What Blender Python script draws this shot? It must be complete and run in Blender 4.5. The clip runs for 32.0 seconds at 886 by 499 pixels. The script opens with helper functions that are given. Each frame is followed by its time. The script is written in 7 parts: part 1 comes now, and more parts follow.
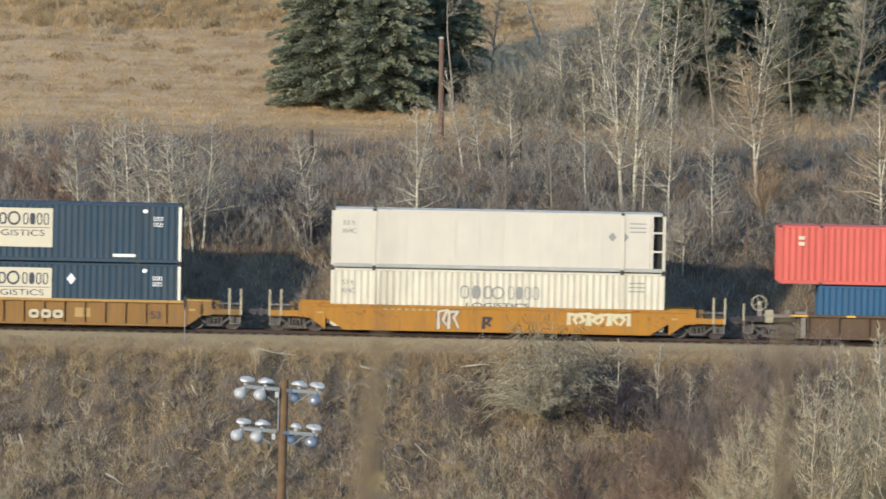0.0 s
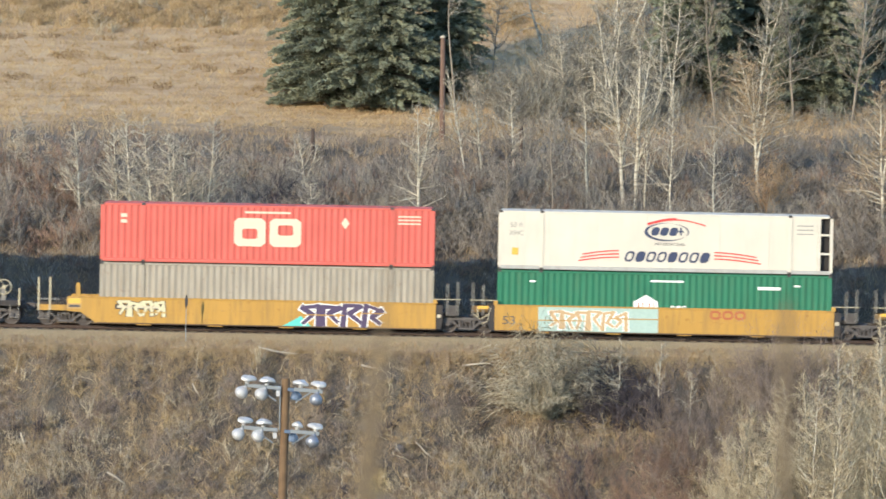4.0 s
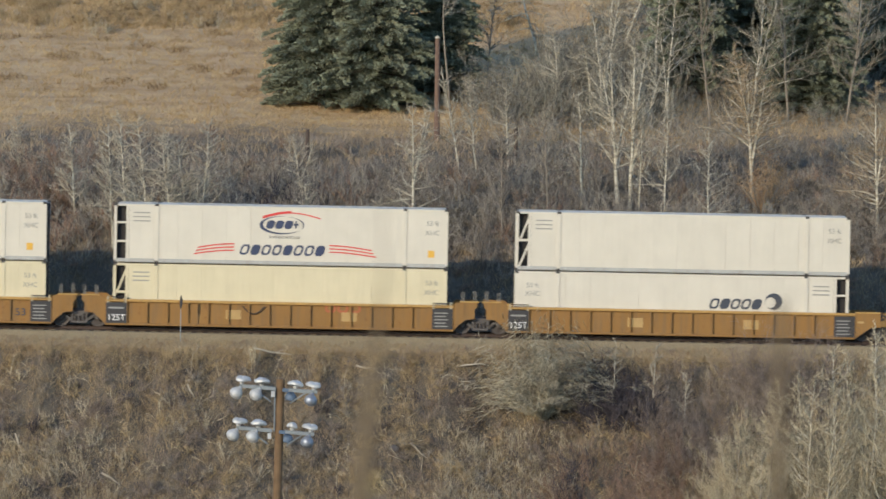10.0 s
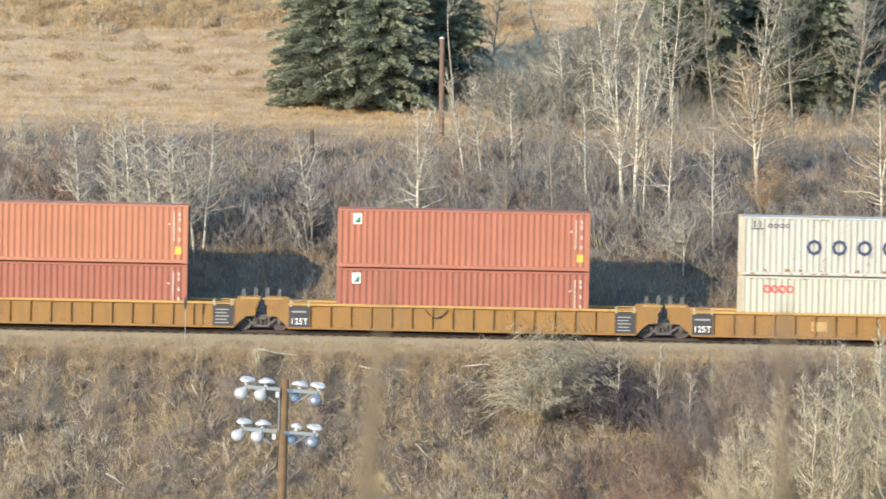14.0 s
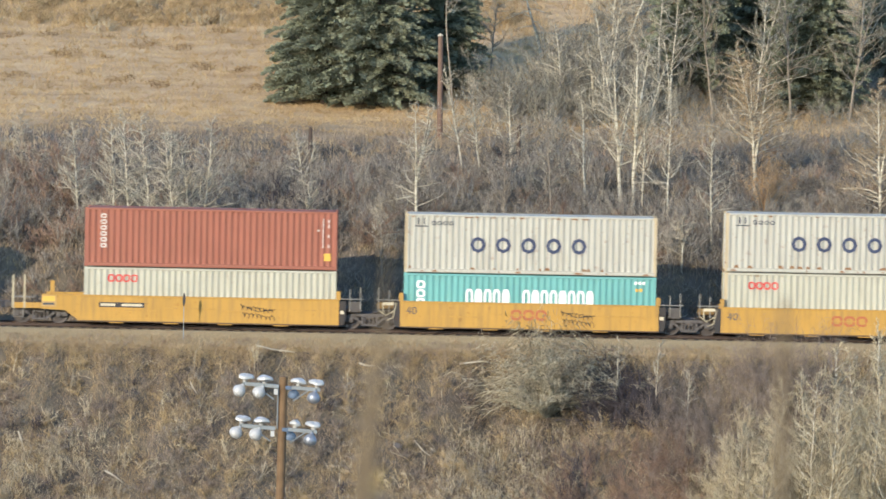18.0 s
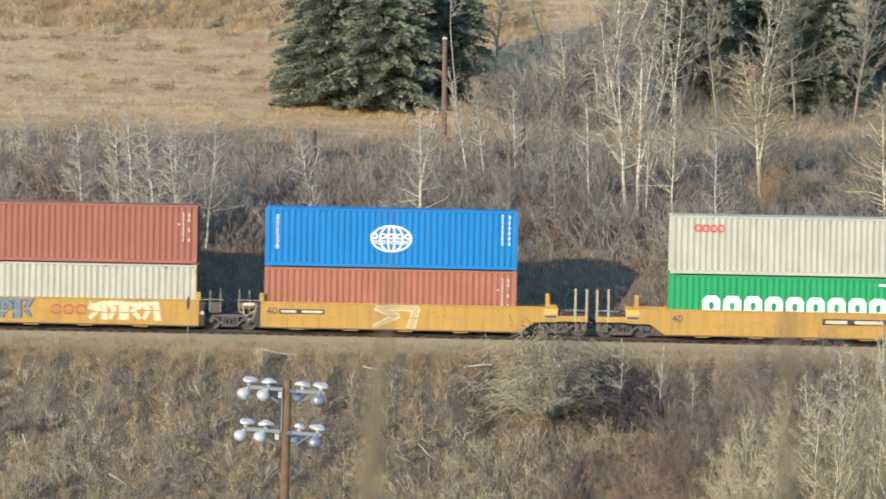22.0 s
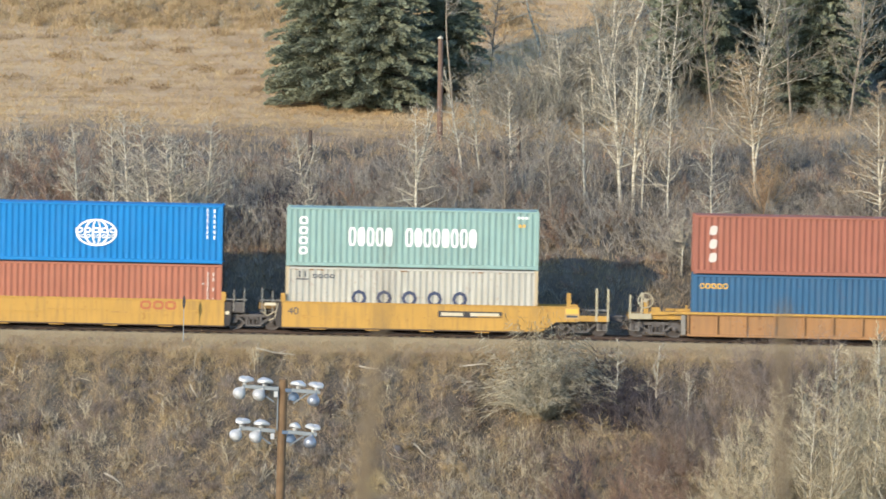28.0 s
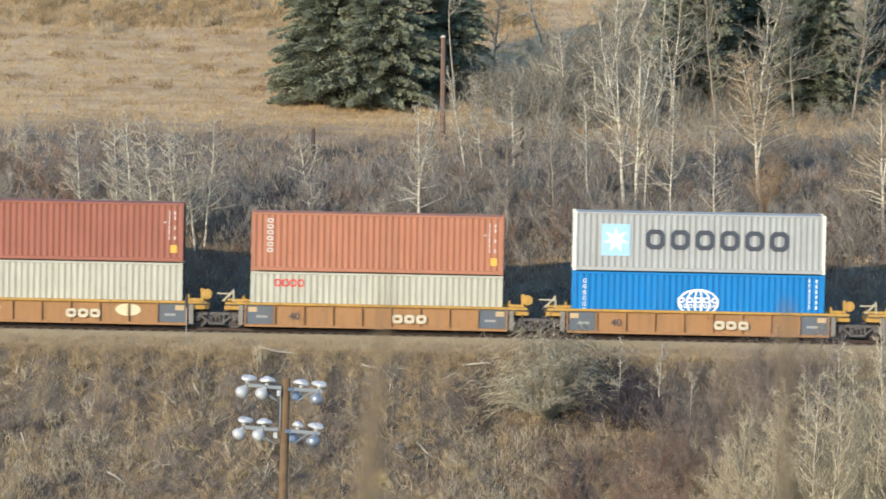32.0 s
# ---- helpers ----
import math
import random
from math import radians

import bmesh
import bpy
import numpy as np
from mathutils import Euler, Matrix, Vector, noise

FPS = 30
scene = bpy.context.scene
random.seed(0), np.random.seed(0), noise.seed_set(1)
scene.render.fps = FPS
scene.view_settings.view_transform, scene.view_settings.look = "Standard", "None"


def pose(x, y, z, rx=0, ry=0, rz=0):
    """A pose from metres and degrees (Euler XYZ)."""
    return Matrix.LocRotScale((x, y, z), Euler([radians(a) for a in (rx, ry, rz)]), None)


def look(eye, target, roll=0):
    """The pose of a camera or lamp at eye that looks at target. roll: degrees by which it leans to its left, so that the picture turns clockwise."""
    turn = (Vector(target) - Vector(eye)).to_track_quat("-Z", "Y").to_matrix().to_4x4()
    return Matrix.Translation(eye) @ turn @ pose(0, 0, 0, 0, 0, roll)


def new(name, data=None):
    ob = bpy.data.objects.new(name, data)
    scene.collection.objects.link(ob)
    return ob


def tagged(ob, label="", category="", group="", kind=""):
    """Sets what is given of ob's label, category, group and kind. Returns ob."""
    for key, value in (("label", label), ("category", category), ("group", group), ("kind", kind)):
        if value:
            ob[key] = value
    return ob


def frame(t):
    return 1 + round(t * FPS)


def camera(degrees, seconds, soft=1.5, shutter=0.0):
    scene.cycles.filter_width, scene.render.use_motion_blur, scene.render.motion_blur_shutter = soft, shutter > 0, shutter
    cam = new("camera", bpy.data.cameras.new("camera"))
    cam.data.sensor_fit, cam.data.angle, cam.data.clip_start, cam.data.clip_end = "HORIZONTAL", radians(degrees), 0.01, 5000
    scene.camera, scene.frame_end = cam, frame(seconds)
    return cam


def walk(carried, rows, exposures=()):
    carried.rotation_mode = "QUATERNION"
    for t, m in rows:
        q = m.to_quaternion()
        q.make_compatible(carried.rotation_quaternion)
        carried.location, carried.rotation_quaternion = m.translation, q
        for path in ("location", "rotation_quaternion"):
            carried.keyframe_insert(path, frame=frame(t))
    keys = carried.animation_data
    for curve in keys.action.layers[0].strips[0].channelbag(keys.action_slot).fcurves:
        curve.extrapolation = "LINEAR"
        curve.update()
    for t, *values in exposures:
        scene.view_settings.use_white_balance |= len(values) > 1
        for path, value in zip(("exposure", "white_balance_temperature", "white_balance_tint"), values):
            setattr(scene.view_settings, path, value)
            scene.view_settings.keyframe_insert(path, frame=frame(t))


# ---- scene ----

# ---------------------------------------------------------------- camera
TILT, ROLL, EYE = 2.7, 1.13, (0.0, -260.0, 16.26)
PIX = math.degrees(1 / 9485.0)
cam = camera(9.45, 32.0, soft=1.65, shutter=0.2)
cam.data.dof.use_dof = True
cam.data.dof.focus_distance = 259.0
cam.data.dof.aperture_fstop = 8.4


def aim(sway_x, sway_y):
    """The standing camera, turned by a small sway of the grip."""
    m = pose(*EYE, 90 - TILT + sway_y * PIX, 0, sway_x * PIX)
    return m @ pose(0, 0, 0, 0, 0, ROLL)


SWAY = """0 1.9 1.5;.5 3.1 1.5;1 4 .6;1.5 8 0;2 9.2 .6;2.5 13.5 -.9;3 6.8 0;3.5 5.8 0;4.5 1.5 -2;5.5 -1.5 -4;6 -.3 .6;6.5 2.5 -.9;7 5.2 -.6;
7.5 4.9 -1.5;8 7.7 -.9;8.5 4.6 0;9 0 0;9.5 -3.3 .9;10 -5.2 .6;10.5 1.6 0;11 2.8 -1.5;11.5 3.4 -.6;12 2.8 -1.8;12.5 2.2 3.4;13 1.3 2.5;
13.5 .3 1.2;14 2.8 1.5;14.5 1.3 2.5;15.5 0 4;16.5 -.9 4.6;17 2.8 3.1;17.5 .3 0;18 0 -3.7;18.5 -.6 -6.1;19 1.9 -3.7;19.5 8 -6.1;20 9.8 -3.4;
20.5 8.3 -3;21 7.4 -1.8;21.5 6.5 1.8;22 7.7 1.8;22.5 4.6 3.1;23 1.6 4.6;23.5 0 7.4;24 -.3 7.7;24.5 -4.3 5.5;25 -8.2 4.3;25.5 -4.6 6.1;
26.5 -6 2;27.5 -5.8 -3.3;28 0 .9;28.5 -3 2.8;29 2.8 3.1;29.5 .6 0;30 4.3 0;30.5 4.6 1.5;31 4.3 3.1;31.5 5.8 .3;32 4.9 -1.2"""
EXPOSURE = [(0, 1.15), (1, 1.10), (2, 1.32), (3, 1.55), (6, 1.30), (7, 1.23), (8, 1.10), (9, 0.98), (10, 0.90), (11, 0.90), (12, 1.42), (13, 1.68), (14, 1.83), (17, 1.52),
            (18, 1.50), (19, 1.30), (20, 1.23), (21, 1.30), (22, 1.50), (23, 1.48), (24, 1.30), (25, 1.30), (28, 1.52), (29, 1.58), (30, 1.65), (31, 1.60), (32, 1.45)]
walk(cam, [(float(a), aim(float(b), float(c))) for a, b, c in (r.split() for r in SWAY.replace("\n", "").split(";"))],
     exposures=EXPOSURE)

# ---------------------------------------------------------------- light
SUN_EL, SUN_AZ = 15.8, 212.5
world = bpy.data.worlds.new("world")
scene.world = world
world.use_nodes = True
wn = world.node_tree.nodes
sky = wn.new("ShaderNodeTexSky")
sky.sky_type, sky.sun_disc = "NISHITA", False
sky.sun_elevation, sky.sun_rotation = radians(SUN_EL), radians(SUN_AZ)
sky.ozone_density, sky.dust_density = 4.4, 0.4
wn["Background"].inputs[1].default_value = 0.15
world.node_tree.links.new(sky.outputs[0], wn["Background"].inputs[0])
sun = new("sun", bpy.data.lights.new("sun", "SUN"))
sun.data.energy, sun.data.angle, sun.data.color = 1.75, radians(0.5), (1.0, 0.868, 0.69)
_e, _a = radians(SUN_EL), radians(SUN_AZ)
sun.matrix_world = look((100 * math.sin(_a) * math.cos(_e), 100 * math.cos(_a) * math.cos(_e), 100 * math.sin(_e)), (0, 0, 0))

# ---------------------------------------------------------------- materials
MATS = {}


def rgb(h):
    """Linear colour of a six-digit hex."""
    c = [int(h[i:i + 2], 16) / 255 for i in (0, 2, 4)]
    return tuple(v / 12.92 if v < 0.04045 else ((v + 0.055) / 1.055) ** 2.4 for v in c) + (1,)


def node_mat(name):
    m = bpy.data.materials.new(name)
    m.use_nodes = True
    n, l = m.node_tree.nodes, m.node_tree.links
    return m, n, l, n["Principled BSDF"]


def noise_node(n, l, coord, scale, detail=4, stretch=None):
    t = n.new("ShaderNodeTexNoise")
    t.inputs["Scale"].default_value, t.inputs["Detail"].default_value = scale, detail
    if stretch:
        mp = n.new("ShaderNodeMapping")
        mp.inputs["Scale"].default_value = stretch
        l.new(coord, mp.inputs[0])
        coord = mp.outputs[0]
    l.new(coord, t.inputs["Vector"])
    return t.outputs[0]


def ramp(n, l, fac, stops):
    r = n.new("ShaderNodeValToRGB")
    el = r.color_ramp.elements
    while len(el) < len(stops):
        el.new(0.5)
    for e, (p, c) in zip(el, stops):
        e.position, e.color = p, c
    l.new(fac, r.inputs[0])
    return r.outputs[0]


def mixc(n, l, fac, a, b, mode="MIX"):
    m = n.new("ShaderNodeMix")
    m.data_type, m.blend_type = "RGBA", mode
    for sock, v in ((m.inputs[0], fac), (m.inputs[6], a), (m.inputs[7], b)):
        if isinstance(v, (int, float)):
            sock.default_value = v
        elif isinstance(v, tuple):
            sock.default_value = v
        else:
            l.new(v, sock)
    return m.outputs[2]


def shifted(n, l):
    """Object coordinates, moved by the object's own random number."""
    tc, oi, cx, ad = n.new("ShaderNodeTexCoord"), n.new("ShaderNodeObjectInfo"), n.new("ShaderNodeVectorMath"), n.new("ShaderNodeVectorMath")
    cx.operation, ad.operation = "SCALE", "ADD"
    cx.inputs[0].default_value = (37.0, 11.0, 5.0)
    l.new(oi.outputs["Random"], cx.inputs["Scale"])
    l.new(tc.outputs["Object"], ad.inputs[0])
    l.new(cx.outputs[0], ad.inputs[1])
    return ad.outputs[0]


def bump(n, l, b, h, strength, dist):
    bp = n.new("ShaderNodeBump")
    bp.inputs["Strength"].default_value, bp.inputs["Distance"].default_value = strength, dist
    l.new(h, bp.inputs["Height"])
    l.new(bp.outputs[0], b.inputs["Normal"])


def paint(name, hexc, dirt=0.35, rust=0.25, rough=0.55, dirt_hex="6b5a45", rust_hex="6a3a1c"):
    """Weathered paint on steel: faded tone, grime in streaks, rust spots."""
    if name in MATS:
        return MATS[name]
    m, n, l, b = node_mat(name)
    co = shifted(n, l)
    base = rgb(hexc)
    tone = mixc(n, l, noise_node(n, l, co, 0.7, 3), tuple(c * 0.86 for c in base[:3]) + (1,), tuple(min(1, c * 1.1) for c in base[:3]) + (1,))
    streak = ramp(n, l, noise_node(n, l, co, 1.0, 6, (5.0, 5.0, 0.5)), [(0.45, (0, 0, 0, 1)), (0.8, (dirt,) * 3 + (1,))])
    tone = mixc(n, l, streak, tone, rgb(dirt_hex))
    spots = ramp(n, l, noise_node(n, l, co, 3.5, 8), [(0.62, (0, 0, 0, 1)), (0.72, (rust,) * 3 + (1,))])
    tone = mixc(n, l, spots, tone, rgb(rust_hex))
    l.new(tone, b.inputs["Base Color"])
    b.inputs["Roughness"].default_value, b.inputs["Specular IOR Level"].default_value = rough + 0.12, 0.28
    bump(n, l, b, noise_node(n, l, co, 12, 4), 0.15, 0.01)
    MATS[name] = m
    return m


def plain(name, hexc, rough=0.7, metal=0.0, var=0.2, scale=6):
    if name in MATS:
        return MATS[name]
    m, n, l, b = node_mat(name)
    co = shifted(n, l)
    base = rgb(hexc)
    tone = mixc(n, l, noise_node(n, l, co, scale, 5), tuple(c * (1 - var) for c in base[:3]) + (1,), tuple(min(1, c * (1 + var)) for c in base[:3]) + (1,))
    l.new(tone, b.inputs["Base Color"])
    b.inputs["Roughness"].default_value, b.inputs["Metallic"].default_value = rough, metal
    bump(n, l, b, noise_node(n, l, co, scale * 4, 4), 0.2, 0.01)
    MATS[name] = m
    return m


def ground_mat():
    m, n, l, b = node_mat("dry_ground")
    tc = n.new("ShaderNodeTexCoord")
    co = tc.outputs["Object"]
    soil = ramp(n, l, noise_node(n, l, co, 0.55, 8), [(0.25, rgb("4c443a")), (0.45, rgb("64594a")), (0.6, rgb("7a6d55")), (0.78, rgb("564d42"))])
    fine = mixc(n, l, noise_node(n, l, co, 9, 6), rgb("3e3933"), rgb("6e6350"))
    low = mixc(n, l, 0.45, soil, fine)
    streaks = noise_node(n, l, co, 0.5, 8, (0.35, 1.6, 1.0))
    straw = ramp(n, l, streaks, [(0.3, rgb("917854")), (0.45, rgb("b99d72")), (0.6, rgb("cfb384")), (0.75, rgb("a0865e"))])
    straw = mixc(n, l, noise_node(n, l, co, 6, 6), straw, rgb("b2926a"))
    sep = n.new("ShaderNodeSeparateXYZ")
    l.new(co, sep.inputs[0])
    wob = n.new("ShaderNodeMath")
    wob.operation = "MULTIPLY_ADD"
    l.new(noise_node(n, l, co, 0.12, 4), wob.inputs[0])
    wob.inputs[1].default_value = 14.0
    l.new(sep.outputs[1], wob.inputs[2])
    mr = n.new("ShaderNodeMapRange")
    mr.inputs[1].default_value, mr.inputs[2].default_value = 37.0, 46.0
    l.new(wob.outputs[0], mr.inputs[0])
    l.new(mixc(n, l, mr.outputs[0], low, straw), b.inputs["Base Color"])
    b.inputs["Roughness"].default_value = 0.95
    bump(n, l, b, noise_node(n, l, co, 5, 8), 0.8, 0.12)
    return m


def gravel_mat():
    m, n, l, b = node_mat("ballast_gravel")
    co = n.new("ShaderNodeTexCoord").outputs["Object"]
    v = n.new("ShaderNodeTexVoronoi")
    v.inputs["Scale"].default_value = 16
    l.new(co, v.inputs["Vector"])
    stone = mixc(n, l, v.outputs["Color"], rgb("6c6150"), rgb("9c8d6e"))
    dust = mixc(n, l, noise_node(n, l, co, 0.8, 6), rgb("947f58"), rgb("a9946a"))
    l.new(mixc(n, l, 0.5, stone, dust), b.inputs["Base Color"])
    b.inputs["Roughness"].default_value = 0.95
    bump(n, l, b, v.outputs["Distance"], 0.8, 0.04)
    return m


# ---------------------------------------------------------------- mesh helpers
def fast_mesh(name, verts, tris, mat):
    """Mesh from numpy arrays of vertices and triangles."""
    me = bpy.data.meshes.new(name)
    me.vertices.add(len(verts))
    me.vertices.foreach_set("co", np.ascontiguousarray(verts, dtype=np.float32).ravel())
    me.loops.add(len(tris) * 3)
    me.loops.foreach_set("vertex_index", np.ascontiguousarray(tris, dtype=np.int32).ravel())
    me.polygons.add(len(tris))
    me.polygons.foreach_set("loop_start", np.arange(0, len(tris) * 3, 3, dtype=np.int32))
    me.update(calc_edges=True)
    me.materials.append(mat)
    return me


class Geo:
    """Collects boxes, prisms, tubes and flat shapes into one mesh."""

    def __init__(self):
        self.v, self.f, self.cut = [], [], []

    def add(self, verts, faces):
        k = len(self.v)
        self.cut.append((k, len(self.f)))
        self.v += [tuple(p) for p in verts]
        self.f += [tuple(i + k for i in f) for f in faces]
        return self

    def box(self, x0, x1, y0, y1, z0, z1, c=0.0):
        """Box with edges along x chamfered by c."""
        if c <= 0:
            return self.add([(x, y, z) for x in (x0, x1) for y in (y0, y1) for z in (z0, z1)],
                            [(0, 1, 3, 2), (4, 6, 7, 5), (0, 4, 5, 1), (2, 3, 7, 6), (0, 2, 6, 4), (1, 5, 7, 3)])
        ring = [(y0 + c, z0), (y1 - c, z0), (y1, z0 + c), (y1, z1 - c), (y1 - c, z1), (y0 + c, z1), (y0, z1 - c), (y0, z0 + c)]
        return self.add([(x, y, z) for x in (x0, x1) for y, z in ring],
                        [tuple(range(7, -1, -1)), tuple(range(8, 16))] + [(i, (i + 1) % 8, (i + 1) % 8 + 8, i + 8) for i in range(8)])

    def prism(self, poly, y0, y1):
        """Polygon in x, z pushed through y."""
        k = len(poly)
        return self.add([(x, y, z) for y in (y0, y1) for x, z in poly],
                        [tuple(range(k)), tuple(range(2 * k - 1, k - 1, -1))] + [(i, i + k, (i + 1) % k + k, (i + 1) % k) for i in range(k)])

    def tube(self, pts, r, sides=6):
        pts = [Vector(p) for p in pts]
        rs = r if isinstance(r, (list, tuple)) else [r] * len(pts)
        vs, fs = [], []
        for i, p in enumerate(pts):
            d = (pts[min(i + 1, len(pts) - 1)] - pts[max(i - 1, 0)]).normalized()
            a = d.orthogonal().normalized() if abs(d.y) > 0.9 else d.cross(Vector((0, 1, 0))).normalized()
            b = d.cross(a)
            for s in range(sides):
                t = 2 * math.pi * s / sides
                vs.append(p + (a * math.cos(t) + b * math.sin(t)) * rs[i])
        for i in range(len(pts) - 1):
            for s in range(sides):
                q = (s + 1) % sides
                fs.append((i * sides + s, i * sides + q, (i + 1) * sides + q, (i + 1) * sides + s))
        fs += [tuple(range(sides - 1, -1, -1)), tuple(range((len(pts) - 1) * sides, len(pts) * sides))]
        return self.add(vs, fs)

    def lathe(self, prof, o, axis="z", sides=14):
        """Profile of (radius, height) turned about an axis through o."""
        vs, fs = [], []
        for r, h in prof:
            for s in range(sides):
                t = 2 * math.pi * s / sides
                a, b = r * math.cos(t), r * math.sin(t)
                vs.append((o[0] + a, o[1] + b, o[2] + h) if axis == "z" else (o[0] + a, o[1] + h, o[2] + b))
        k = len(prof)
        for i in range(k - 1):
            for s in range(sides):
                q = (s + 1) % sides
                fs.append((i * sides + s, i * sides + q, (i + 1) * sides + q, (i + 1) * sides + s))
        fs += [tuple(range(sides - 1, -1, -1)), tuple(range((k - 1) * sides, k * sides))]
        return self.add(vs, fs)

    def flat(self, poly, y):
        """Painted shape in the plane y."""
        k = len(poly)
        return self.add([(x, y, z) for x, z in poly], [tuple(range(k))])

    def ring(self, outer, inner, y):
        k = len(outer)
        return self.add([(x, y, z) for x, z in outer + inner], [(i, (i + 1) % k, (i + 1) % k + k, i + k) for i in range(k)])

    def mesh(self, name, mat):
        me = bpy.data.meshes.new(name)
        me.from_pydata(self.v, [], self.f)
        me.materials.append(mat)
        me.update()
        return me

    def part(self, name, mat, parent=None, label=""):
        ob = new(name, self.mesh(name, mat))
        if parent:
            ob.parent = parent
        if label:
            ob["label"] = label
        return ob


def pieces(g, name, mat, parent, label=""):
    """Each shape of g as a part of its own."""
    ends = g.cut[1:] + [(len(g.v), len(g.f))]
    for (v0, f0), (v1, f1) in zip(g.cut, ends):
        one = Geo().add(g.v[v0:v1], [tuple(i - v0 for i in f) for f in g.f[f0:f1]])
        one.part(name, mat, parent, label)


def share(name, me, parent, label="", loc=(0, 0, 0), rz=0.0):
    """One more object on a mesh, as a part."""
    ob = new(name, me)
    ob.parent = parent
    ob.location = loc
    ob.rotation_euler = (0, 0, rz)
    if label:
        ob["label"] = label
    return ob


# ---------------------------------------------------------------- ground and track
PROFILE = [(-3000, 60), (-600, 30), (-300, 17.5), (-262, 14.5), (-256, 13.9), (-240, 8.5), (-215, 2.5), (-190, 0), (-143, -1), (-100, -6), (-45, -14),
           (-18, -9.2), (-8, -3.4), (-6.3, -2.05), (-5.0, -1.22), (-4.0, -0.93), (4.2, -0.95), (4.9, -0.85), (9.3, 3.0), (12, 4.0), (19, 5.9), (27, 7.7), (42, 9.72), (77, 16.1),
           (140, 29), (400, 84), (3000, 260)]
PY, PZ = np.array([p[0] for p in PROFILE], float), np.array([p[1] for p in PROFILE], float)


def hills(x, y):
    """Ground height, on numpy arrays."""
    x, y = np.asarray(x, float), np.asarray(y, float)
    back = 2.2 * np.exp(-((x - 16.5) / 4.0) ** 2) * np.clip((y - 4.2) / 0.5, 0, 1) * np.clip((20 - y) / 8, 0, 1)
    edge = np.clip((-y - 3.7) / 0.8, 0, 1) * np.clip((y + 14) / 6, 0, 1)
    z = np.interp(y - np.minimum(back, np.maximum(y - 4.3, 0)) + edge * (0.35 * np.sin(1.9 * x) + 0.25 * np.sin(4.3 * x + 1) + 0.3 * np.sin(0.7 * x + 2)), PY, PZ)
    rough = np.clip((np.abs(y) - 4.5) / 4, 0, 1)
    wav = 0.28 * np.sin(0.61 * x + 0.37 * y) + 0.22 * np.sin(1.27 * x - 0.83 * y + 1.3) + 0.3 * np.sin(0.23 * x + 1.1) * np.cos(0.31 * y) + 0.1 * np.sin(2.9 * x + 2.1 * y)
    far = np.clip((y - 13) / 12, 0, 1)
    z = z - 0.7 * np.exp(-((x - 8.2) / 1.5) ** 2 - ((y + 7.6) / 1.8) ** 2)
    return z + rough * wav * (1 - 0.85 * far) * np.where(y < -30, 0.3, 1.0)


def build_ground():
    xs = np.concatenate([[-3000, -1500, -800, -500, -300, -180, -110, -75], np.arange(-55, 55.1, 0.7), [75, 110, 180, 300, 500, 800, 1500, 3000]])
    ys = np.concatenate([[-3000, -1200, -600, -400, -300, -280, -262, -258, -256, -250, -240, -228, -215, -200, -190, -165, -143, -120, -100, -80, -60, -45, -34, -26],
                         np.arange(-21, -4.4, 0.6), [-4.0, -2.0, 2.0, 4.2], np.arange(4.7, 48, 0.6), np.arange(48.5, 100, 1.2), [105, 115, 140, 200, 300, 400, 700, 1500, 3000]])
    gx, gy = np.meshgrid(xs, ys)
    gz = hills(gx, gy)
    nx, ny = len(xs), len(ys)
    v = np.stack([gx, gy, gz], -1).reshape(-1, 3)
    i = (np.arange(ny - 1)[:, None] * nx + np.arange(nx - 1)[None, :]).ravel()
    tris = np.concatenate([np.stack([i, i + 1, i + nx + 1], 1), np.stack([i, i + nx + 1, i + nx], 1)])
    ob = new("ground", fast_mesh("ground", v, tris, ground_mat()))
    tagged(ob, "dry autumn valley side with straw grass and brown soil", "ground", kind="structure")


build_ground()
steel = plain("rail_steel", "4a3b31", 0.5, 0.6)
gravel = gravel_mat()
tie_wood = plain("creosoted_wood", "3b3029", 0.9)


def build_track():
    bed = Geo().prism([(-1.9, -0.185), (1.9, -0.185), (3.4, -0.93), (4.6, -1.6), (-4.6, -1.6), (-3.4, -0.93)], -620, 620)
    bed.v = [(y, x, z) for x, y, z in bed.v]
    ob = bed.part("ballast_bed", gravel)
    tagged(ob, "grey-brown ballast bed of the railway, dusty at its shoulder", "ballast", kind="structure")
    track = new("railway_track")
    tagged(track, "single railway track of rusty rails on dark wooden sleepers", "railway track", kind="structure")
    for y in (-0.755, 0.755):
        g = Geo()
        prof = [(-0.07, -0.17), (0.07, -0.17), (0.07, -0.15), (0.012, -0.13), (0.012, -0.045), (0.036, -0.035), (0.036, -0.006), (0.028, 0), (-0.028, 0),
                (-0.036, -0.006), (-0.036, -0.035), (-0.012, -0.045), (-0.012, -0.13), (-0.07, -0.15)]
        g.prism(prof, -620, 620)
        g.v = [(b, a + y, c) for a, b, c in g.v]
        g.part("rail", steel, track)
    tie = Geo().box(-0.115, 0.115, -1.3, 1.3, -0.36, -0.175, 0.01).mesh("sleeper", tie_wood)
    for k in range(110):
        share("sleeper", tie, track, loc=(-30 + k * 0.55, random.uniform(-0.04, 0.04), random.uniform(-0.01, 0.004)))


build_track()

# ---------------------------------------------------------------- train: markings
YS = -1.226          # plane of the paint on a container's side
WORDS = {}


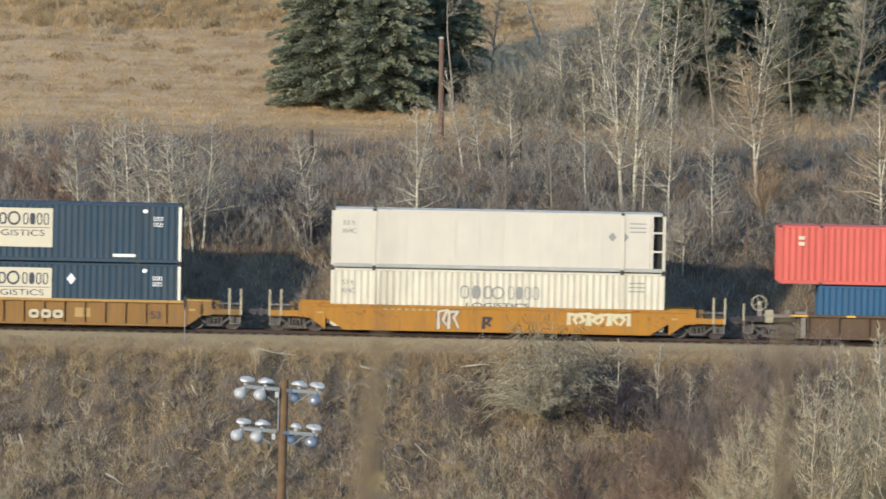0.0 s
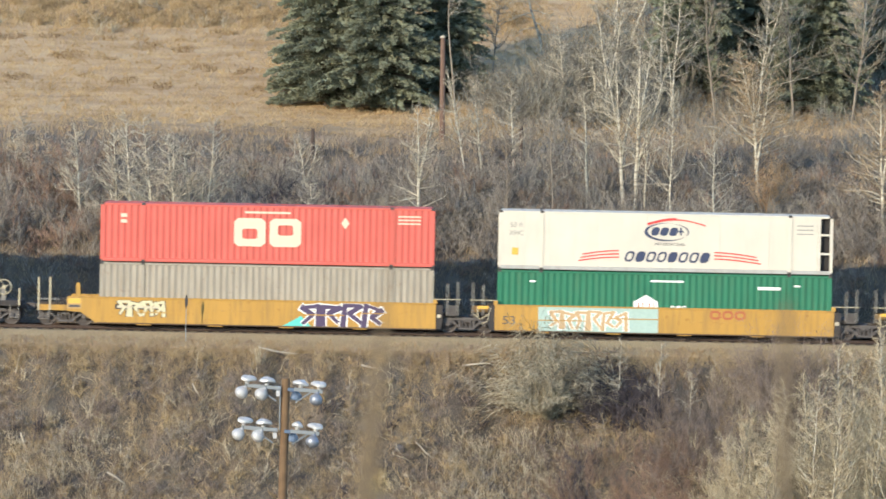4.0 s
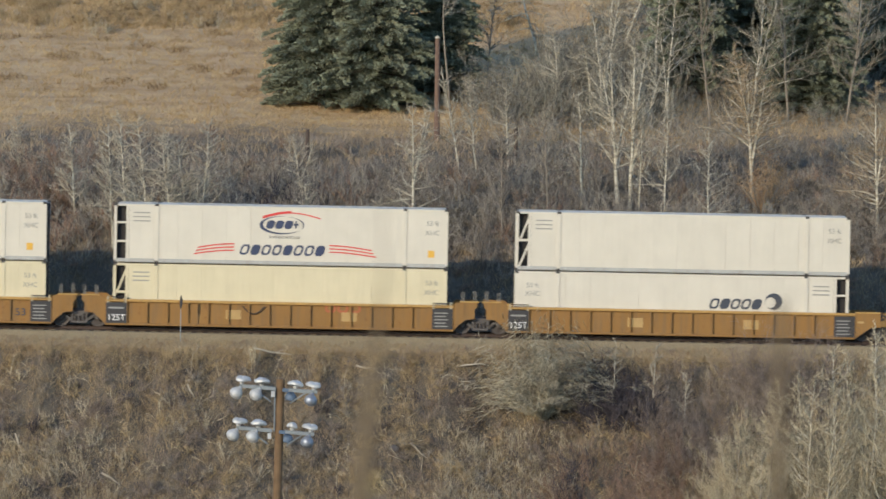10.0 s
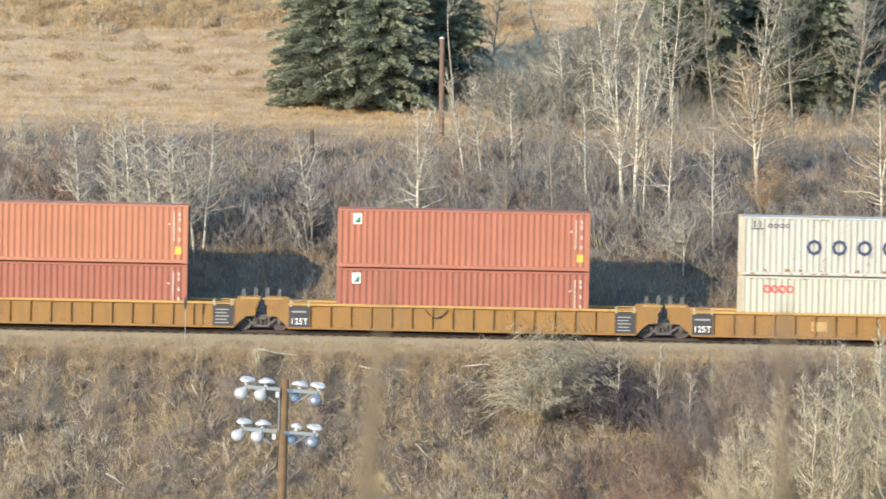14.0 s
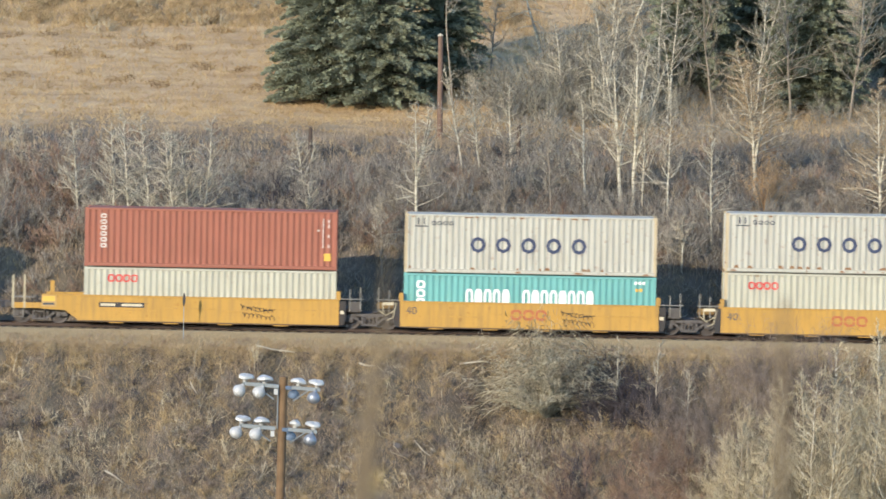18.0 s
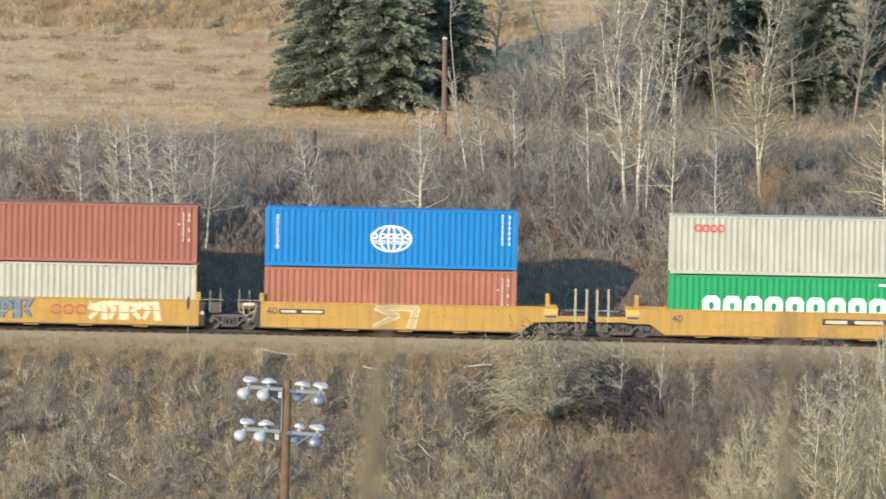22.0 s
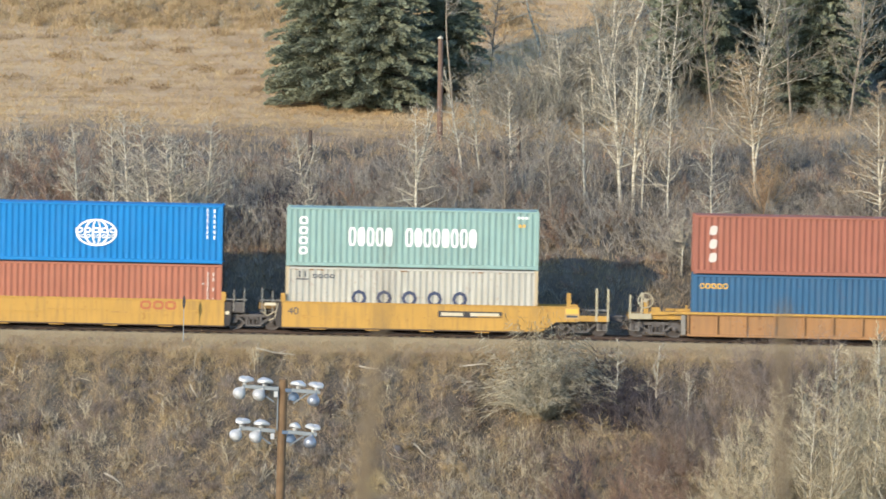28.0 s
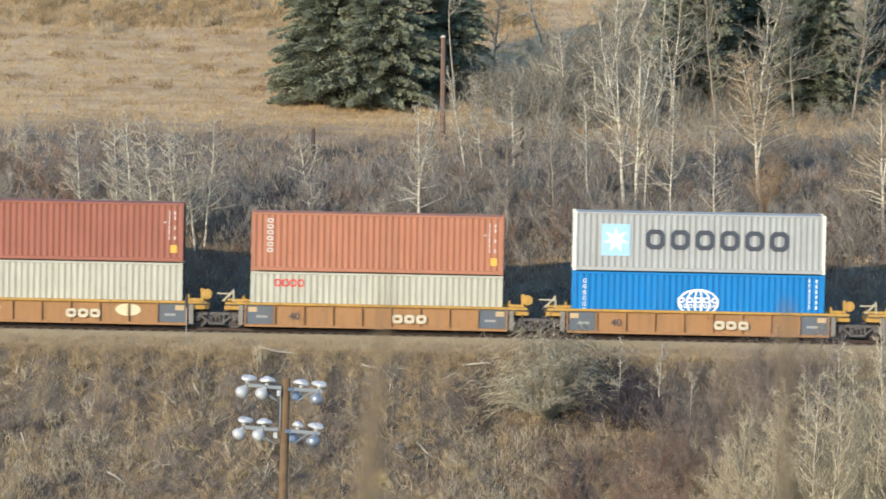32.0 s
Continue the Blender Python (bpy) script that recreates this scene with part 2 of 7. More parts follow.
def word_mesh(text, mat, fat=0.0):
    """Flat letters, one unit high capitals, as a mesh in the x, z plane."""
    key = (text, mat.name, fat)
    if key not in WORDS:
        cu = bpy.data.curves.new("lettering", "FONT")
        cu.body, cu.size, cu.align_x, cu.offset = text, 1.38, "CENTER", fat
        ob = new("lettering", cu)
        me = bpy.data.meshes.new_from_object(ob.evaluated_get(bpy.context.evaluated_depsgraph_get()))
        bpy.data.objects.remove(ob)
        me.transform(Matrix.Rotation(radians(90), 4, "X"))
        me.materials.clear()
        me.materials.append(mat)
        WORDS[key] = me
    return WORDS[key]


def word(text, x, z, h, mat, parent, y=YS, wide=1.0, fat=0.0):
    ob = new("lettering", word_mesh(text, mat, fat))
    ob.parent, ob.location, ob.scale = parent, (x, y, z), (h * wide, 1, h)
    return ob


def blocks(g, n, x0, z0, w, h, gap, style="ring", slant=0.0, y=YS, thick=0.22):
    """A row of n plain block shapes, as lettering shows from far off."""
    for i in range(n):
        a = x0 + i * (w + gap)
        sh = lambda px, pz: (a + px * w + slant * pz * h, z0 + pz * h)
        c = 0.22
        octa = [(c, 0), (1 - c, 0), (1, c), (1, 1 - c), (1 - c, 1), (c, 1), (0, 1 - c), (0, c)]
        if style == "solid" or (style == "mix" and i % 3 == 1):
            g.flat([sh(*p) for p in octa], y)
        elif style == "slit":
            for q in (0.0, 0.37, 0.74):
                g.flat([sh(0, q), sh(1, q), sh(1, q + 0.26), sh(0, q + 0.26)], y)
            g.flat([sh(0, 0), sh(0.35, 0), sh(0.35, 1), sh(0, 1)], y - 0.001)
        else:
            tz = thick * w / h
            inner = [(0.5 + (p - 0.5) * (1 - 2 * thick), 0.5 + (q - 0.5) * (1 - 2 * tz)) for p, q in octa]
            g.ring([sh(*p) for p in octa], [sh(*p) for p in inner], y)
    return g


def rect(g, x0, x1, z0, z1, y=YS):
    return g.flat([(x0, z0), (x1, z0), (x1, z1), (x0, z1)], y)


def arc_band(g, x0, x1, z0, rise, t, y=YS, n=10):
    """A thin bowed stripe."""
    lo = [(x0 + (x1 - x0) * i / n, z0 + rise * math.sin(math.pi * 0.5 * i / n)) for i in range(n + 1)]
    for (ax, az), (bx, bz) in zip(lo, lo[1:]):
        g.flat([(ax, az), (bx, bz), (bx, bz + t), (ax, az + t)], y)
    return g


def oval(cx, cz, rx, rz, n=24):
    return [(cx + rx * math.cos(2 * math.pi * i / n), cz + rz * math.sin(2 * math.pi * i / n)) for i in range(n)]


white_ink = plain("white_lettering", "e9e6da", 0.7, 0, 0.08)
dark_ink = plain("dark_lettering", "3c4046", 0.7, 0, 0.15)
grey_ink = plain("faded_grey_lettering", "8f8d84", 0.8, 0, 0.15)
rust_ink = plain("rust_stain", "836040", 0.85, 0, 0.3)
navy_ink = plain("navy_lettering", "2f3850", 0.6, 0, 0.15)
red_ink = plain("red_lettering", "c8322c", 0.6, 0, 0.12)
orange_ink = plain("orange_red_lettering", "e2583a", 0.6, 0, 0.12)
cream_ink = plain("cream_patch", "ccc1a4", 0.7, 0, 0.06)
code_ink = plain("worn_white_lettering", "c6b8a8", 0.75, 0, 0.15)
yellow_ink = plain("yellow_label", "d6a540", 0.6, 0, 0.1)
rustred_ink = plain("rust_red_lettering", "a35a36", 0.7, 0, 0.15)
skyblue_ink = plain("pale_blue_patch", "9cc0d0", 0.6, 0, 0.08)
green_ink = plain("green_lettering", "1f6b45", 0.6, 0, 0.1)
black_ink = plain("black_plate", "35322f", 0.7, 0, 0.25)


def mark(kind, L, H, box):
    """Paints one marking on the side of a container of length L and height H."""
    x = -L / 2
    if kind == "panel":            # cream sign with dark lettering
        rect(Geo(), 0 - 1.85, 1.85, H * 0.24, H * 0.9).part("sign_panel", cream_ink, box, "cream sign panel with dark lettering")
        g = Geo()
        blocks(g, 3, -1.7, H * 0.62, 0.36, 0.56, 0.12, "mix", y=YS - 0.006)
        g.ring(oval(-0.02, H * 0.62 + 0.3, 0.32, 0.34), oval(-0.02, H * 0.62 + 0.3, 0.22, 0.24), YS - 0.006)
        blocks(g, 4, 0.42, H * 0.62, 0.26, 0.56, 0.07, "mix", y=YS - 0.006)
        rect(g, -1.7, 1.72, H * 0.565, H * 0.575, YS - 0.006)
        pieces(g, "logo", dark_ink, box, "dark grey block logo with a round emblem")
        word("LOGISTICS", 0, H * 0.43, 0.3, dark_ink, box, YS - 0.006, 1.5)
    elif kind == "faded_panel":
        g = Geo()
        blocks(g, 3, -1.8, H * 0.52, 0.42, 0.62, 0.14, "mix", thick=0.16)
        g.ring(oval(0.02, H * 0.52 + 0.3, 0.3, 0.32), oval(0.02, H * 0.52 + 0.3, 0.22, 0.24), YS)
        blocks(g, 4, 0.5, H * 0.52, 0.3, 0.62, 0.1, "mix", thick=0.16)
        pieces(g, "logo", grey_ink, box, "faded grey block logo")
        word("LOGISTICS", 0, H * 0.36, 0.27, dark_ink, box, YS, 1.75)
    elif kind in ("cp_white", "cp_red"):
        mt = cream_ink if kind == "cp_white" else orange_ink
        g = Geo()
        for k, hole in enumerate((0.5, 0.62)):
            a = -1.62 + k * 1.72
            o = [(a + 0.2, H * 0.3), (a + 1.32, H * 0.3), (a + 1.52, H * 0.36), (a + 1.52, H * 0.72), (a + 1.32, H * 0.78), (a + 0.2, H * 0.78), (a, H * 0.72), (a, H * 0.36)]
            mx, mz = a + 0.76, H * (0.24 + hole * 0.55)
            i = [(mx + (p - mx) * 0.48, mz + (q - H * 0.54) * 0.36) for p, q in o]
            g.ring(o, i, YS)
        pieces(g, "logo", mt, box, "two big rounded block shapes in one colour")
        g = Geo()
        if kind == "cp_white":
            rect(g, -1.1, 1.1, H * 0.86, H * 0.895)
            g.flat([(3.75, H * 0.62), (3.95, H * 0.72), (3.75, H * 0.82), (3.55, H * 0.72)], YS)
            for k in range(3):
                rect(g, 6.3, 7.4, H * (0.72 + k * 0.06), H * (0.745 + k * 0.06))
            rect(g, -7.1, -6.8, H * 0.66, H * 0.72)
            rect(g, -7.1, -6.8, H * 0.76, H * 0.82)
            pieces(g, "small_print", cream_ink, box, "small cream lettering bars")
        else:
            g.flat([(5.25, H * 0.66), (5.6, H * 0.81), (5.25, H * 0.96), (4.9, H * 0.81)], YS)
            pieces(g, "diamond", red_ink, box, "red diamond label")
            pieces(blocks(Geo(), 2, 5.08, H * 0.77, 0.15, 0.22, 0.04, y=YS - 0.004), "diamond_mark", white_ink, box)
            g = Geo()
            rect(g, 4.8, 5.8, H * 0.585, H * 0.61)
            for q in ((-4.15, 0.62),):
                g.flat(oval(q[0], H * q[1], 0.2, 0.2, 8), YS)
            pieces(g, "small_print", grey_ink, box, "small grey lettering bars")
    elif kind == "road":           # oval emblem, sweeping stripes and slanted blocks
        g = Geo()
        blocks(g, 3, -0.75, H * 0.62, 0.38, 0.4, 0.06, "solid", 0.25)
        blocks(g, 8, -2.02, H * 0.17, 0.42, 0.5, 0.1, "mix", 0.3)
        rect(g, 0.68, 0.76, H * 0.63, H * 0.76)
        rect(g, 0.58, 0.86, H * 0.68, H * 0.71)
        pieces(g, "logo", navy_ink, box, "navy slanted block lettering")
        g = Geo()
        arc_band(g, -0.9, 0.5, H * 0.79, 0.26, 0.12)
        arc_band(g, 1.9, 0.5, H * 0.79, 0.26, 0.06)
        for k in range(3):
            arc_band(g, -4.2 + 0.1 * k, -2.25, H * (0.16 + 0.055 * k), 0.2, 0.06)
            arc_band(g, 4.6 - 0.1 * k, 2.35, H * (0.16 + 0.055 * k), 0.2, 0.06)
        pieces(g, "stripe", red_ink, box, "red sweeping stripes")
        g = Geo().ring(oval(0, H * 0.68, 1.05, 0.44, 28), oval(0.12, H * 0.69, 1.0, 0.4, 28), YS + 0.001)
        g.part("emblem_oval", navy_ink, box, "thin navy oval")
        word("INTERMODAL", 0.2, H * 0.455, 0.13, dark_ink, box, YS, 1.35)
    elif kind == "house":
        g = Geo().flat([(-1.5, H * 0.18), (-0.32, H * 0.18), (-0.32, H * 0.5), (-0.9, H * 0.62), (-1.5, H * 0.5)], YS)
        blocks(g, 3, 0.3, H * 0.34, 0.22, 0.3, 0.06, "mix")
        blocks(g, 5, 0.0, H * 0.2, 0.24, 0.32, 0.05, "mix")
        for k in (-6.9, 6.9):
            rect(g, k - 0.2, k + 0.2, H * 0.3, H * 0.36)
        rect(g, -0.7, 0.9, H * 0.84, H * 0.87)
        rect(g, 4.5, 5.6, H * 0.74, H * 0.79)
        for k in (-6.4, 6.4):
            rect(g, k - 0.15, k + 0.15, H * 0.8, H * 0.83)
        pieces(g, "logo", white_ink, box, "white house emblem and white blocks")
        g = Geo()
        for k in (-1.28, -1.08, -0.76, -0.56):
            rect(g, k, k + 0.06, H * 0.2, H * 0.48, YS - 0.004)
        rect(g, -1.28, -0.5, H * 0.33, H * 0.35, YS - 0.004)
        pieces(g, "emblem_bar", rustred_ink, box)
    elif kind == "bison":
        g = Geo()
        blocks(g, 5, 1.3, H * 0.42, 0.44, 0.5, 0.07, "mix", 0.3)
        g.ring(oval(4.45, H * 0.56, 0.42, 0.4), oval(4.3, H * 0.54, 0.26, 0.26), YS)
        rect(g, 1.2, 3.7, H * 0.3, H * 0.37)
        pieces(g, "logo", dark_ink, box, "dark slanted block logo with a rounded emblem")
    elif kind == "five_rings":
        g = Geo()
        for k in range(5):
            o = oval(-2.55 + k * 1.22, H * 0.49, 0.37, 0.39, 8)
            g.ring(o, [(-2.55 + k * 1.22 + (p + 2.55 - k * 1.22) * 0.58, H * 0.49 + (q - H * 0.49) * 0.58) for p, q in o], YS)
        pieces(g, "logo", navy_ink, box, "five navy ring-shaped blocks")
        g = Geo()
        rect(g, x + 0.5, x + 1.1, H * 0.78, H * 0.8)
        rect(g, x + 0.62, x + 0.7, H * 0.82, H * 0.93)
        rect(g, x + 0.9, x + 0.96, H * 0.82, H * 0.93)
        blocks(g, 4, x + 1.3, H * 0.81, 0.2, 0.2, 0.08, "ring")
        pieces(g, "small_emblem", dark_ink, box, "small dark emblem and character blocks")
    elif kind == "oocl":
        pieces(blocks(Geo(), 4, x + 1.15, H * 0.72, 0.33, 0.36, 0.04, "ring", thick=0.2), "logo", red_ink, box, "four small red block shapes")
    elif kind == "evergreen":
        pieces(blocks(Geo(), 9, -4.5, H * 0.31, 0.86, 0.98, 0.15, "ring", thick=0.36), "logo", white_ink, box, "row of nine big white block shapes")
        g = Geo()
        blocks(g, 11, 4.0, H * 0.86, 0.11, 0.12, 0.03, "solid")
        blocks(g, 4, 4.55, H * 0.79, 0.1, 0.12, 0.03, "solid")
        pieces(g, "small_print", white_ink, box)
    elif kind == "maersk":
        rect(Geo(), x + 1.35, x + 2.75, H * 0.26, H * 0.8).part("emblem_square", skyblue_ink, box, "pale blue square")
        pts = []
        for k in range(14):
            r = 0.62 if k % 2 == 0 else 0.27
            pts.append((x + 2.05 + r * math.sin(k * math.pi / 7), H * 0.53 + r * math.cos(k * math.pi / 7)))
        Geo().add([(x + 2.05, YS - 0.004, H * 0.53)] + [(p, YS - 0.004, q) for p, q in pts], [(0, i + 1, (i + 1) % 14 + 1) for i in range(14)]).part("star", white_ink, box, "white seven-pointed star")
        pieces(blocks(Geo(), 6, -2.6, H * 0.38, 0.92, 0.96, 0.28, "ring", thick=0.24), "logo", dark_ink, box, "six dark block shapes")
    elif kind == "china":
        g = Geo()
        blocks(g, 5, -3.1, H * 0.36, 0.36, 0.9, 0.08, "mix", thick=0.3)
        blocks(g, 8, -0.35, H * 0.36, 0.36, 0.9, 0.08, "mix", thick=0.3)
        for k in range(4):
            blocks(g, 1, x + 0.62, H * (0.2 + 0.17 * k), 0.4, 0.38, 0, "ring")
        blocks(g, 3, 5.05, H * 0.86, 0.14, 0.14, 0.05, "solid")
        pieces(g, "logo", white_ink, box, "white block lettering in two groups")
        pieces(blocks(Geo(), 2, 5.1, H * 0.72, 0.14, 0.16, 0.06, "solid"), "label", yellow_ink, box)
    elif kind == "globe":
        g, cz = Geo(), H * 0.5
        for rx in (1.0, 0.6, 0.22):
            g.ring(oval(0, cz, rx, 0.66), oval(0, cz, max(rx - 0.09, 0.1), 0.58), YS)
        pieces(g, "logo", white_ink, box, "white globe emblem crossed by block rows")
        g = Geo()
        blocks(g, 5, -1.0, cz - 0.02, 0.34, 0.27, 0.07, "ring", y=YS - 0.004)
        blocks(g, 8, -0.95, cz - 0.27, 0.19, 0.19, 0.05, "ring", y=YS - 0.004)
        for k in range(6):
            blocks(g, 1, x + 0.52, H * (0.3 + 0.1 * k), 0.14, 0.22, 0, "ring", y=YS - 0.004)
        for k in range(6):
            rect(g, -x - 0.76, -x - 0.71, H * (0.42 + 0.09 * k), H * (0.495 + 0.09 * k))
            rect(g, -x - 0.43, -x - 0.36, H * (0.42 + 0.09 * k), H * (0.48 + 0.09 * k))
        pieces(g, "logo_block", white_ink, box, "rows of white blocks")
    elif kind in ("column", "triple", "emblem", "seaco", "plain_codes", "tex"):
        g = Geo()
        if kind == "column":
            for k in range(6):
                blocks(g, 1, x + 0.76, H * (0.32 + 0.1 * k), 0.3, 0.22, 0, "mix" if k % 2 else "ring")
        if kind == "triple":
            for k in range(3):
                blocks(g, 1, x + 0.72, H * (0.2 + 0.23 * k), 0.36, 0.46, 0, "solid", 0.12)
        if kind == "tex":
            for k in range(3):
                blocks(g, 1, x + 0.66, H * (0.32 + 0.17 * k), 0.3, 0.4, 0, "ring")
        for k in range(6):
            rect(g, -x - 0.7, -x - 0.65, H * (0.38 + 0.085 * k), H * (0.455 + 0.085 * k))
            if k % 2 == 0 or k > 3:
                rect(g, -x - 0.44, -x - 0.37, H * (0.38 + 0.085 * k), H * (0.44 + 0.085 * k))
        rect(g, -x - 0.95, -x - 0.85, H * 0.66, H * 0.69)
        pieces(g, "side_code", code_ink, box, "small white code bars in columns")
        if kind in ("column", "triple", "emblem"):
            rect(Geo(), -x - 0.62, -x - 0.3, H * 0.16, H * 0.29).part("label", yellow_ink, box, "yellow label")
        if kind == "seaco":
            pieces(blocks(Geo(), 5, x + 0.32, H * 0.76, 0.24, 0.26, 0.04, "ring"), "logo", yellow_ink, box, "five small yellow block shapes")
        if kind == "emblem":
            rect(Geo(), x + 0.75, x + 1.15, H * 0.74, H * 0.92).part("emblem", white_ink, box, "small white square emblem")
            Geo().flat([(x + 0.8, H * 0.76), (x + 1.1, H * 0.76), (x + 1.1, H * 0.9)], YS - 0.004).part("emblem_corner", green_ink, box)
    elif kind == "beacon":
        g = Geo()
        blocks(g, 6, x + 0.75, H * 0.72, 0.15, 0.22, 0.03, "solid")
        rect(g, x + 0.75, x + 0.82, H * 0.72, H * 0.9)
        pieces(g, "logo", white_ink, box, "small white block lettering")
        Geo().flat([(x + 0.82, H * 0.9), (x + 1.85, H * 0.9), (x + 1.85, H * 0.84), (x + 1.3, H * 0.82)], YS).part("logo_wedge", yellow_ink, box, "yellow wedge")
        mark("plain_codes", L, H, box)
    elif kind == "codes53":
        word("53 ft", -L / 2 + 0.85, H * 0.72, 0.24, grey_ink, box)
        word("XHC", -L / 2 + 0.85, H * 0.58, 0.24, grey_ink, box)
        g = Geo()
        for k in range(3):
            rect(g, L / 2 - 1.75, L / 2 - 0.95, H * (0.68 + k * 0.07), H * (0.7 + k * 0.07))
        pieces(g, "small_print", grey_ink, box)
    elif kind == "codes53r":
        word("53 ft", L / 2 - 0.75, H * 0.72, 0.24, grey_ink, box)
        word("XHC", L / 2 - 0.75, H * 0.56, 0.24, grey_ink, box)
        g = Geo()
        for k in range(3):
            rect(g, -L / 2 + 0.95, -L / 2 + 1.75, H * (0.7 + k * 0.07), H * (0.72 + k * 0.07))
        pieces(g, "small_print", grey_ink, box)
    elif kind == "label_r":
        rect(Geo(), L / 2 - 0.95, L / 2 - 0.65, H * 0.18, H * 0.3).part("label", yellow_ink, box, "yellow label")
    elif kind == "label_l":
        rect(Geo(), -L / 2 + 0.65, -L / 2 + 0.95, H * 0.25, H * 0.37).part("label", yellow_ink, box, "yellow label")
    elif kind == "diamonds":
        g = Geo()
        for k in (5.5, 6.1):
            g.flat([(k, H * 0.52), (k + 0.2, H * 0.6), (k, H * 0.68), (k - 0.2, H * 0.6)], YS)
        pieces(g, "diamond", grey_ink, box, "faded grey diamond marks")
    elif kind == "diamond_w":
        Geo().flat([(2.78, H * 0.62), (3.0, H * 0.72), (2.78, H * 0.82), (2.56, H * 0.72)], YS).part("diamond", white_ink, box, "white diamond label")
    elif kind == "navy_codes":
        g = Geo()
        for k in (0.72, 0.62):
            blocks(g, 3, L / 2 - 1.35, H * k, 0.13, 0.2, 0.03, "ring")
        g.flat(oval(L / 2 - 1.75, H * 0.88, 0.14, 0.1, 8), YS)
        rect(g, L / 2 - 3.3, L / 2 - 2.2, H * 0.1, H * 0.15)
        pieces(g, "small_print", white_ink, box, "small white codes")
    elif kind == "rust_runs":
        for s, top in ((-1, 0.75), (1, 0.55)):
            a = s * 6.0
            Geo().flat([(a - 0.09, H * 0.02), (a + 0.1, H * 0.02), (a + 0.06, H * top * 0.7), (a + 0.02, H * top), (a - 0.03, H * top * 0.8)], -1.219 - 0.034).part("rust_run", rust_ink, box, "rusty run down the post")
    elif kind == "flap":
        Geo().box(-L / 2 - 0.32, -L / 2, -1.2, -1.12, H * 0.2, H * 0.55, 0.01).part("open_flap", MATS["white_box"], box, "white flap standing out at its end")


# ---------------------------------------------------------------- train: containers
BOX_MESH = {}
casting_mat = plain("dark_casting", "4b4640", 0.7, 0.3)
grey_rail = paint("dull_grey_rail", "a8a69c", 0.3, 0.1)
# near-black colour that stands for the shade inside an open end bay
recess_shade_mat = plain("recess_shade", "2b2723", 0.8)


def corrugated(L, H, pitch, depth, y, sign):
    """Side wall of trapezoid ribs between the rails."""
    n = max(4, int(round(L / pitch)))
    p = L / n
    xs, ds = [], []
    for i in range(n):
        a = -L / 2 + i * p
        xs += [a, a + p * 0.27, a + p * 0.5, a + p * 0.77]
        ds += [0, 0, depth, depth]
    xs.append(L / 2), ds.append(0)
    v = [(x, y + sign * d, z) for x, d in zip(xs, ds) for z in (0.16, H - 0.09)]
    f = [(2 * i, 2 * i + 2, 2 * i + 3, 2 * i + 1) for i in range(len(xs) - 1)]
    return v, f


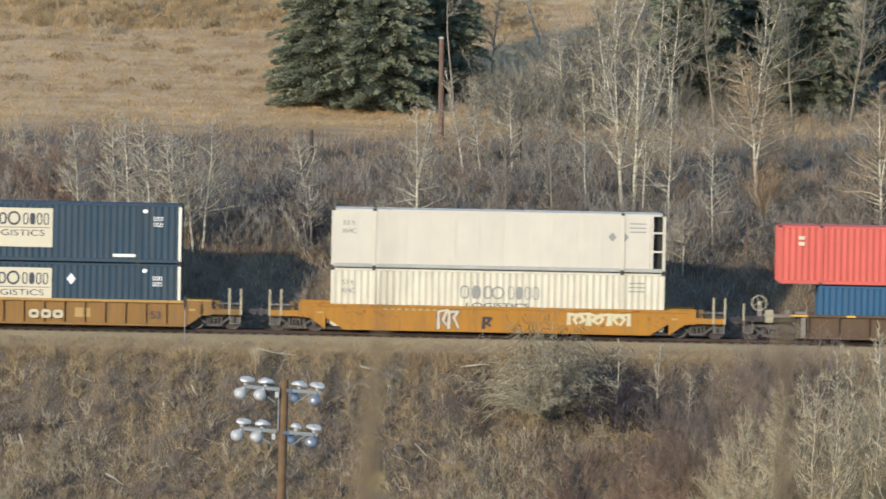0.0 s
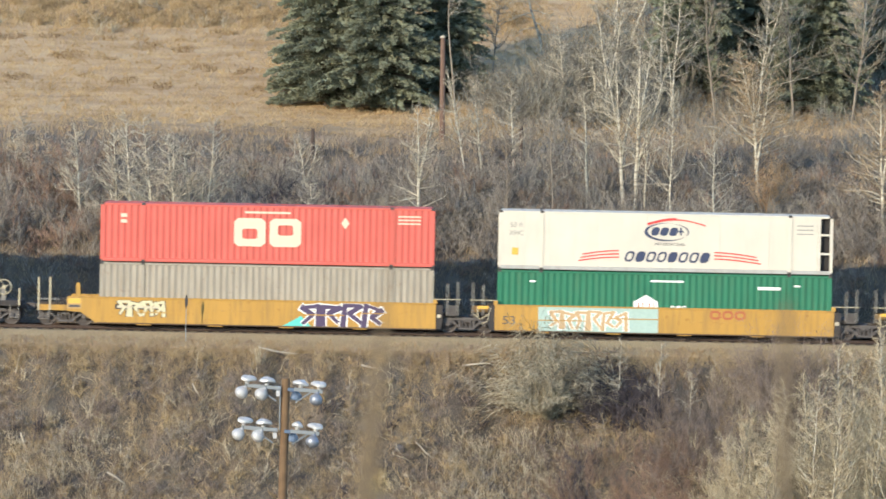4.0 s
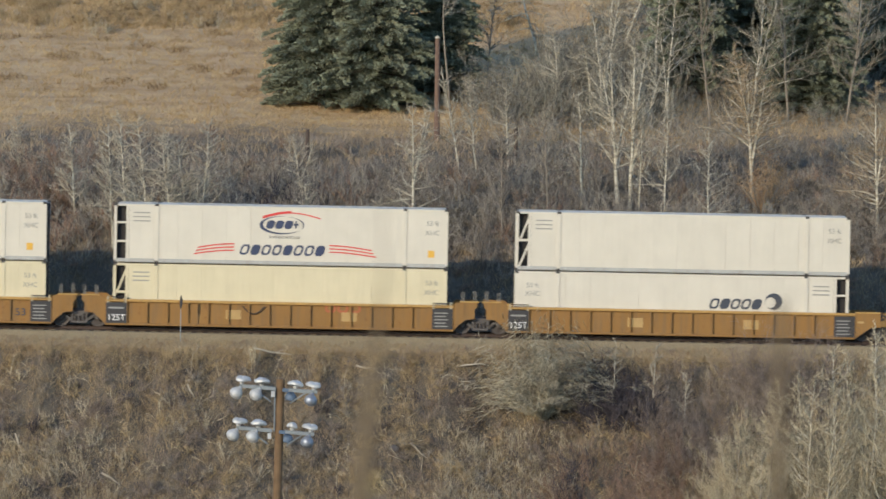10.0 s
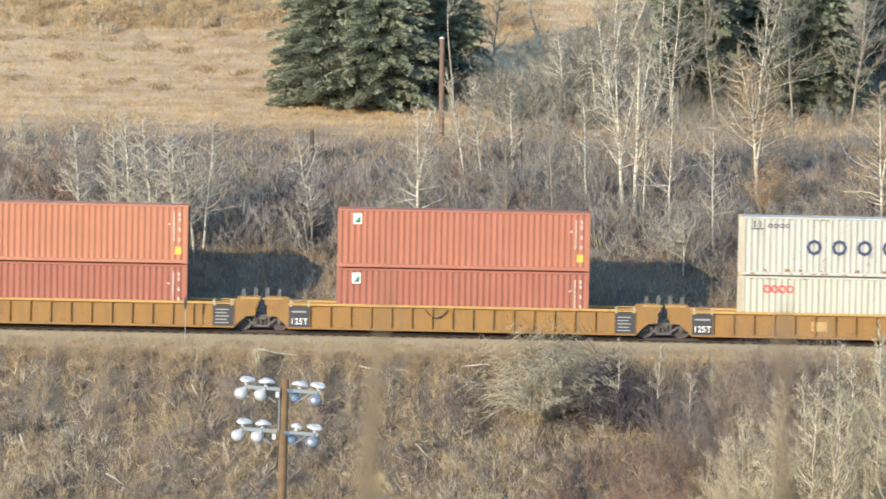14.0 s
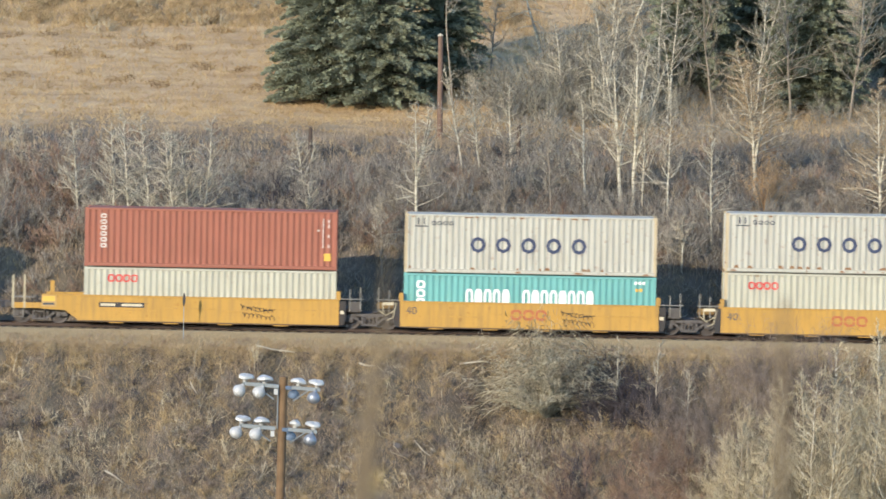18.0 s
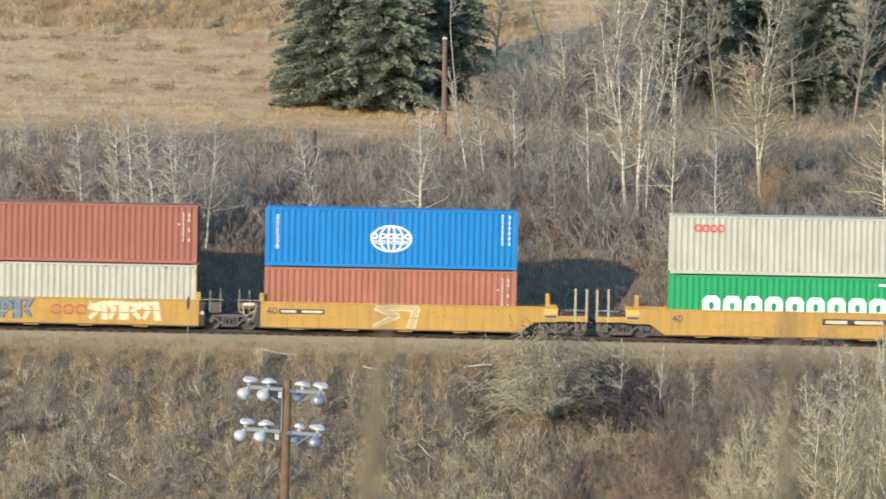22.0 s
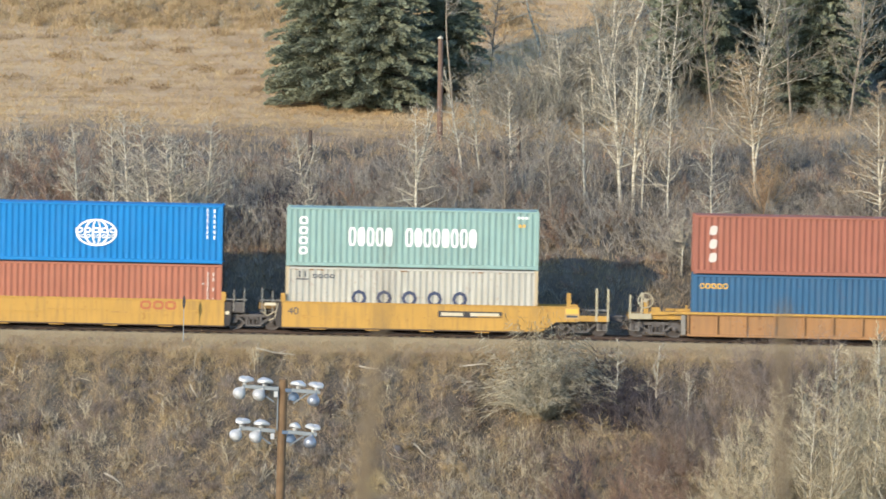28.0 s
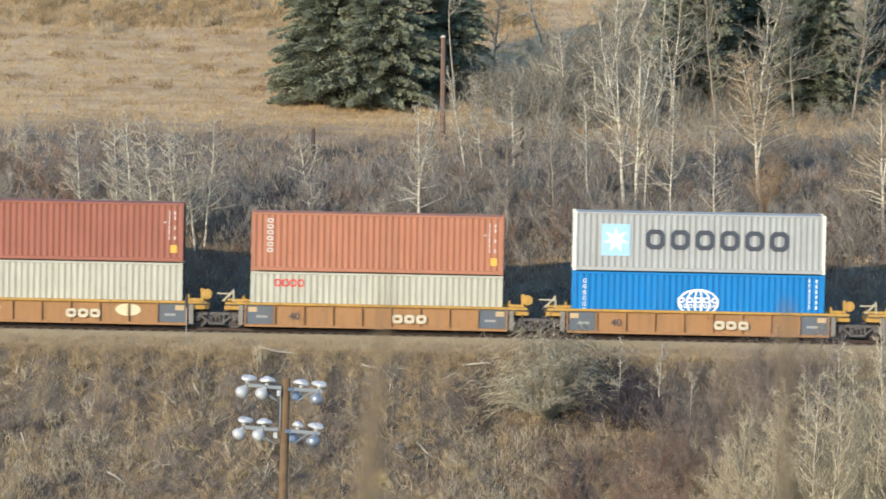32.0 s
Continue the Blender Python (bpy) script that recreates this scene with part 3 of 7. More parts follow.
def box_meshes(L, H, style, mat, post_mat):
    """All the part meshes of one make of container, built once."""
    key = (L, H, style, mat.name, post_mat.name)
    if key in BOX_MESH:
        return BOX_MESH[key]
    W, out = 2.438, []
    e = L / 2
    lo, hi = -W / 2, W / 2
    inset = {"ladder_l": (0.62, 0), "brace_l": (0.62, 0), "ladder_r": (0, 0.62)}.get(style.split("+")[-1], (0, 0))
    sx0, sx1 = -e + 0.12 + inset[0], e - 0.12 - inset[1]
    for y, s, nm in ((lo, 1, "side_panel"), (hi, -1, "side_panel")):
        g = Geo()
        if style.startswith("smooth"):
            n = 13 if s == 1 else 1
            w = (sx1 - sx0) / n
            for k in range(n):
                q = Geo().box(sx0 + k * w + 0.004, sx0 + (k + 1) * w - 0.004, min(y + s * 0.012, y + s * 0.05), max(y + s * 0.012, y + s * 0.05), 0.16, H - 0.09)
                out.append(("wall_panel", q.mesh("wall_panel", mat), ""))
            continue
        else:
            v, f = corrugated(sx1 - sx0, H, 0.302 if L < 14 else 0.315, 0.055 if L < 14 else 0.04, y + s * 0.004, s)
            g.add([(a + (sx0 + sx1) / 2, b, c) for a, b, c in v], f)
        out.append((nm, g.mesh(nm, mat), ""))
    for sx in (-1, 1):
        for y in (lo, hi - 0.16):
            g = Geo().prism([(sx * e, 0.1), (sx * (e - 0.14), 0.1), (sx * (e - 0.14), H - 0.1), (sx * e, H - 0.1)], y, y + 0.16)
            out.append(("corner_post", g.mesh("corner_post", post_mat), ""))
    for y in (lo, hi - 0.1):
        out.append(("top_rail", Geo().box(-e + 0.1, e - 0.1, y, y + 0.1, H - 0.12, H - 0.01, 0.02).mesh("top_rail", mat), ""))
        out.append(("bottom_rail", Geo().box(-e + 0.1, e - 0.1, y - 0.006, y + 0.1, 0.02, 0.2, 0.02).mesh("bottom_rail", grey_rail if style.startswith("smooth") else mat), ""))
    g = Geo()
    n = int(L / 0.6)
    line = []
    for i in range(n):
        a, w = -e + 0.1 + i * (L - 0.2) / n, (L - 0.2) / n
        line += [(a, H - 0.03), (a + w * 0.4, H - 0.03), (a + w * 0.5, H - 0.012), (a + w * 0.9, H - 0.012)]
    line.append((e - 0.1, H - 0.03))
    g.prism([(-e + 0.1, H - 0.07)] + line + [(e - 0.1, H - 0.07)][:1], lo + 0.06, hi - 0.06)
    out.append(("roof", g.mesh("roof", mat), ""))
    out.append(("floor", Geo().box(-e + 0.1, e - 0.1, lo + 0.05, hi - 0.05, 0.08, 0.15).mesh("floor", casting_mat), ""))
    # end wall with upright ribs, and a pair of doors with lock rods
    ys, n = [], 7
    w = (hi - lo - 0.28) / n
    for k in range(n):
        q = lo + 0.14 + k * w
        ys += [(q, 0.05), (q + w * 0.25, 0.05), (q + w * 0.35, 0.01), (q + w * 0.75, 0.01), (q + w * 0.85, 0.05)]
    ys.append((hi - 0.14, 0.05))
    g = Geo().add([(-e + d, q, z) for q, d in ys for z in (0.12, H - 0.1)], [(2 * k, 2 * k + 1, 2 * k + 3, 2 * k + 2) for k in range(len(ys) - 1)])
    out.append(("end_wall", g.mesh("end_wall", mat), ""))
    for y in (lo + 0.14, 0.01):
        out.append(("door", Geo().box(e - 0.07, e - 0.02, y, y + 1.06, 0.12, H - 0.1, 0.01).mesh("door", mat), ""))
        for q in (0.3, 0.8):
            out.append(("lock_rod", Geo().tube([(e - 0.0, y + q, 0.1), (e - 0.0, y + q, H - 0.08)], 0.02, 5).mesh("lock_rod", casting_mat), ""))
    cast = Geo().box(-0.09, 0.09, -0.08, 0.08, -0.06, 0.06, 0.012).mesh("corner_casting", post_mat if L < 14 else casting_mat)
    spots = [(sx * (e - 0.088), y, z) for sx in (-1, 1) for y in (lo + 0.078, hi - 0.078) for z in (0.06, H - 0.058)]
    if L > 14:
        spots += [(sx * 6.0, y, z) for sx in (-1, 1) for y in (lo + 0.07, hi - 0.07) for z in (0.06, H - 0.045)]
        for sx in (-1, 1):
            for y in (lo - 0.03, hi - 0.07):
                out.append(("inner_post", Geo().box(sx * 6.0 - 0.09, sx * 6.0 + 0.09, y, y + 0.1, 0.12, H - 0.1, 0.02).mesh("inner_post", mat), ""))
    if inset != (0, 0):
        s = -1 if inset[0] else 1
        a, b = sorted((s * (e - 0.14), s * (e - 0.74)))
        # the bay's shade is this dark sheet behind the frame
        out.append(("recess_panel", Geo().box(a, b, lo + 0.34, lo + 0.38, 0.14, H - 0.1).mesh("recess_panel", recess_shade_mat), "set-back panel in the end bay, coloured dark as the recess's shade"))
        g = Geo()
        c = s * (e - 0.66)
        g.box(c - 0.07, c + 0.07, lo, lo + 0.12, 0.1, H - 0.08, 0.01)
        if "brace" in style:
            for z0, z1 in ((0.2, H * 0.5), (H * 0.5, H - 0.15)):
                g.prism([(a, z0), (a + 0.1, z0), (b, z1), (b - 0.1, z1)], lo + 0.02, lo + 0.07)
            g.box(a, b, lo + 0.01, lo + 0.08, H * 0.49, H * 0.53)
        else:
            for q in (0.36, 0.68):
                g.box(a, b, lo + 0.005, lo + 0.1, H * q - 0.05, H * q + 0.05, 0.01)
        out.append(("end_frame", g.mesh("end_frame", mat), "open frame before the shade-coloured panel"))
    BOX_MESH[key] = (out, cast, spots)
    return BOX_MESH[key]


TRAIN = []           # every moving thing with its place at the clip's start


def container(x, z, L, H, style, mat, label, marks=(), post=None, group=""):
    box = new("shipping_container")
    tagged(box, label, "shipping container", group or "containers on the train")
    meshes, cast, spots = box_meshes(L, H, style, mat, post or mat)
    for nm, me, lb in meshes:
        share(nm, me, box, lb)
    for s in spots:
        share("corner_casting", cast, box, loc=s)
    for k in marks:
        mark(k, L, H, box)
    if post is rusty_post:
        rnd, g = random.Random(int(x * 7 + z)), Geo()
        for _ in range(34):
            a, w = rnd.uniform(-L / 2 + 0.15, L / 2 - 0.6), rnd.uniform(0.06, 0.3)
            lo, tall = rnd.choice(((H - 0.16, 0.07), (0.06, 0.1), (0.2, 0.16)))
            g.flat([(a, lo), (a + w, lo + rnd.uniform(-0.02, 0.02)), (a + w * 0.8, lo + tall * rnd.uniform(0.4, 1)), (a + w * 0.2, lo + tall * rnd.uniform(0.4, 1))], -1.2275)
        g.part("rust_stains", rust_ink, box, "rust stains along the rails")
    TRAIN.append((box, x, 0.0, z))
    return box


# ---------------------------------------------------------------- train: well cars
truck_mat = plain("grimy_truck_steel", "57514b", 0.7, 0.15, 0.35)
cream_pale = plain("worn_white_paint", "c0b496", 0.8, 0, 0.2)
slate_panel = paint("slate_blue_panel", "5d6468", 0.5, 0.3, 0.7)
cream_faded = plain("faded_cream_label", "ab8c58", 0.8, 0, 0.15)
tan_ink = plain("tan_spray", "b79a70", 0.7, 0, 0.15)
wheel_mat = plain("wheel_steel", "4a423b", 0.5, 0.4)
grimy_end = paint("grimy_ochre_platform", "7e6238", 0.7, 0.6, 0.75)
dark_brown = paint("dark_brown_car", "5f4c3a", 0.5, 0.4, 0.7)
end_rod = plain("pale_yellow_rod", "a4987a", 0.6, 0.1)
dark_car = paint("dark_end_steel", "3a3836", 0.4, 0.3, 0.7)
rod_mat = plain("pale_grab_iron", "7d776b", 0.6, 0.2)
WHEELSETS = []


def truck_meshes():
    prof = [(-1.3, 0.36), (-1.05, 0.34), (-0.95, 0.5), (-0.62, 0.5), (-0.36, 0.2), (0.36, 0.2), (0.62, 0.5), (0.95, 0.5), (1.05, 0.34), (1.3, 0.36),
            (1.3, 0.58), (0.95, 0.72), (0.5, 0.76), (-0.5, 0.76), (-0.95, 0.72), (-1.3, 0.58)]
    side = Geo()
    side.prism(prof[:1] + [(-1.05, 0.34), (-0.95, 0.5), (-0.72, 0.52), (-0.72, 0.75), (-0.95, 0.72), (-1.3, 0.58)], -1.06, -0.92)
    side.prism([(1.3, 0.36), (1.3, 0.58), (0.95, 0.72), (0.72, 0.75), (0.72, 0.52), (0.95, 0.5), (1.05, 0.34)], -1.06, -0.92)
    side.prism([(-0.75, 0.62), (0.75, 0.62), (0.6, 0.76), (-0.6, 0.76)], -1.08, -0.92)
    side.prism([(-0.78, 0.54), (-0.66, 0.6), (-0.3, 0.3), (-0.3, 0.18)], -1.07, -0.92)
    side.prism([(0.78, 0.54), (0.3, 0.18), (0.3, 0.3), (0.66, 0.6)], -1.07, -0.92)
    side.box(-0.38, 0.38, -1.08, -0.9, 0.16, 0.28, 0.02)
    side.box(-0.4, -0.3, -1.07, -0.92, 0.25, 0.65)
    side.box(0.3, 0.4, -1.07, -0.92, 0.25, 0.65)
    spring = Geo()
    for k in (-0.2, 0.0, 0.2):
        for q in range(5):
            spring.lathe([(0.075, 0), (0.09, 0.02), (0.09, 0.035), (0.075, 0.05)], (k, -1.0, 0.28 + q * 0.058), "z", 8)
    bolster = Geo().box(-0.2, 0.2, -1.05, 1.05, 0.5, 0.66, 0.03)
    bolster.lathe([(0.3, 0), (0.3, 0.1)], (0, 0, 0.66))
    cap = Geo().lathe([(0.13, 0), (0.13, 0.05), (0.05, 0.07)], (0, 0, 0), "y", 10)
    cap.v = [(a, -b, c) for a, b, c in cap.v]
    ws = Geo()
    for s in (-1, 1):
        y = s * 0.79
        ws.lathe([(0.1, -0.06), (0.36, -0.05), (0.42, -0.06), (0.42, 0.06), (0.36, 0.03), (0.1, 0.06)], (0, y, 0), "y", 22)
        ws.lathe([(0.455, -0.015), (0.455, 0.015)], (0, y - s * 0.07, 0), "y", 22)
        for q in range(4):
            t = q * math.pi / 2
            ws.box(0.2 * math.cos(t) - 0.03, 0.2 * math.cos(t) + 0.03, y - 0.066, y + 0.066, 0.2 * math.sin(t) - 0.03, 0.2 * math.sin(t) + 0.03)
    ws.lathe([(0.085, -1.0), (0.085, 1.0)], (0, 0, 0), "y", 10)
    return (side.mesh("side_frame", truck_mat), spring.mesh("spring_group", truck_mat), bolster.mesh("bolster", truck_mat), cap.mesh("axle_cap", truck_mat),
            ws.mesh("wheelset", wheel_mat))


TRUCK = truck_meshes()


def add_truck(car, x):
    """A two-axle truck under a car: its frame is a part, what it carries one level deeper."""
    side, spring, bolster, cap, ws = TRUCK
    t = share("truck", bolster, car, "grimy two-axle truck", (x, 0, 0))
    for rz in (0, math.pi):
        share("side_frame", side, t, rz=rz)
        share("spring_group", spring, t, rz=rz)
        for k in (-0.89, 0.89):
            share("axle_cap", cap, t, loc=(k, -1.06 if rz == 0 else 1.06, 0.45), rz=rz)
    for k in (-0.89, 0.89):
        w = share("wheelset", ws, t, loc=(k, 0, 0.42))
        WHEELSETS.append((w, k))


def graffiti(car, x0, x1, z0, z1, n, fill, line, y, seed):
    """Crowded letter-like strokes, pale over a dark edge."""
    rnd = random.Random(seed)
    w, h = (x1 - x0) / n, z1 - z0
    ga, gb = Geo(), Geo()
    for i in range(n):
        a = x0 + i * w
        side = rnd.choice((0.12, 0.85))
        pts = [(side, rnd.uniform(0.0, 0.12)), (side + rnd.uniform(-0.1, 0.1), rnd.uniform(0.85, 1.0)), (1 - side, rnd.uniform(0.7, 1.0)),
               (rnd.uniform(0.35, 0.6), rnd.uniform(0.4, 0.6)), (1 - side + rnd.uniform(-0.1, 0.1), rnd.uniform(0.0, 0.2))]
        pts = [(a + p * w * 1.1, z0 + q * h) for p, q in pts]
        for k, ((ax, az), (bx, bz)) in enumerate(zip(pts, pts[1:])):
            ln = max(math.hypot(bx - ax, bz - az), 1e-3)
            ux, uz = (bx - ax) / ln, (bz - az) / ln
            for g, r, d in ((ga, 0.2, 0.002 + 0.0004 * k), (gb, 0.135, 0.005 + 0.0004 * k)):
                r *= min(1.0, w * 1.1) * (0.8 if k % 2 else 1.1)
                q = [(ax - ux * r * 0.7 - uz * r, az - uz * r * 0.7 + ux * r), (ax - ux * r * 0.7 + uz * r, az - uz * r * 0.7 - ux * r),
                     (bx + ux * r * 0.4 + uz * r * 0.8, bz + uz * r * 0.4 - ux * r * 0.8), (bx + ux * r * 0.4 - uz * r * 0.8, bz + uz * r * 0.4 + ux * r * 0.8)]
                g.flat([(p, min(z1 + 0.05, max(z0 - 0.05, z))) for p, z in q], y - d)
    gb.part("graffiti_fill", fill, car, "graffiti in crowded broken strokes")
    ga.part("graffiti_outline", line, car)


def hoop(g, x, y, z0, z1, w, r=0.025):
    g.tube([(x - w / 2, y, z0), (x - w / 2, y, z1), (x + w / 2, y, z1), (x + w / 2, y, z0)], r, 5)


CAR_MESH = {}


def sill_parts(kind, half, mat, top_mat):
    """Meshes of one side sill: web, flanges and ribs."""
    key = (kind, half, mat.name)
    if key in CAR_MESH:
        return CAR_MESH[key]
    out = []
    y = -1.46
    if kind in ("ribbed", "ribbed40"):
        lo, hi = 0.14, 1.38 if kind == "ribbed" else 1.3
        web = Geo().prism([(-half, lo), (half, lo), (half, hi), (-half, hi)], y + 0.12, y + 0.15)
        out.append(("sill_web", web.mesh("sill_web", mat), ""))
        ext = 0.0 if kind == "ribbed" else 0.95
        out.append(("top_flange", Geo().box(-half - ext, half + ext, y - 0.03, y + 0.2, hi - 0.12, hi, 0.015).mesh("top_flange", top_mat), ""))
        out.append(("bottom_chord", Geo().box(-half, half, y, y + 0.14, lo - 0.02, lo + 0.1, 0.015).mesh("bottom_chord", mat), ""))
        rib = Geo().box(-0.035, 0.035, y - 0.015, y + 0.13, lo + 0.08, hi - 0.1).mesh("rib", mat)
        n = int(round(2 * half / (0.98 if kind == "ribbed" else 1.42)))
        for k in range(n + 1):
            out.append(("rib", rib, "", (-half + 0.03 + k * (2 * half - 0.06) / n, 0, 0)))
    elif kind == "slanted":
        g = Geo().prism([(-half + 0.9, 0.14), (half - 0.9, 0.14), (half + 0.2, 0.86), (half + 0.9, 0.9), (half + 0.9, 1.3), (-half - 0.9, 1.3), (-half - 0.9, 0.9), (-half - 0.2, 0.86)], y + 0.04, y + 0.1)
        out.append(("sill_web", g.mesh("sill_web", mat), ""))
        out.append(("top_flange", Geo().box(-half - 0.9, half + 0.9, y, y + 0.2, 1.24, 1.38, 0.015).mesh("top_flange", mat), ""))
    else:                            # smooth, straight ends
        out.append(("sill_web", Geo().box(-half, half, y, y + 0.16, 0.16, 1.44, 0.03).mesh("sill_web", mat), ""))
        out.append(("top_lip", Geo().box(-half, half, y - 0.03, y + 0.04, 1.37, 1.45, 0.012).mesh("top_lip", mat), ""))
        out.append(("bottom_lip", Geo().box(-half, half, y - 0.02, y + 0.04, 0.15, 0.21, 0.012).mesh("bottom_lip", dark_brown), ""))
        foot = Geo().box(-0.35, 0.35, y + 0.02, y + 0.1, 0.1, 0.17).mesh("sill_foot", mat)
        for k in (-0.72, -0.3, 0.12, 0.55):
            out.append(("sill_foot", foot, "", (k * half, 0, 0)))
        step = Geo().box(-1.3, 1.3, y - 0.022, y + 0.004, 0.7, 0.75).mesh("sill_seam", mat)
        for q, k in enumerate((-0.62, -0.16, 0.3, 0.72)):
            out.append(("sill_seam", step, "", (k * half, 0, (0.0, 0.14, 0.04, 0.16)[q])))
    CAR_MESH[key] = out
    return out


def span(s, a, b):
    """The range from a to b on the side s of the car's middle."""
    return sorted((s * a, s * b))


def coupler(car, s, reach):
    c = Geo().box(*span(s, reach - 0.3, reach + 0.42), -0.13, 0.13, 0.72, 0.98, 0.03)
    c.prism([(s * (reach + 0.3), 0.66), (s * (reach + 0.62), 0.68), (s * (reach + 0.66), 1.0), (s * (reach + 0.3), 1.02)], -0.2, 0.18)
    c.part("coupler", truck_mat, car)
    Geo().tube([(s * (reach + 0.02), -0.5, 0.8), (s * (reach + 0.16), -0.5, 0.45), (s * (reach + 0.4), -0.45, 0.38)], 0.03, 5).part("brake_hose", dark_car, car)


def couple_end(car, kind, s, half, reach, mat, top):
    """Outer end of a car: raised sill end, low platform with two tall posts, brake gear and a step ladder."""
    y, n = -1.43, reach - 1.45
    for q in (y, 1.33):
        g = Geo()
        g.prism([(s * half, 0.16), (s * half, 1.4), (s * n, 1.4), (s * n, 0.72), (s * (half + 0.75), 0.68), (s * (half + 0.35), 0.4)], q, q + 0.1)
        g.part("sill_end", mat, car)
    Geo().box(*span(s, half, n), y - 0.03, y + 0.14, 1.38, 1.45, 0.01).part("top_lip", top, car)
    Geo().box(*span(s, half - 0.1, reach), -1.3, 1.3, 0.86, 1.0, 0.02).part("end_platform", grimy_end, car)
    Geo().box(*span(s, n, reach), y - 0.01, y + 0.08, 0.74, 1.02, 0.015).part("end_beam", top if kind != "ribbed" else grimy_end, car)
    for q, hi in ((0.05, 2.34), (0.6, 2.36)):
        if kind != "smooth":
            hi -= 0.32
        Geo().box(*span(s, reach - q - 0.05, reach - q + 0.05), y - 0.03, y + 0.03, 0.74, hi, 0.012).part("end_post", end_rod, car, "pale flat end post")
    g = Geo().tube([(s * (reach - 1.1), y, 1.28), (s * reach, y, 1.28)], 0.03, 5)
    g.tube([(s * n, y + 0.3, 1.3), (s * reach, y + 0.3, 1.3)], 0.025, 5)
    g.part("handrail", rod_mat, car)
    g = Geo()
    for q in (0.08, 0.55):
        g.tube([(s * (reach - q), y, 0.8), (s * (reach - q), y, 0.3)], 0.022, 5)
    g.tube([(s * (reach - 0.08), y, 0.33), (s * (reach - 0.55), y, 0.33)], 0.022, 5)
    g.part("step_ladder", rod_mat, car)
    g = Geo()
    for q in (0.95, 1.2, 1.42):
        g.box(*span(s, reach - q - 0.05, reach - q + 0.05), -1.36, -1.1, 1.02, 1.38 - 0.1 * (q > 1.3))
    g.tube([(s * (reach - 0.9), -1.34, 1.06), (s * (reach - 1.4), -1.34, 1.34)], 0.035, 5)
    g.tube([(s * (reach - 0.9), -1.34, 1.34), (s * (reach - 1.4), -1.34, 1.06)], 0.035, 5)
    g.part("brake_rigging", dark_car, car)
    if kind == "smooth":
        Geo().box(*span(s, n - 0.6, n - 0.4), y - 0.02, y + 0.04, 1.42, 2.1, 0.012).part("guide_post", top, car, "short yellow guide post")
        Geo().box(*span(s, n - 0.68, n + 0.02), y - 0.014, y, 0.84, 1.38).part("label_frame", cream_faded, car)
        rect(Geo(), *span(s, n - 0.64, n - 0.02), 1.1, 1.34, y - 0.018).part("yellow_label", yellow_ink, car)
        rect(Geo(), *span(s, n - 0.6, n - 0.06), 0.92, 1.02, y - 0.018).part("label_print", dark_ink, car)
    else:
        Geo().lathe([(0.06, 0), (0.17, 0.02), (0.17, 0.4), (0.06, 0.44)], (s * (n + 0.28), -1.2, 1.0), "z", 10).part("brake_valve", grimy_end, car)
        rect(Geo(), *span(s, half + 0.12, half + 0.42), 0.9, 1.0, y - 0.004).part("faded_label", cream_faded, car)


def joint_end(car, s, half, reach, mat, top):
    """Inner end of a ribbed unit over a shared truck: a high ochre end piece cut out over the wheels."""
    y, n = -1.43, reach + 0.24
    for q in (y, 1.33):
        g = Geo()
        g.prism([(s * half, 0.14), (s * half, 1.4), (s * (half + 0.12), 1.52), (s * n, 1.54), (s * n, 1.3), (s * (n - 0.12), 1.25), (s * (n - 0.12), 0.74), (s * (half + 0.6), 0.7), (s * (half + 0.25), 0.42)], q, q + 0.1)
        g.part("end_piece", mat, car)
    Geo().box(*span(s, half + 0.3, n + 0.1), y - 0.04, y + 0.2, 1.53, 1.6, 0.01).part("end_cap", top, car)
    g = Geo()
    g.box(*span(s, half + 0.5, half + 0.53), y - 0.02, y, 0.76, 1.5)
    g.box(*span(s, half + 0.53, n - 0.12), y - 0.02, y, 1.14, 1.17)
    g.part("stiffener", mat, car)
    Geo().box(*span(s, half, reach), -1.3, 1.3, 0.86, 1.0, 0.02).part("end_platform", grimy_end, car)
    for q in (0.12, 0.7):
        g = Geo()
        hoop(g, s * (n - q), y, 1.58, 2.1 - 0.1 * q, 0.1, 0.026)
        g.part("grab_iron", rod_mat, car)
    g = Geo()
    for q in (0.12, 0.96):
        g.box(*span(s, half - q - 0.05, half - q + 0.05), y - 0.06, y + 0.02, 1.2, 1.52)
    g.part("handhold_bracket", end_rod, car)
    g = Geo()
    for z in (1.34, 1.48):
        g.tube([(s * (half - 0.12), y - 0.04, z), (s * (half - 0.96), y - 0.04, z)], 0.026, 5)
    g.part("handhold", dark_car, car)


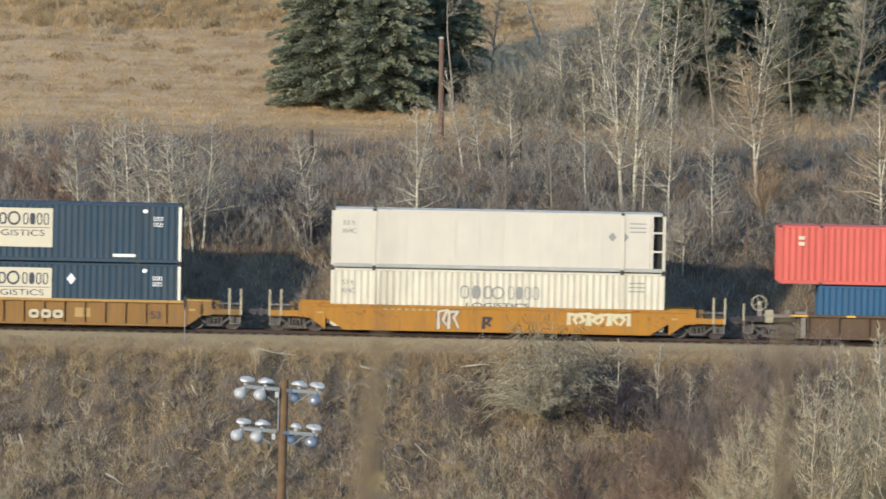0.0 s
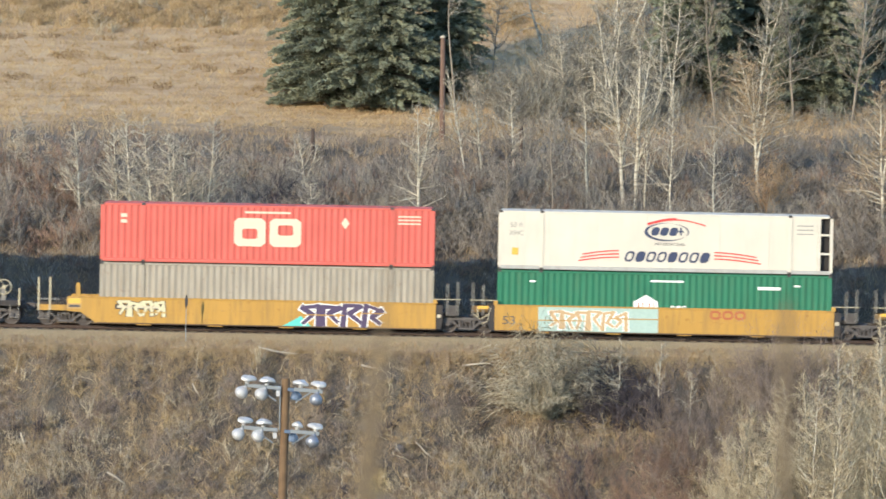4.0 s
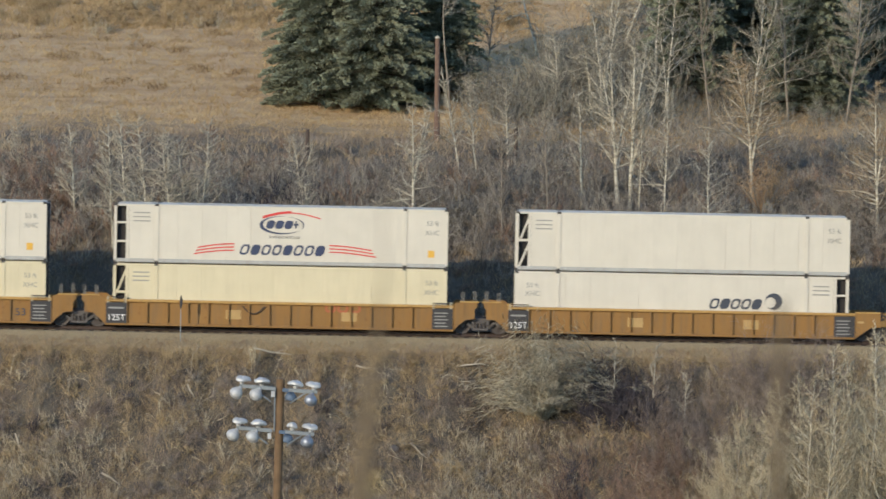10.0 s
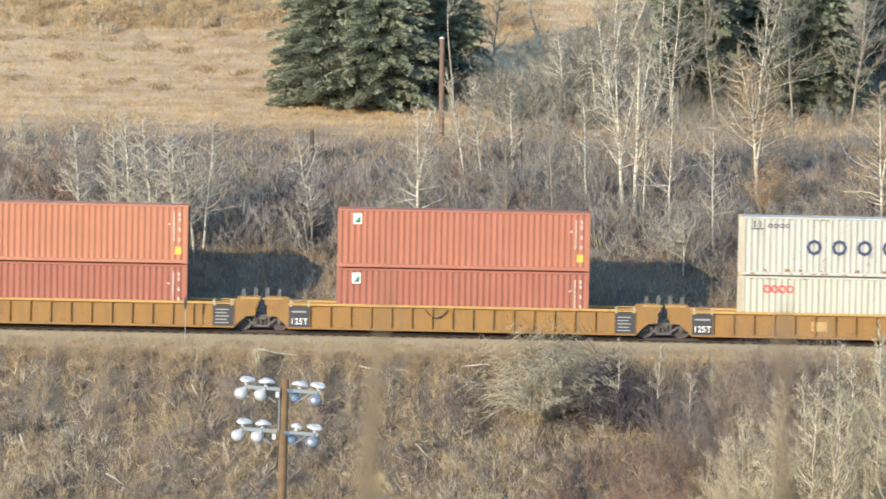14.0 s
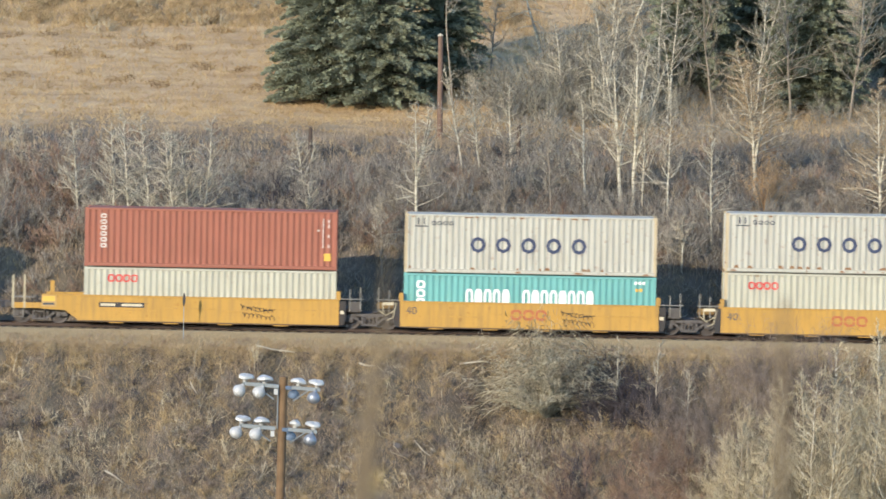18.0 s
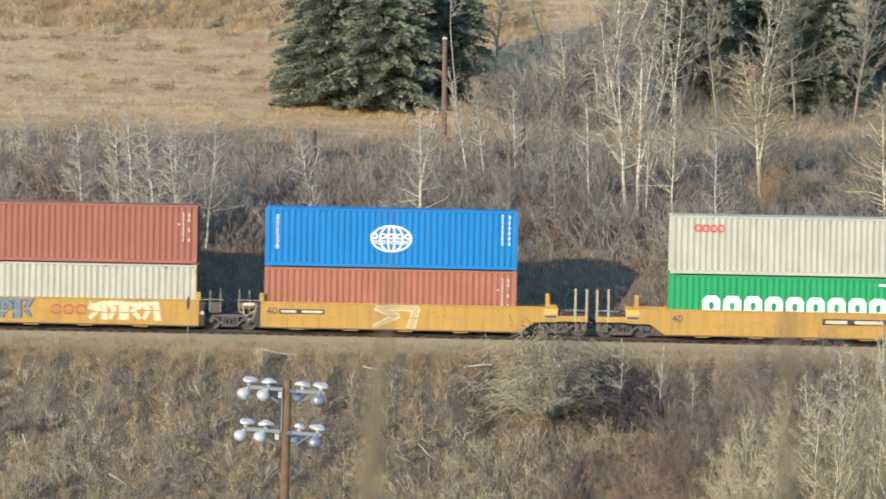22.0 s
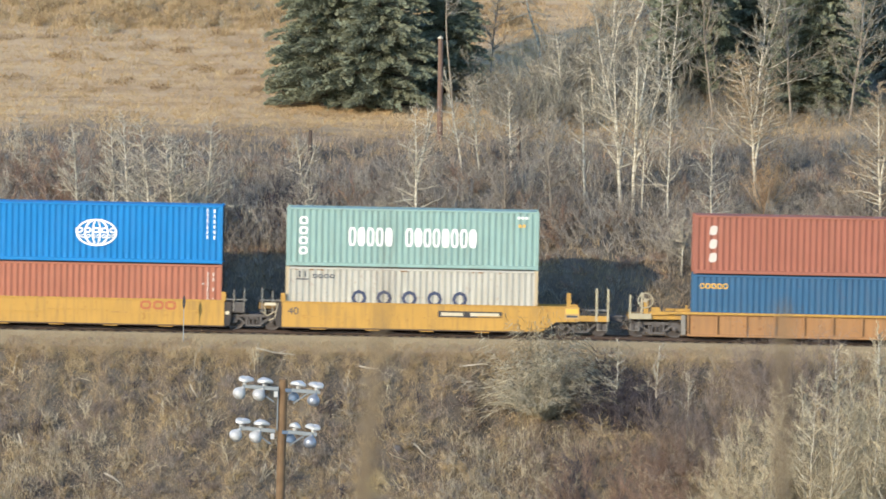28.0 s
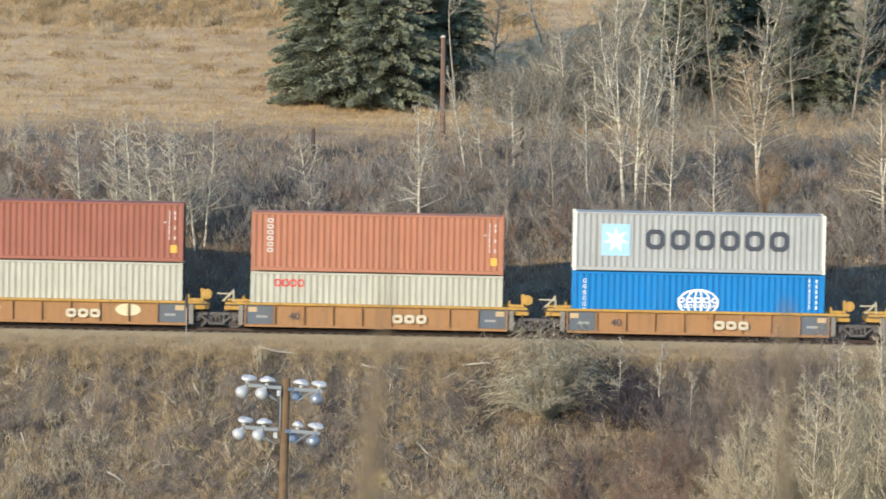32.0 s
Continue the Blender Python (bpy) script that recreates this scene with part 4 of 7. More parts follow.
def shared_end(car, s, half, reach, top):
    """Inner end of a smooth-sided unit: dark end plate, thin posts, a pale rail and brake gear above the truck."""
    y, long = -1.42, half > 7
    zr = 1.66 if long else 1.5
    for q in (y, 1.28):
        g = Geo()
        g.prism([(s * half, 0.2), (s * half, 1.36), (s * (half + 0.34), 1.36), (s * (half + 0.34), 0.6), (s * (half + 0.24), 0.2)], q, q + 0.14)
        g.part("end_plate", dark_car, car, "dark end plate")
    Geo().box(*span(s, half, reach), -1.2, 1.2, 0.86, 1.02, 0.02).part("end_platform", dark_car, car)
    Geo().box(*span(s, half - 0.14, half + 0.06), y - 0.06, y + 0.08, 1.42, 1.84 if not long else 1.62, 0.02).part("guide_post", top, car, "short yellow guide post")
    for q in (0.05, 0.55):
        g = Geo()
        hoop(g, s * (reach - q), y, 0.9, (2.5 if long else 2.06) - 0.2 * q, 0.09 if long else 0.02, 0.022)
        g.part("grab_iron", rod_mat, car)
    Geo().box(*span(s, half - 0.1, reach + 0.1), y - 0.04, y + 0.02, zr - 0.05, zr, 0.01).part("top_rail", end_rod if long else rod_mat, car)
    if s > 0:
        g = Geo().box(*span(s, reach - 0.62, reach - 0.02), y + 0.06, y + 0.1, 0.84, 1.34)
        for q in range(5):
            g.box(*span(s, reach - 0.6, reach - 0.04), y + 0.03, y + 0.07, 0.88 + q * 0.09, 0.92 + q * 0.09)
        g.part("grille_panel", truck_mat, car, "slatted grey panel")
        rect(Geo(), half + 0.06, half + 0.24, 0.74, 0.9, y - 0.004).part("end_label", cream_pale, car)
    else:
        g = Geo().lathe([(0.04, -0.34), (0.16, -0.3), (0.18, 0.0), (0.16, 0.26), (0.04, 0.3)], (0, 0, 0), "z", 12)
        g.v = [(s * (half + 0.5) + c, y + 0.16 + b, 1.2 + a) for a, b, c in g.v]
        g.part("brake_cylinder", grimy_end, car, "grimy tan brake cylinder")
        g = Geo()
        g.tube([(s * (half + 0.3), y + 0.02, 0.95), (s * (half + 0.7), y + 0.02, 0.72), (s * (half + 1.0), y + 0.02, 0.95)], 0.035, 5)
        g.tube([(s * (half + 0.2), y, 1.32), (s * (half + 0.35), y, 0.62), (s * (half + 0.62), y, 0.5)], 0.03, 5)
        g.tube([(s * (half + 0.85), y + 0.04, 1.3), (s * (half + 0.8), y + 0.04, 0.8)], 0.04, 5)
        g.part("brake_pipe", end_rod, car, "pale brake pipes")
        Geo().box(*span(s, half + 0.86, half + 1.12), y + 0.02, y + 0.2, 1.04, 1.36, 0.02).part("brake_valve", grimy_end, car)
        rect(Geo(), *span(s, half + 0.3, half + 0.84), 1.22, 1.36, y - 0.03).part("end_label", cream_pale if not long else yellow_ink, car)


def winch_end(car, s, half, reach, end, top):
    """End of a ribbed short-well unit: the top flange runs on and carries winch stands, wheel and brackets."""
    y, dark = -1.4, top is dark_brown
    gear = rod_mat if dark else top
    Geo().box(*span(s, half, reach), -1.25, 1.25, 0.9, 1.1, 0.02).part("end_platform", dark_car if dark else top, car)
    Geo().box(*span(s, half + 0.08, half + 0.3), y, y + 0.1, 0.18, 1.16, 0.02).part("end_rib", rod_mat, car)
    g = Geo()
    g.box(*span(s, half + 0.02, half + 0.1), y - 0.02, y + 0.06, 1.3, 1.62)
    g.box(*span(s, half + 0.1, half + 0.6), y + 0.02, y + 0.14, 1.3, 1.44, 0.02)
    g.part("winch_block", gear, car)
    if end == "couple":
        Geo().box(*span(s, half + 0.6, reach - 1.0), y + 0.02, y + 0.1, 1.12, 1.3, 0.02).part("deck_beam", gear, car)
        Geo().box(*span(s, reach - 1.1, reach), y, y + 0.1, 0.9, 1.18, 0.02).part("end_beam", dark_car if dark else end_rod, car)
        for q, hi in ((0.06, 2.08), (0.62, 2.2)):
            if dark and q > 0.3:
                continue
            Geo().box(*span(s, reach - q - 0.045, reach - q + 0.045), y - 0.03, y + 0.03, 0.95, hi - 0.3 * dark, 0.01).part("end_post", end_rod, car, "pale flat end post")
        c = (s * (reach - 0.8), y - 0.03, 1.82)
        g = Geo().tube([(c[0] + 0.36 * math.cos(k * math.pi / 8), c[1], c[2] + 0.36 * math.sin(k * math.pi / 8)) for k in range(17)], 0.035, 5)
        for k in range(4):
            g.tube([(c[0], c[1], c[2]), (c[0] + 0.36 * math.cos(k * 1.57 + 0.4), c[1], c[2] + 0.36 * math.sin(k * 1.57 + 0.4))], 0.022, 5)
        g.lathe([(0.1, -0.04), (0.1, 0.05)], c, "y", 10)
        g.part("brake_wheel", end_rod, car, "pale spoked brake wheel")
        Geo().box(*span(s, reach - 0.94, reach - 0.72), y + 0.02, y + 0.12, 1.1, 1.8, 0.02).part("wheel_stand", gear, car)
        Geo().box(*span(s, reach - 1.5, reach - 1.1), y + 0.02, y + 0.24, 0.86 if dark else 1.2, 1.5, 0.03).part("brake_box", end_rod if dark else gear, car)
        if dark:
            Geo().lathe([(0.05, 0), (0.2, 0.04), (0.2, 0.3), (0.05, 0.34)], (s * (half + 0.9), y + 0.2, 1.2), "z", 12).part("reservoir", rod_mat, car)
        g = Geo()
        for q in (0.08, 0.5):
            g.tube([(s * (reach - q), y, 0.95), (s * (reach - q), y, 0.34)], 0.022, 5)
        g.tube([(s * (reach - 0.08), y, 0.36), (s * (reach - 0.5), y, 0.36)], 0.022, 5)
        g.part("step_ladder", rod_mat, car)
        return
    Geo().box(*span(s, half - 1.38, half - 0.06), -1.38, -1.335, 0.26, 1.16).part("end_panel", slate_panel, car, "grey-blue end panel")
    rect(Geo(), *span(s, half - 0.58, half - 0.16), 0.84, 1.08, -1.386).part("end_label", tan_ink, car)
    rect(Geo(), *span(s, half - 1.1, half - 0.56), 0.56, 0.68, -1.386).part("end_label", grey_ink, car)
    g = Geo()
    if s > 0:
        g.box(half + 0.64, half + 0.78, y, y + 0.1, 1.28, 1.94)
        g.lathe([(0.06, -0.02), (0.25, 0.0), (0.25, 0.08), (0.06, 0.1)], (half + 0.95, y - 0.04, 1.66), "y", 16)
        g.part("hand_winch", top, car, "yellow hand winch wheel")
    else:
        g.prism([(s * (half + 0.5), 1.28), (s * (half + 0.6), 1.28), (s * (half + 0.6), 1.92), (s * (half + 0.54), 1.92)], y, y + 0.1)
        g.prism([(s * (half + 0.58), 1.9), (s * (half + 1.12), 1.34), (s * (half + 1.02), 1.3), (s * (half + 0.58), 1.76)], y, y + 0.1)
        g.box(*span(s, half + 0.6, half + 1.34), y + 0.01, y + 0.06, 1.66, 1.73)
        g.part("winch_bracket", end_rod, car, "pale triangular winch bracket")


def well_car(x, kind, half, mat, label, trucks, ends=("rod", "rod"), top=None, marks=(), seed=0):
    """One well unit, centred on x. half: half the length of its well; trucks: where its trucks stand."""
    car = new("well_car")
    tagged(car, label, "freight car", "well cars of the train")
    top = top or mat
    for nm, me, lb, *loc in sill_parts(kind, half, mat, top):
        share(nm, me, car, lb, loc[0] if loc else (0, 0, 0))
    for nm, me, lb, *loc in sill_parts(kind, half, mat, top)[:3]:
        a, b, c = loc[0] if loc else (0, 0, 0)
        share(nm, me, car, lb, (-a, b, c), math.pi)
    Geo().box(-half, half, -1.3, 1.3, 0.16, 0.26).part("well_floor", dark_car, car)
    for s, tx, end in ((-1, trucks[0], ends[0]), (1, trucks[1], ends[1])):
        reach = abs(tx) + (1.35 if end == "couple" else -0.4)
        if end == "couple":
            coupler(car, s, reach)
        if kind == "ribbed40":
            winch_end(car, s, half, reach, end, top)
        elif end == "couple":
            couple_end(car, kind, s, half, reach, mat, top)
        elif kind == "ribbed":
            joint_end(car, s, half, reach, mat, top)
        else:
            shared_end(car, s, half, reach, top)
        if end != "none":
            add_truck(car, tx)
    yw = -1.345 if kind in ("ribbed", "ribbed40") else (-1.426 if kind == "slanted" else -1.466)
    rnd = random.Random(seed)
    for k in marks:
        if k == "plates":
            for s in (-1, 1):
                rect(Geo(), s * (half - 0.52) - 0.5, s * (half - 0.52) + 0.5, 0.22, 1.22, -1.48).part("data_plate", black_ink, car, "black data plate with white lettering")
            word("125T", -half + 0.52, 0.36, 0.3, white_ink, car, -1.484, 1.0)
            g = Geo()
            for q in range(5):
                rect(g, half - 0.9, half - 0.25 - 0.1 * (q % 2), 0.34 + q * 0.16, 0.39 + q * 0.16, -1.484)
            rect(g, -half + 0.15, -half + 0.88, 0.92, 1.0, -1.484)
            pieces(g, "plate_lettering", grey_ink, car)
        elif k == "ttx_red":
            pieces(blocks(Geo(), 3, 0.2 if kind != "smooth" else -0.9, 0.62, 0.52, 0.5, 0.08, "ring", y=yw - 0.004, thick=0.2), "logo", rustred_ink, car, "three rust-red block shapes")
        elif k == "ttx_white":
            pieces(blocks(Geo(), 3, 0.5 if "ovals" in marks else 0.78, 0.42, 0.5, 0.42, 0.08, "ring", y=-1.482, thick=0.28), "logo", cream_pale, car, "three worn white block shapes")
        elif k == "ttx_mid":
            pieces(blocks(Geo(), 3, 2.2, 0.92, 0.52, 0.42, 0.08, "ring", y=yw - 0.004, thick=0.2), "logo", rustred_ink, car, "three rust-red block shapes")
        elif k == "n40":
            word("40", -half + 0.55, 0.82, 0.36, dark_ink, car, yw - 0.005, 1.1)
        elif k == "n40b":
            word("40", -half + 2.4, 0.5, 0.36, dark_ink, car, yw - 0.06, 1.1)
        elif k == "n53":
            word("53", -half + 0.7, 0.5, 0.42, dark_ink, car, yw - 0.005, 1.2)
        elif k == "n53r":
            word("53", half - 1.5, 0.5, 0.36, dark_ink, car, yw - 0.06, 1.1)
        elif k == "plate_mid":
            rect(Geo(), 1.3, 4.4, 0.82, 1.12, yw - 0.003).part("number_plate", black_ink, car, "black plate with a pale bar")
            g = Geo()
            rect(g, 1.45, 2.5, 0.89, 1.05, yw - 0.006)
            rect(g, 2.85, 4.25, 0.89, 1.05, yw - 0.006)
            pieces(g, "plate_bar", cream_pale, car)
        elif k == "plate_left":
            rect(Geo(), -half + 0.9, -half + 3.1, 0.86, 1.1, yw - 0.003).part("number_plate", black_ink, car, "black plate with pale bars")
            g = Geo()
            rect(g, -half + 1.0, -half + 1.7, 0.92, 1.04, yw - 0.006)
            rect(g, -half + 2.0, -half + 3.0, 0.92, 1.04, yw - 0.006)
            pieces(g, "plate_bar", cream_pale, car)
        elif k == "chain":
            g = Geo()
            a = -half + 6.6 if kind == "ribbed" else 0.9
            g.tube([(a + 1.1 * i / 8, yw - 0.08, 1.16 - 0.38 * math.sin(math.pi * i / 8)) for i in range(9)], 0.03, 5)
            g.part("hanging_cable", black_ink, car)
        elif k == "graf_blue":
            for q, ch in enumerate("SKRYB"):
                cx, cz, hh = -half + 2.05 + q * 1.08, 0.24 + 0.05 * (q % 2), 1.16 - 0.06 * (q % 2)
                word(ch, cx + 0.05, cz - 0.03, hh, dark_ink, car, yw - 0.003, 1.15, 0.1)
                word(ch, cx, cz, hh, skyblue_pale, car, yw - 0.007, 1.15, 0.045)
            graffiti(car, half - 3.3, half + 0.2, 0.3, 1.2, 4, pink_ink, black_ink, yw, 9)
            Geo().flat([(half - 3.9, 0.2), (half - 2.9, 0.2), (half - 3.0, 0.75), (half - 3.4, 0.7)], yw - 0.002).part("graffiti_ground", teal_ink, car)
        elif k == "graf_left":
            rect(Geo(), -half + 2.1, -half + 7.9, 0.2, 1.4, yw - 0.001).part("graffiti_ground", teal_grey, car, "pale teal graffiti ground")
            graffiti(car, -half + 2.6, -half + 6.4, 0.3, 1.2, 6, tan_ink, white_ink, yw - 0.002, 5)
        elif k == "graf_purple":
            graffiti(car, half - 6.6, half - 2.6, 0.25, 1.3, 4, purple_ink, white_ink, yw, 12)
            graffiti(car, -half + 1.0, -half + 3.3, 0.55, 1.25, 4, pale_olive, black_ink, yw, 13)
            Geo().flat([(half - 7.4, 0.2), (half - 6.0, 0.2), (half - 6.5, 0.7)], yw - 0.002).part("graffiti_ground", teal_ink, car)
        elif k == "graf_grey":
            graffiti(car, -half + 0.95, -half + 4.4, 0.45, 1.4, 5, grey_blue, black_ink, yw, 15)
            graffiti(car, 0.9, 4.3, 0.45, 1.3, 4, pale_olive, tan_ink, yw, 16)
        elif k == "graf_tan":
            graffiti(car, -0.9, 1.2, 0.3, 1.35, 1, tan_ink, pale_olive, yw, 17)
        elif k == "graf_thin":
            g = Geo()
            for row in (0, 1):
                g.tube([(1.5 + 0.1 * row + 0.062 * q + 0.07 * math.sin(1.9 * q), yw - 0.006, 0.98 - 0.34 * row - 0.008 * q + rnd.uniform(0.06, 0.17) * math.cos(1.9 * q)) for q in range(26)], 0.02, 4)
            g.tube([(1.5, yw - 0.006, 1.1), (2.3, yw - 0.006, 0.78), (3.2, yw - 0.006, 0.9)], 0.016, 4)
            g.part("graffiti_scrawl", black_ink, car, "thin black scrawl")
        elif k == "graf_b":
            graffiti(car, -2.9, -1.9, 0.3, 1.2, 2, cream_pale, purple_ink, yw, 18)
            graffiti(car, 3.4, 6.4, 0.6, 1.15, 6, pale_olive, tan_ink, yw, 19)
            graffiti(car, -0.7, -0.3, 0.35, 0.85, 1, black_ink, black_ink, yw, 20)
            g = Geo()
            for q in range(8):
                rect(g, -5.5 + q * 0.34, -5.3 + q * 0.34, 1.12, 1.26, yw - 0.004)
            pieces(g, "reporting_bar", cream_faded, car)
        elif k == "dabs":
            g = Geo()
            for a, w in ((-7.05, 0.9), (-4.5, 0.42), (-2.1, 0.4), (1.7, 0.42), (3.85, 0.5), (6.4, 1.0)):
                rect(g, a - w / 2, a + w / 2, 1.2, 1.29, -1.494)
            pieces(g, "reflector_dab", yellow_ink, car)
            g = Geo()
            for q in range(8):
                rect(g, -0.2 + q * 0.26, -0.02 + q * 0.26, 0.62, 0.8, -1.345)
            pieces(g, "reporting_bar", cream_faded, car)
        elif k == "ovals":
            for a in (-3.3, 3.5):
                Geo().flat(oval(a, 0.82, 0.62, 0.3, 16), yw - 0.004).part("painted_patch", pale_olive, car, "pale sprayed patch")
        elif k == "bars":
            g = Geo()
            for q in range(6):
                rect(g, -half + 4.2 + q * 0.3, -half + 4.42 + q * 0.3, 0.9, 1.06, yw - 0.004)
            pieces(g, "reporting_bar", cream_faded, car)
        elif k == "labels":
            for a in (-2.6, 3.0):
                rect(Geo(), a, a + 0.75, 0.5, 0.95, yw - 0.004).part("faded_label", cream_faded, car)
    TRAIN.append((car, x, 0.0, 0.0))
    return car


skyblue_pale = plain("pale_blue_spray", "a6b0ae", 0.7, 0, 0.08)
pink_ink = plain("pink_spray", "ab8a90", 0.7, 0, 0.15)
teal_ink = plain("teal_spray", "58bfae", 0.7, 0, 0.1)
teal_grey = plain("grey_teal_spray", "9fb4a6", 0.7, 0, 0.15)
purple_ink = plain("purple_spray", "4a3c55", 0.7, 0, 0.2)
pale_olive = plain("pale_spray", "c6bd96", 0.7, 0, 0.12)
grey_blue = plain("slate_spray", "66727a", 0.7, 0, 0.2)

# paints of the cars and boxes
brown_car = paint("ochre_brown_car", "8c6839", 0.65, 0.4, 0.65)
ochre_top = paint("ochre_flange", "b28c50", 0.35, 0.3, 0.65)
yellow_car = paint("yellow_car", "b28941", 0.5, 0.3, 0.55)
yellow_old = paint("rusty_yellow_car", "a9752a", 0.5, 0.6, 0.6)
orange_car = paint("orange_brown_car", "9c734a", 0.5, 0.4, 0.65)
white_box = paint("white_box", "ccc3ae", 0.05, 0.02, 0.5)
white_box_b = paint("cream_white_box", "cec19d", 0.08, 0.04, 0.55)
cream_box = paint("cream_box", "d2c9b0", 0.28, 0.12, 0.6)
grey_box = paint("warm_grey_box", "bab49d", 0.35, 0.2, 0.6)
dingy_box = paint("dingy_grey_box", "9f9683", 0.45, 0.25, 0.65)
tan_box = paint("stained_tan_box", "ab9c7c", 0.5, 0.35, 0.65)
navy_box = paint("navy_box", "324550", 0.25, 0.1, 0.5)
red_cp = paint("bright_red_box", "cc6254", 0.15, 0.05, 0.5)
green_hub = paint("green_box", "2c6f50", 0.18, 0.08, 0.5)
green_eg = paint("leaf_green_box", "239257", 0.15, 0.06, 0.5)
rust_red = paint("rust_red_box", "a0664f", 0.22, 0.1, 0.6)
brick_red = paint("brick_red_box", "965e4b", 0.22, 0.1, 0.6)
orange_red = paint("orange_red_box", "a87054", 0.22, 0.1, 0.6)
cosco_grey = paint("pale_grey_box", "b0ac9c", 0.3, 0.3, 0.55)
oocl_box = paint("off_white_box", "b1ad98", 0.25, 0.12, 0.55)
teal_box = paint("teal_box", "6ba39a", 0.2, 0.1, 0.5)
sage_box = paint("sage_green_box", "86a196", 0.25, 0.12, 0.55)
blue_box = paint("bright_blue_box", "0f74ac", 0.1, 0.05, 0.5)
seaco_blue = paint("deep_blue_box", "345b76", 0.22, 0.1, 0.55)
light_grey = paint("light_grey_box", "a3a39b", 0.2, 0.08, 0.5)
dull_grey = paint("dull_grey_box", "a2a29a", 0.25, 0.1, 0.55)
rusty_post = paint("rusty_yellow_post", "b8a684", 0.5, 0.9, 0.7)
cream_post = paint("cream_post", "e9e2cb", 0.3, 0.1, 0.6)

L53, L40, L20, HC, HS, FLOOR = 16.154, 12.192, 6.058, 2.85, 2.52, 0.27


def stack(left, L, low, high, low_h=HC, high_h=HC, floor=FLOOR):
    """Two boxes, one in the well and one on top. Each: style, paint, label, marks, post paint."""
    x = left + L / 2
    z = floor
    for (style, mat, label, marks, *post), h in ((low, low_h), (high, high_h)):
        container(x, z, L, h, style, mat, label, marks, post[0] if post else None)
        z += h + 0.03
    return x


# -- three separate cars
x = stack(-28.86, L53, ("rib", navy_box, "navy corrugated container with a cream sign panel", ("panel", "diamond_w", "navy_codes"), cream_post),
          ("rib", navy_box, "navy corrugated container with a cream sign, stacked on another", ("panel", "navy_codes"), cream_post))
well_car(x, "ribbed", 8.4, brown_car, "weathered ochre-brown ribbed well car under navy containers", (-9.72, 9.72), ("couple", "couple"), ochre_top, ("n53r", "ttx_white", "labels"))
x = stack(-5.45, L53, ("rib", cream_box, "cream corrugated container with faded lettering, in a well car", ("faded_panel", "codes53")),
          ("smooth+ladder_r", white_box, "plain white smooth-sided container stacked on a cream one", ("codes53", "diamonds")))
well_car(x, "slanted", 8.3, yellow_old, "rusty yellow well car with slanted ends and graffiti", (-9.7, 9.7), ("couple", "couple"), None, ("graf_b",))
xc = 16.15 + L53 / 2
container(xc - 3.05, 0.25, L20, 2.46, "rib", seaco_blue, "short blue corrugated container in a dark well car", ("plain_codes",))
container(xc + 3.05, 0.25, L20, 2.46, "rib", light_grey, "short white corrugated container in a dark well car", ())
container(xc, 2.75, L53, HC, "rib", red_cp, "bright red corrugated container with cream block shapes, over short boxes", ("cp_white",))
well_car(xc, "ribbed40", 6.6, dark_brown, "dark brown ribbed well car with a yellow-marked top flange", (-8.4, 8.4), ("couple", "couple"), dark_brown, ("dabs",))
# -- three yellow units joined
x = stack(37.78, L53, ("rib", dingy_box, "dingy grey-cream corrugated container in a yellow well car", ()),
          ("rib", red_cp, "bright red corrugated container with cream block shapes, stacked high", ("cp_white",)))
well_car(x, "smooth", 8.2, yellow_car, "yellow well car with a black number plate and dark graffiti", (-9.7, 9.7), ("couple", "shared"), None, ("plate_left", "graf_purple"))
x = stack(57.03, L53, ("rib", green_hub, "green corrugated container with a white house emblem, in a well car", ("house",)),
          ("smooth+ladder_r", white_box, "white smooth-sided container with an oval emblem and red stripes", ("road", "codes53", "label_l")))
well_car(x, "smooth", 8.2, yellow_car, "yellow well car with a grey-teal graffiti panel", (-9.72, 9.72), ("none", "shared"), None, ("n53", "graf_left", "ttx_mid"))
x = stack(76.50, L53, ("rib", tan_box, "stained tan corrugated container in a graffiti-covered well car", ("codes53", "rust_runs")),
          ("rib", grey_box, "warm grey corrugated container with a cream sign panel", ("panel", "codes53", "label_r", "rust_runs")))
well_car(x, "smooth", 8.2, yellow_car, "yellow well car with large pale blue graffiti", (-9.72, 9.72), ("none", "couple"), None, ("n53", "graf_blue", "plate_mid"))
# -- three ochre units joined
x = stack(99.95, L53, ("smooth+brace_l", white_box_b, "cream smooth-sided container with an open end frame, in a well", ("codes53r",)),
          ("smooth+ladder_l", white_box, "white smooth-sided container with two orange-red block shapes", ("cp_red", "codes53r", "label_r", "flap")))
well_car(x, "ribbed", 8.4, brown_car, "ochre-brown ribbed well car under white containers", (-9.72, 9.71), ("couple", "shared"), ochre_top, ("bars", "n53r", "plates", "labels"))
x = stack(119.36, L53, ("smooth+brace_l", white_box_b, "cream smooth-sided container with an open end frame, in a well", ("codes53r",)),
          ("smooth+ladder_l", white_box, "white smooth-sided container with an oval emblem and red stripes", ("road", "codes53r", "label_r")))
well_car(x, "ribbed", 8.4, brown_car, "ochre-brown ribbed well car with a hanging cable", (-9.71, 9.71), ("none", "shared"), ochre_top, ("plates", "chain", "ttx_mid", "labels"))
x = stack(138.79, L53, ("smooth+ladder_r", white_box, "white smooth-sided container with a dark slanted logo, in a well", ("bison", "codes53")),
          ("smooth+brace_l", white_box, "plain white smooth-sided container with an open end frame", ("codes53r",)))
well_car(x, "ribbed", 8.4, brown_car, "ochre-brown ribbed well car under plain white containers", (-9.71, 9.72), ("none", "couple"), ochre_top, ("plates", "labels"))
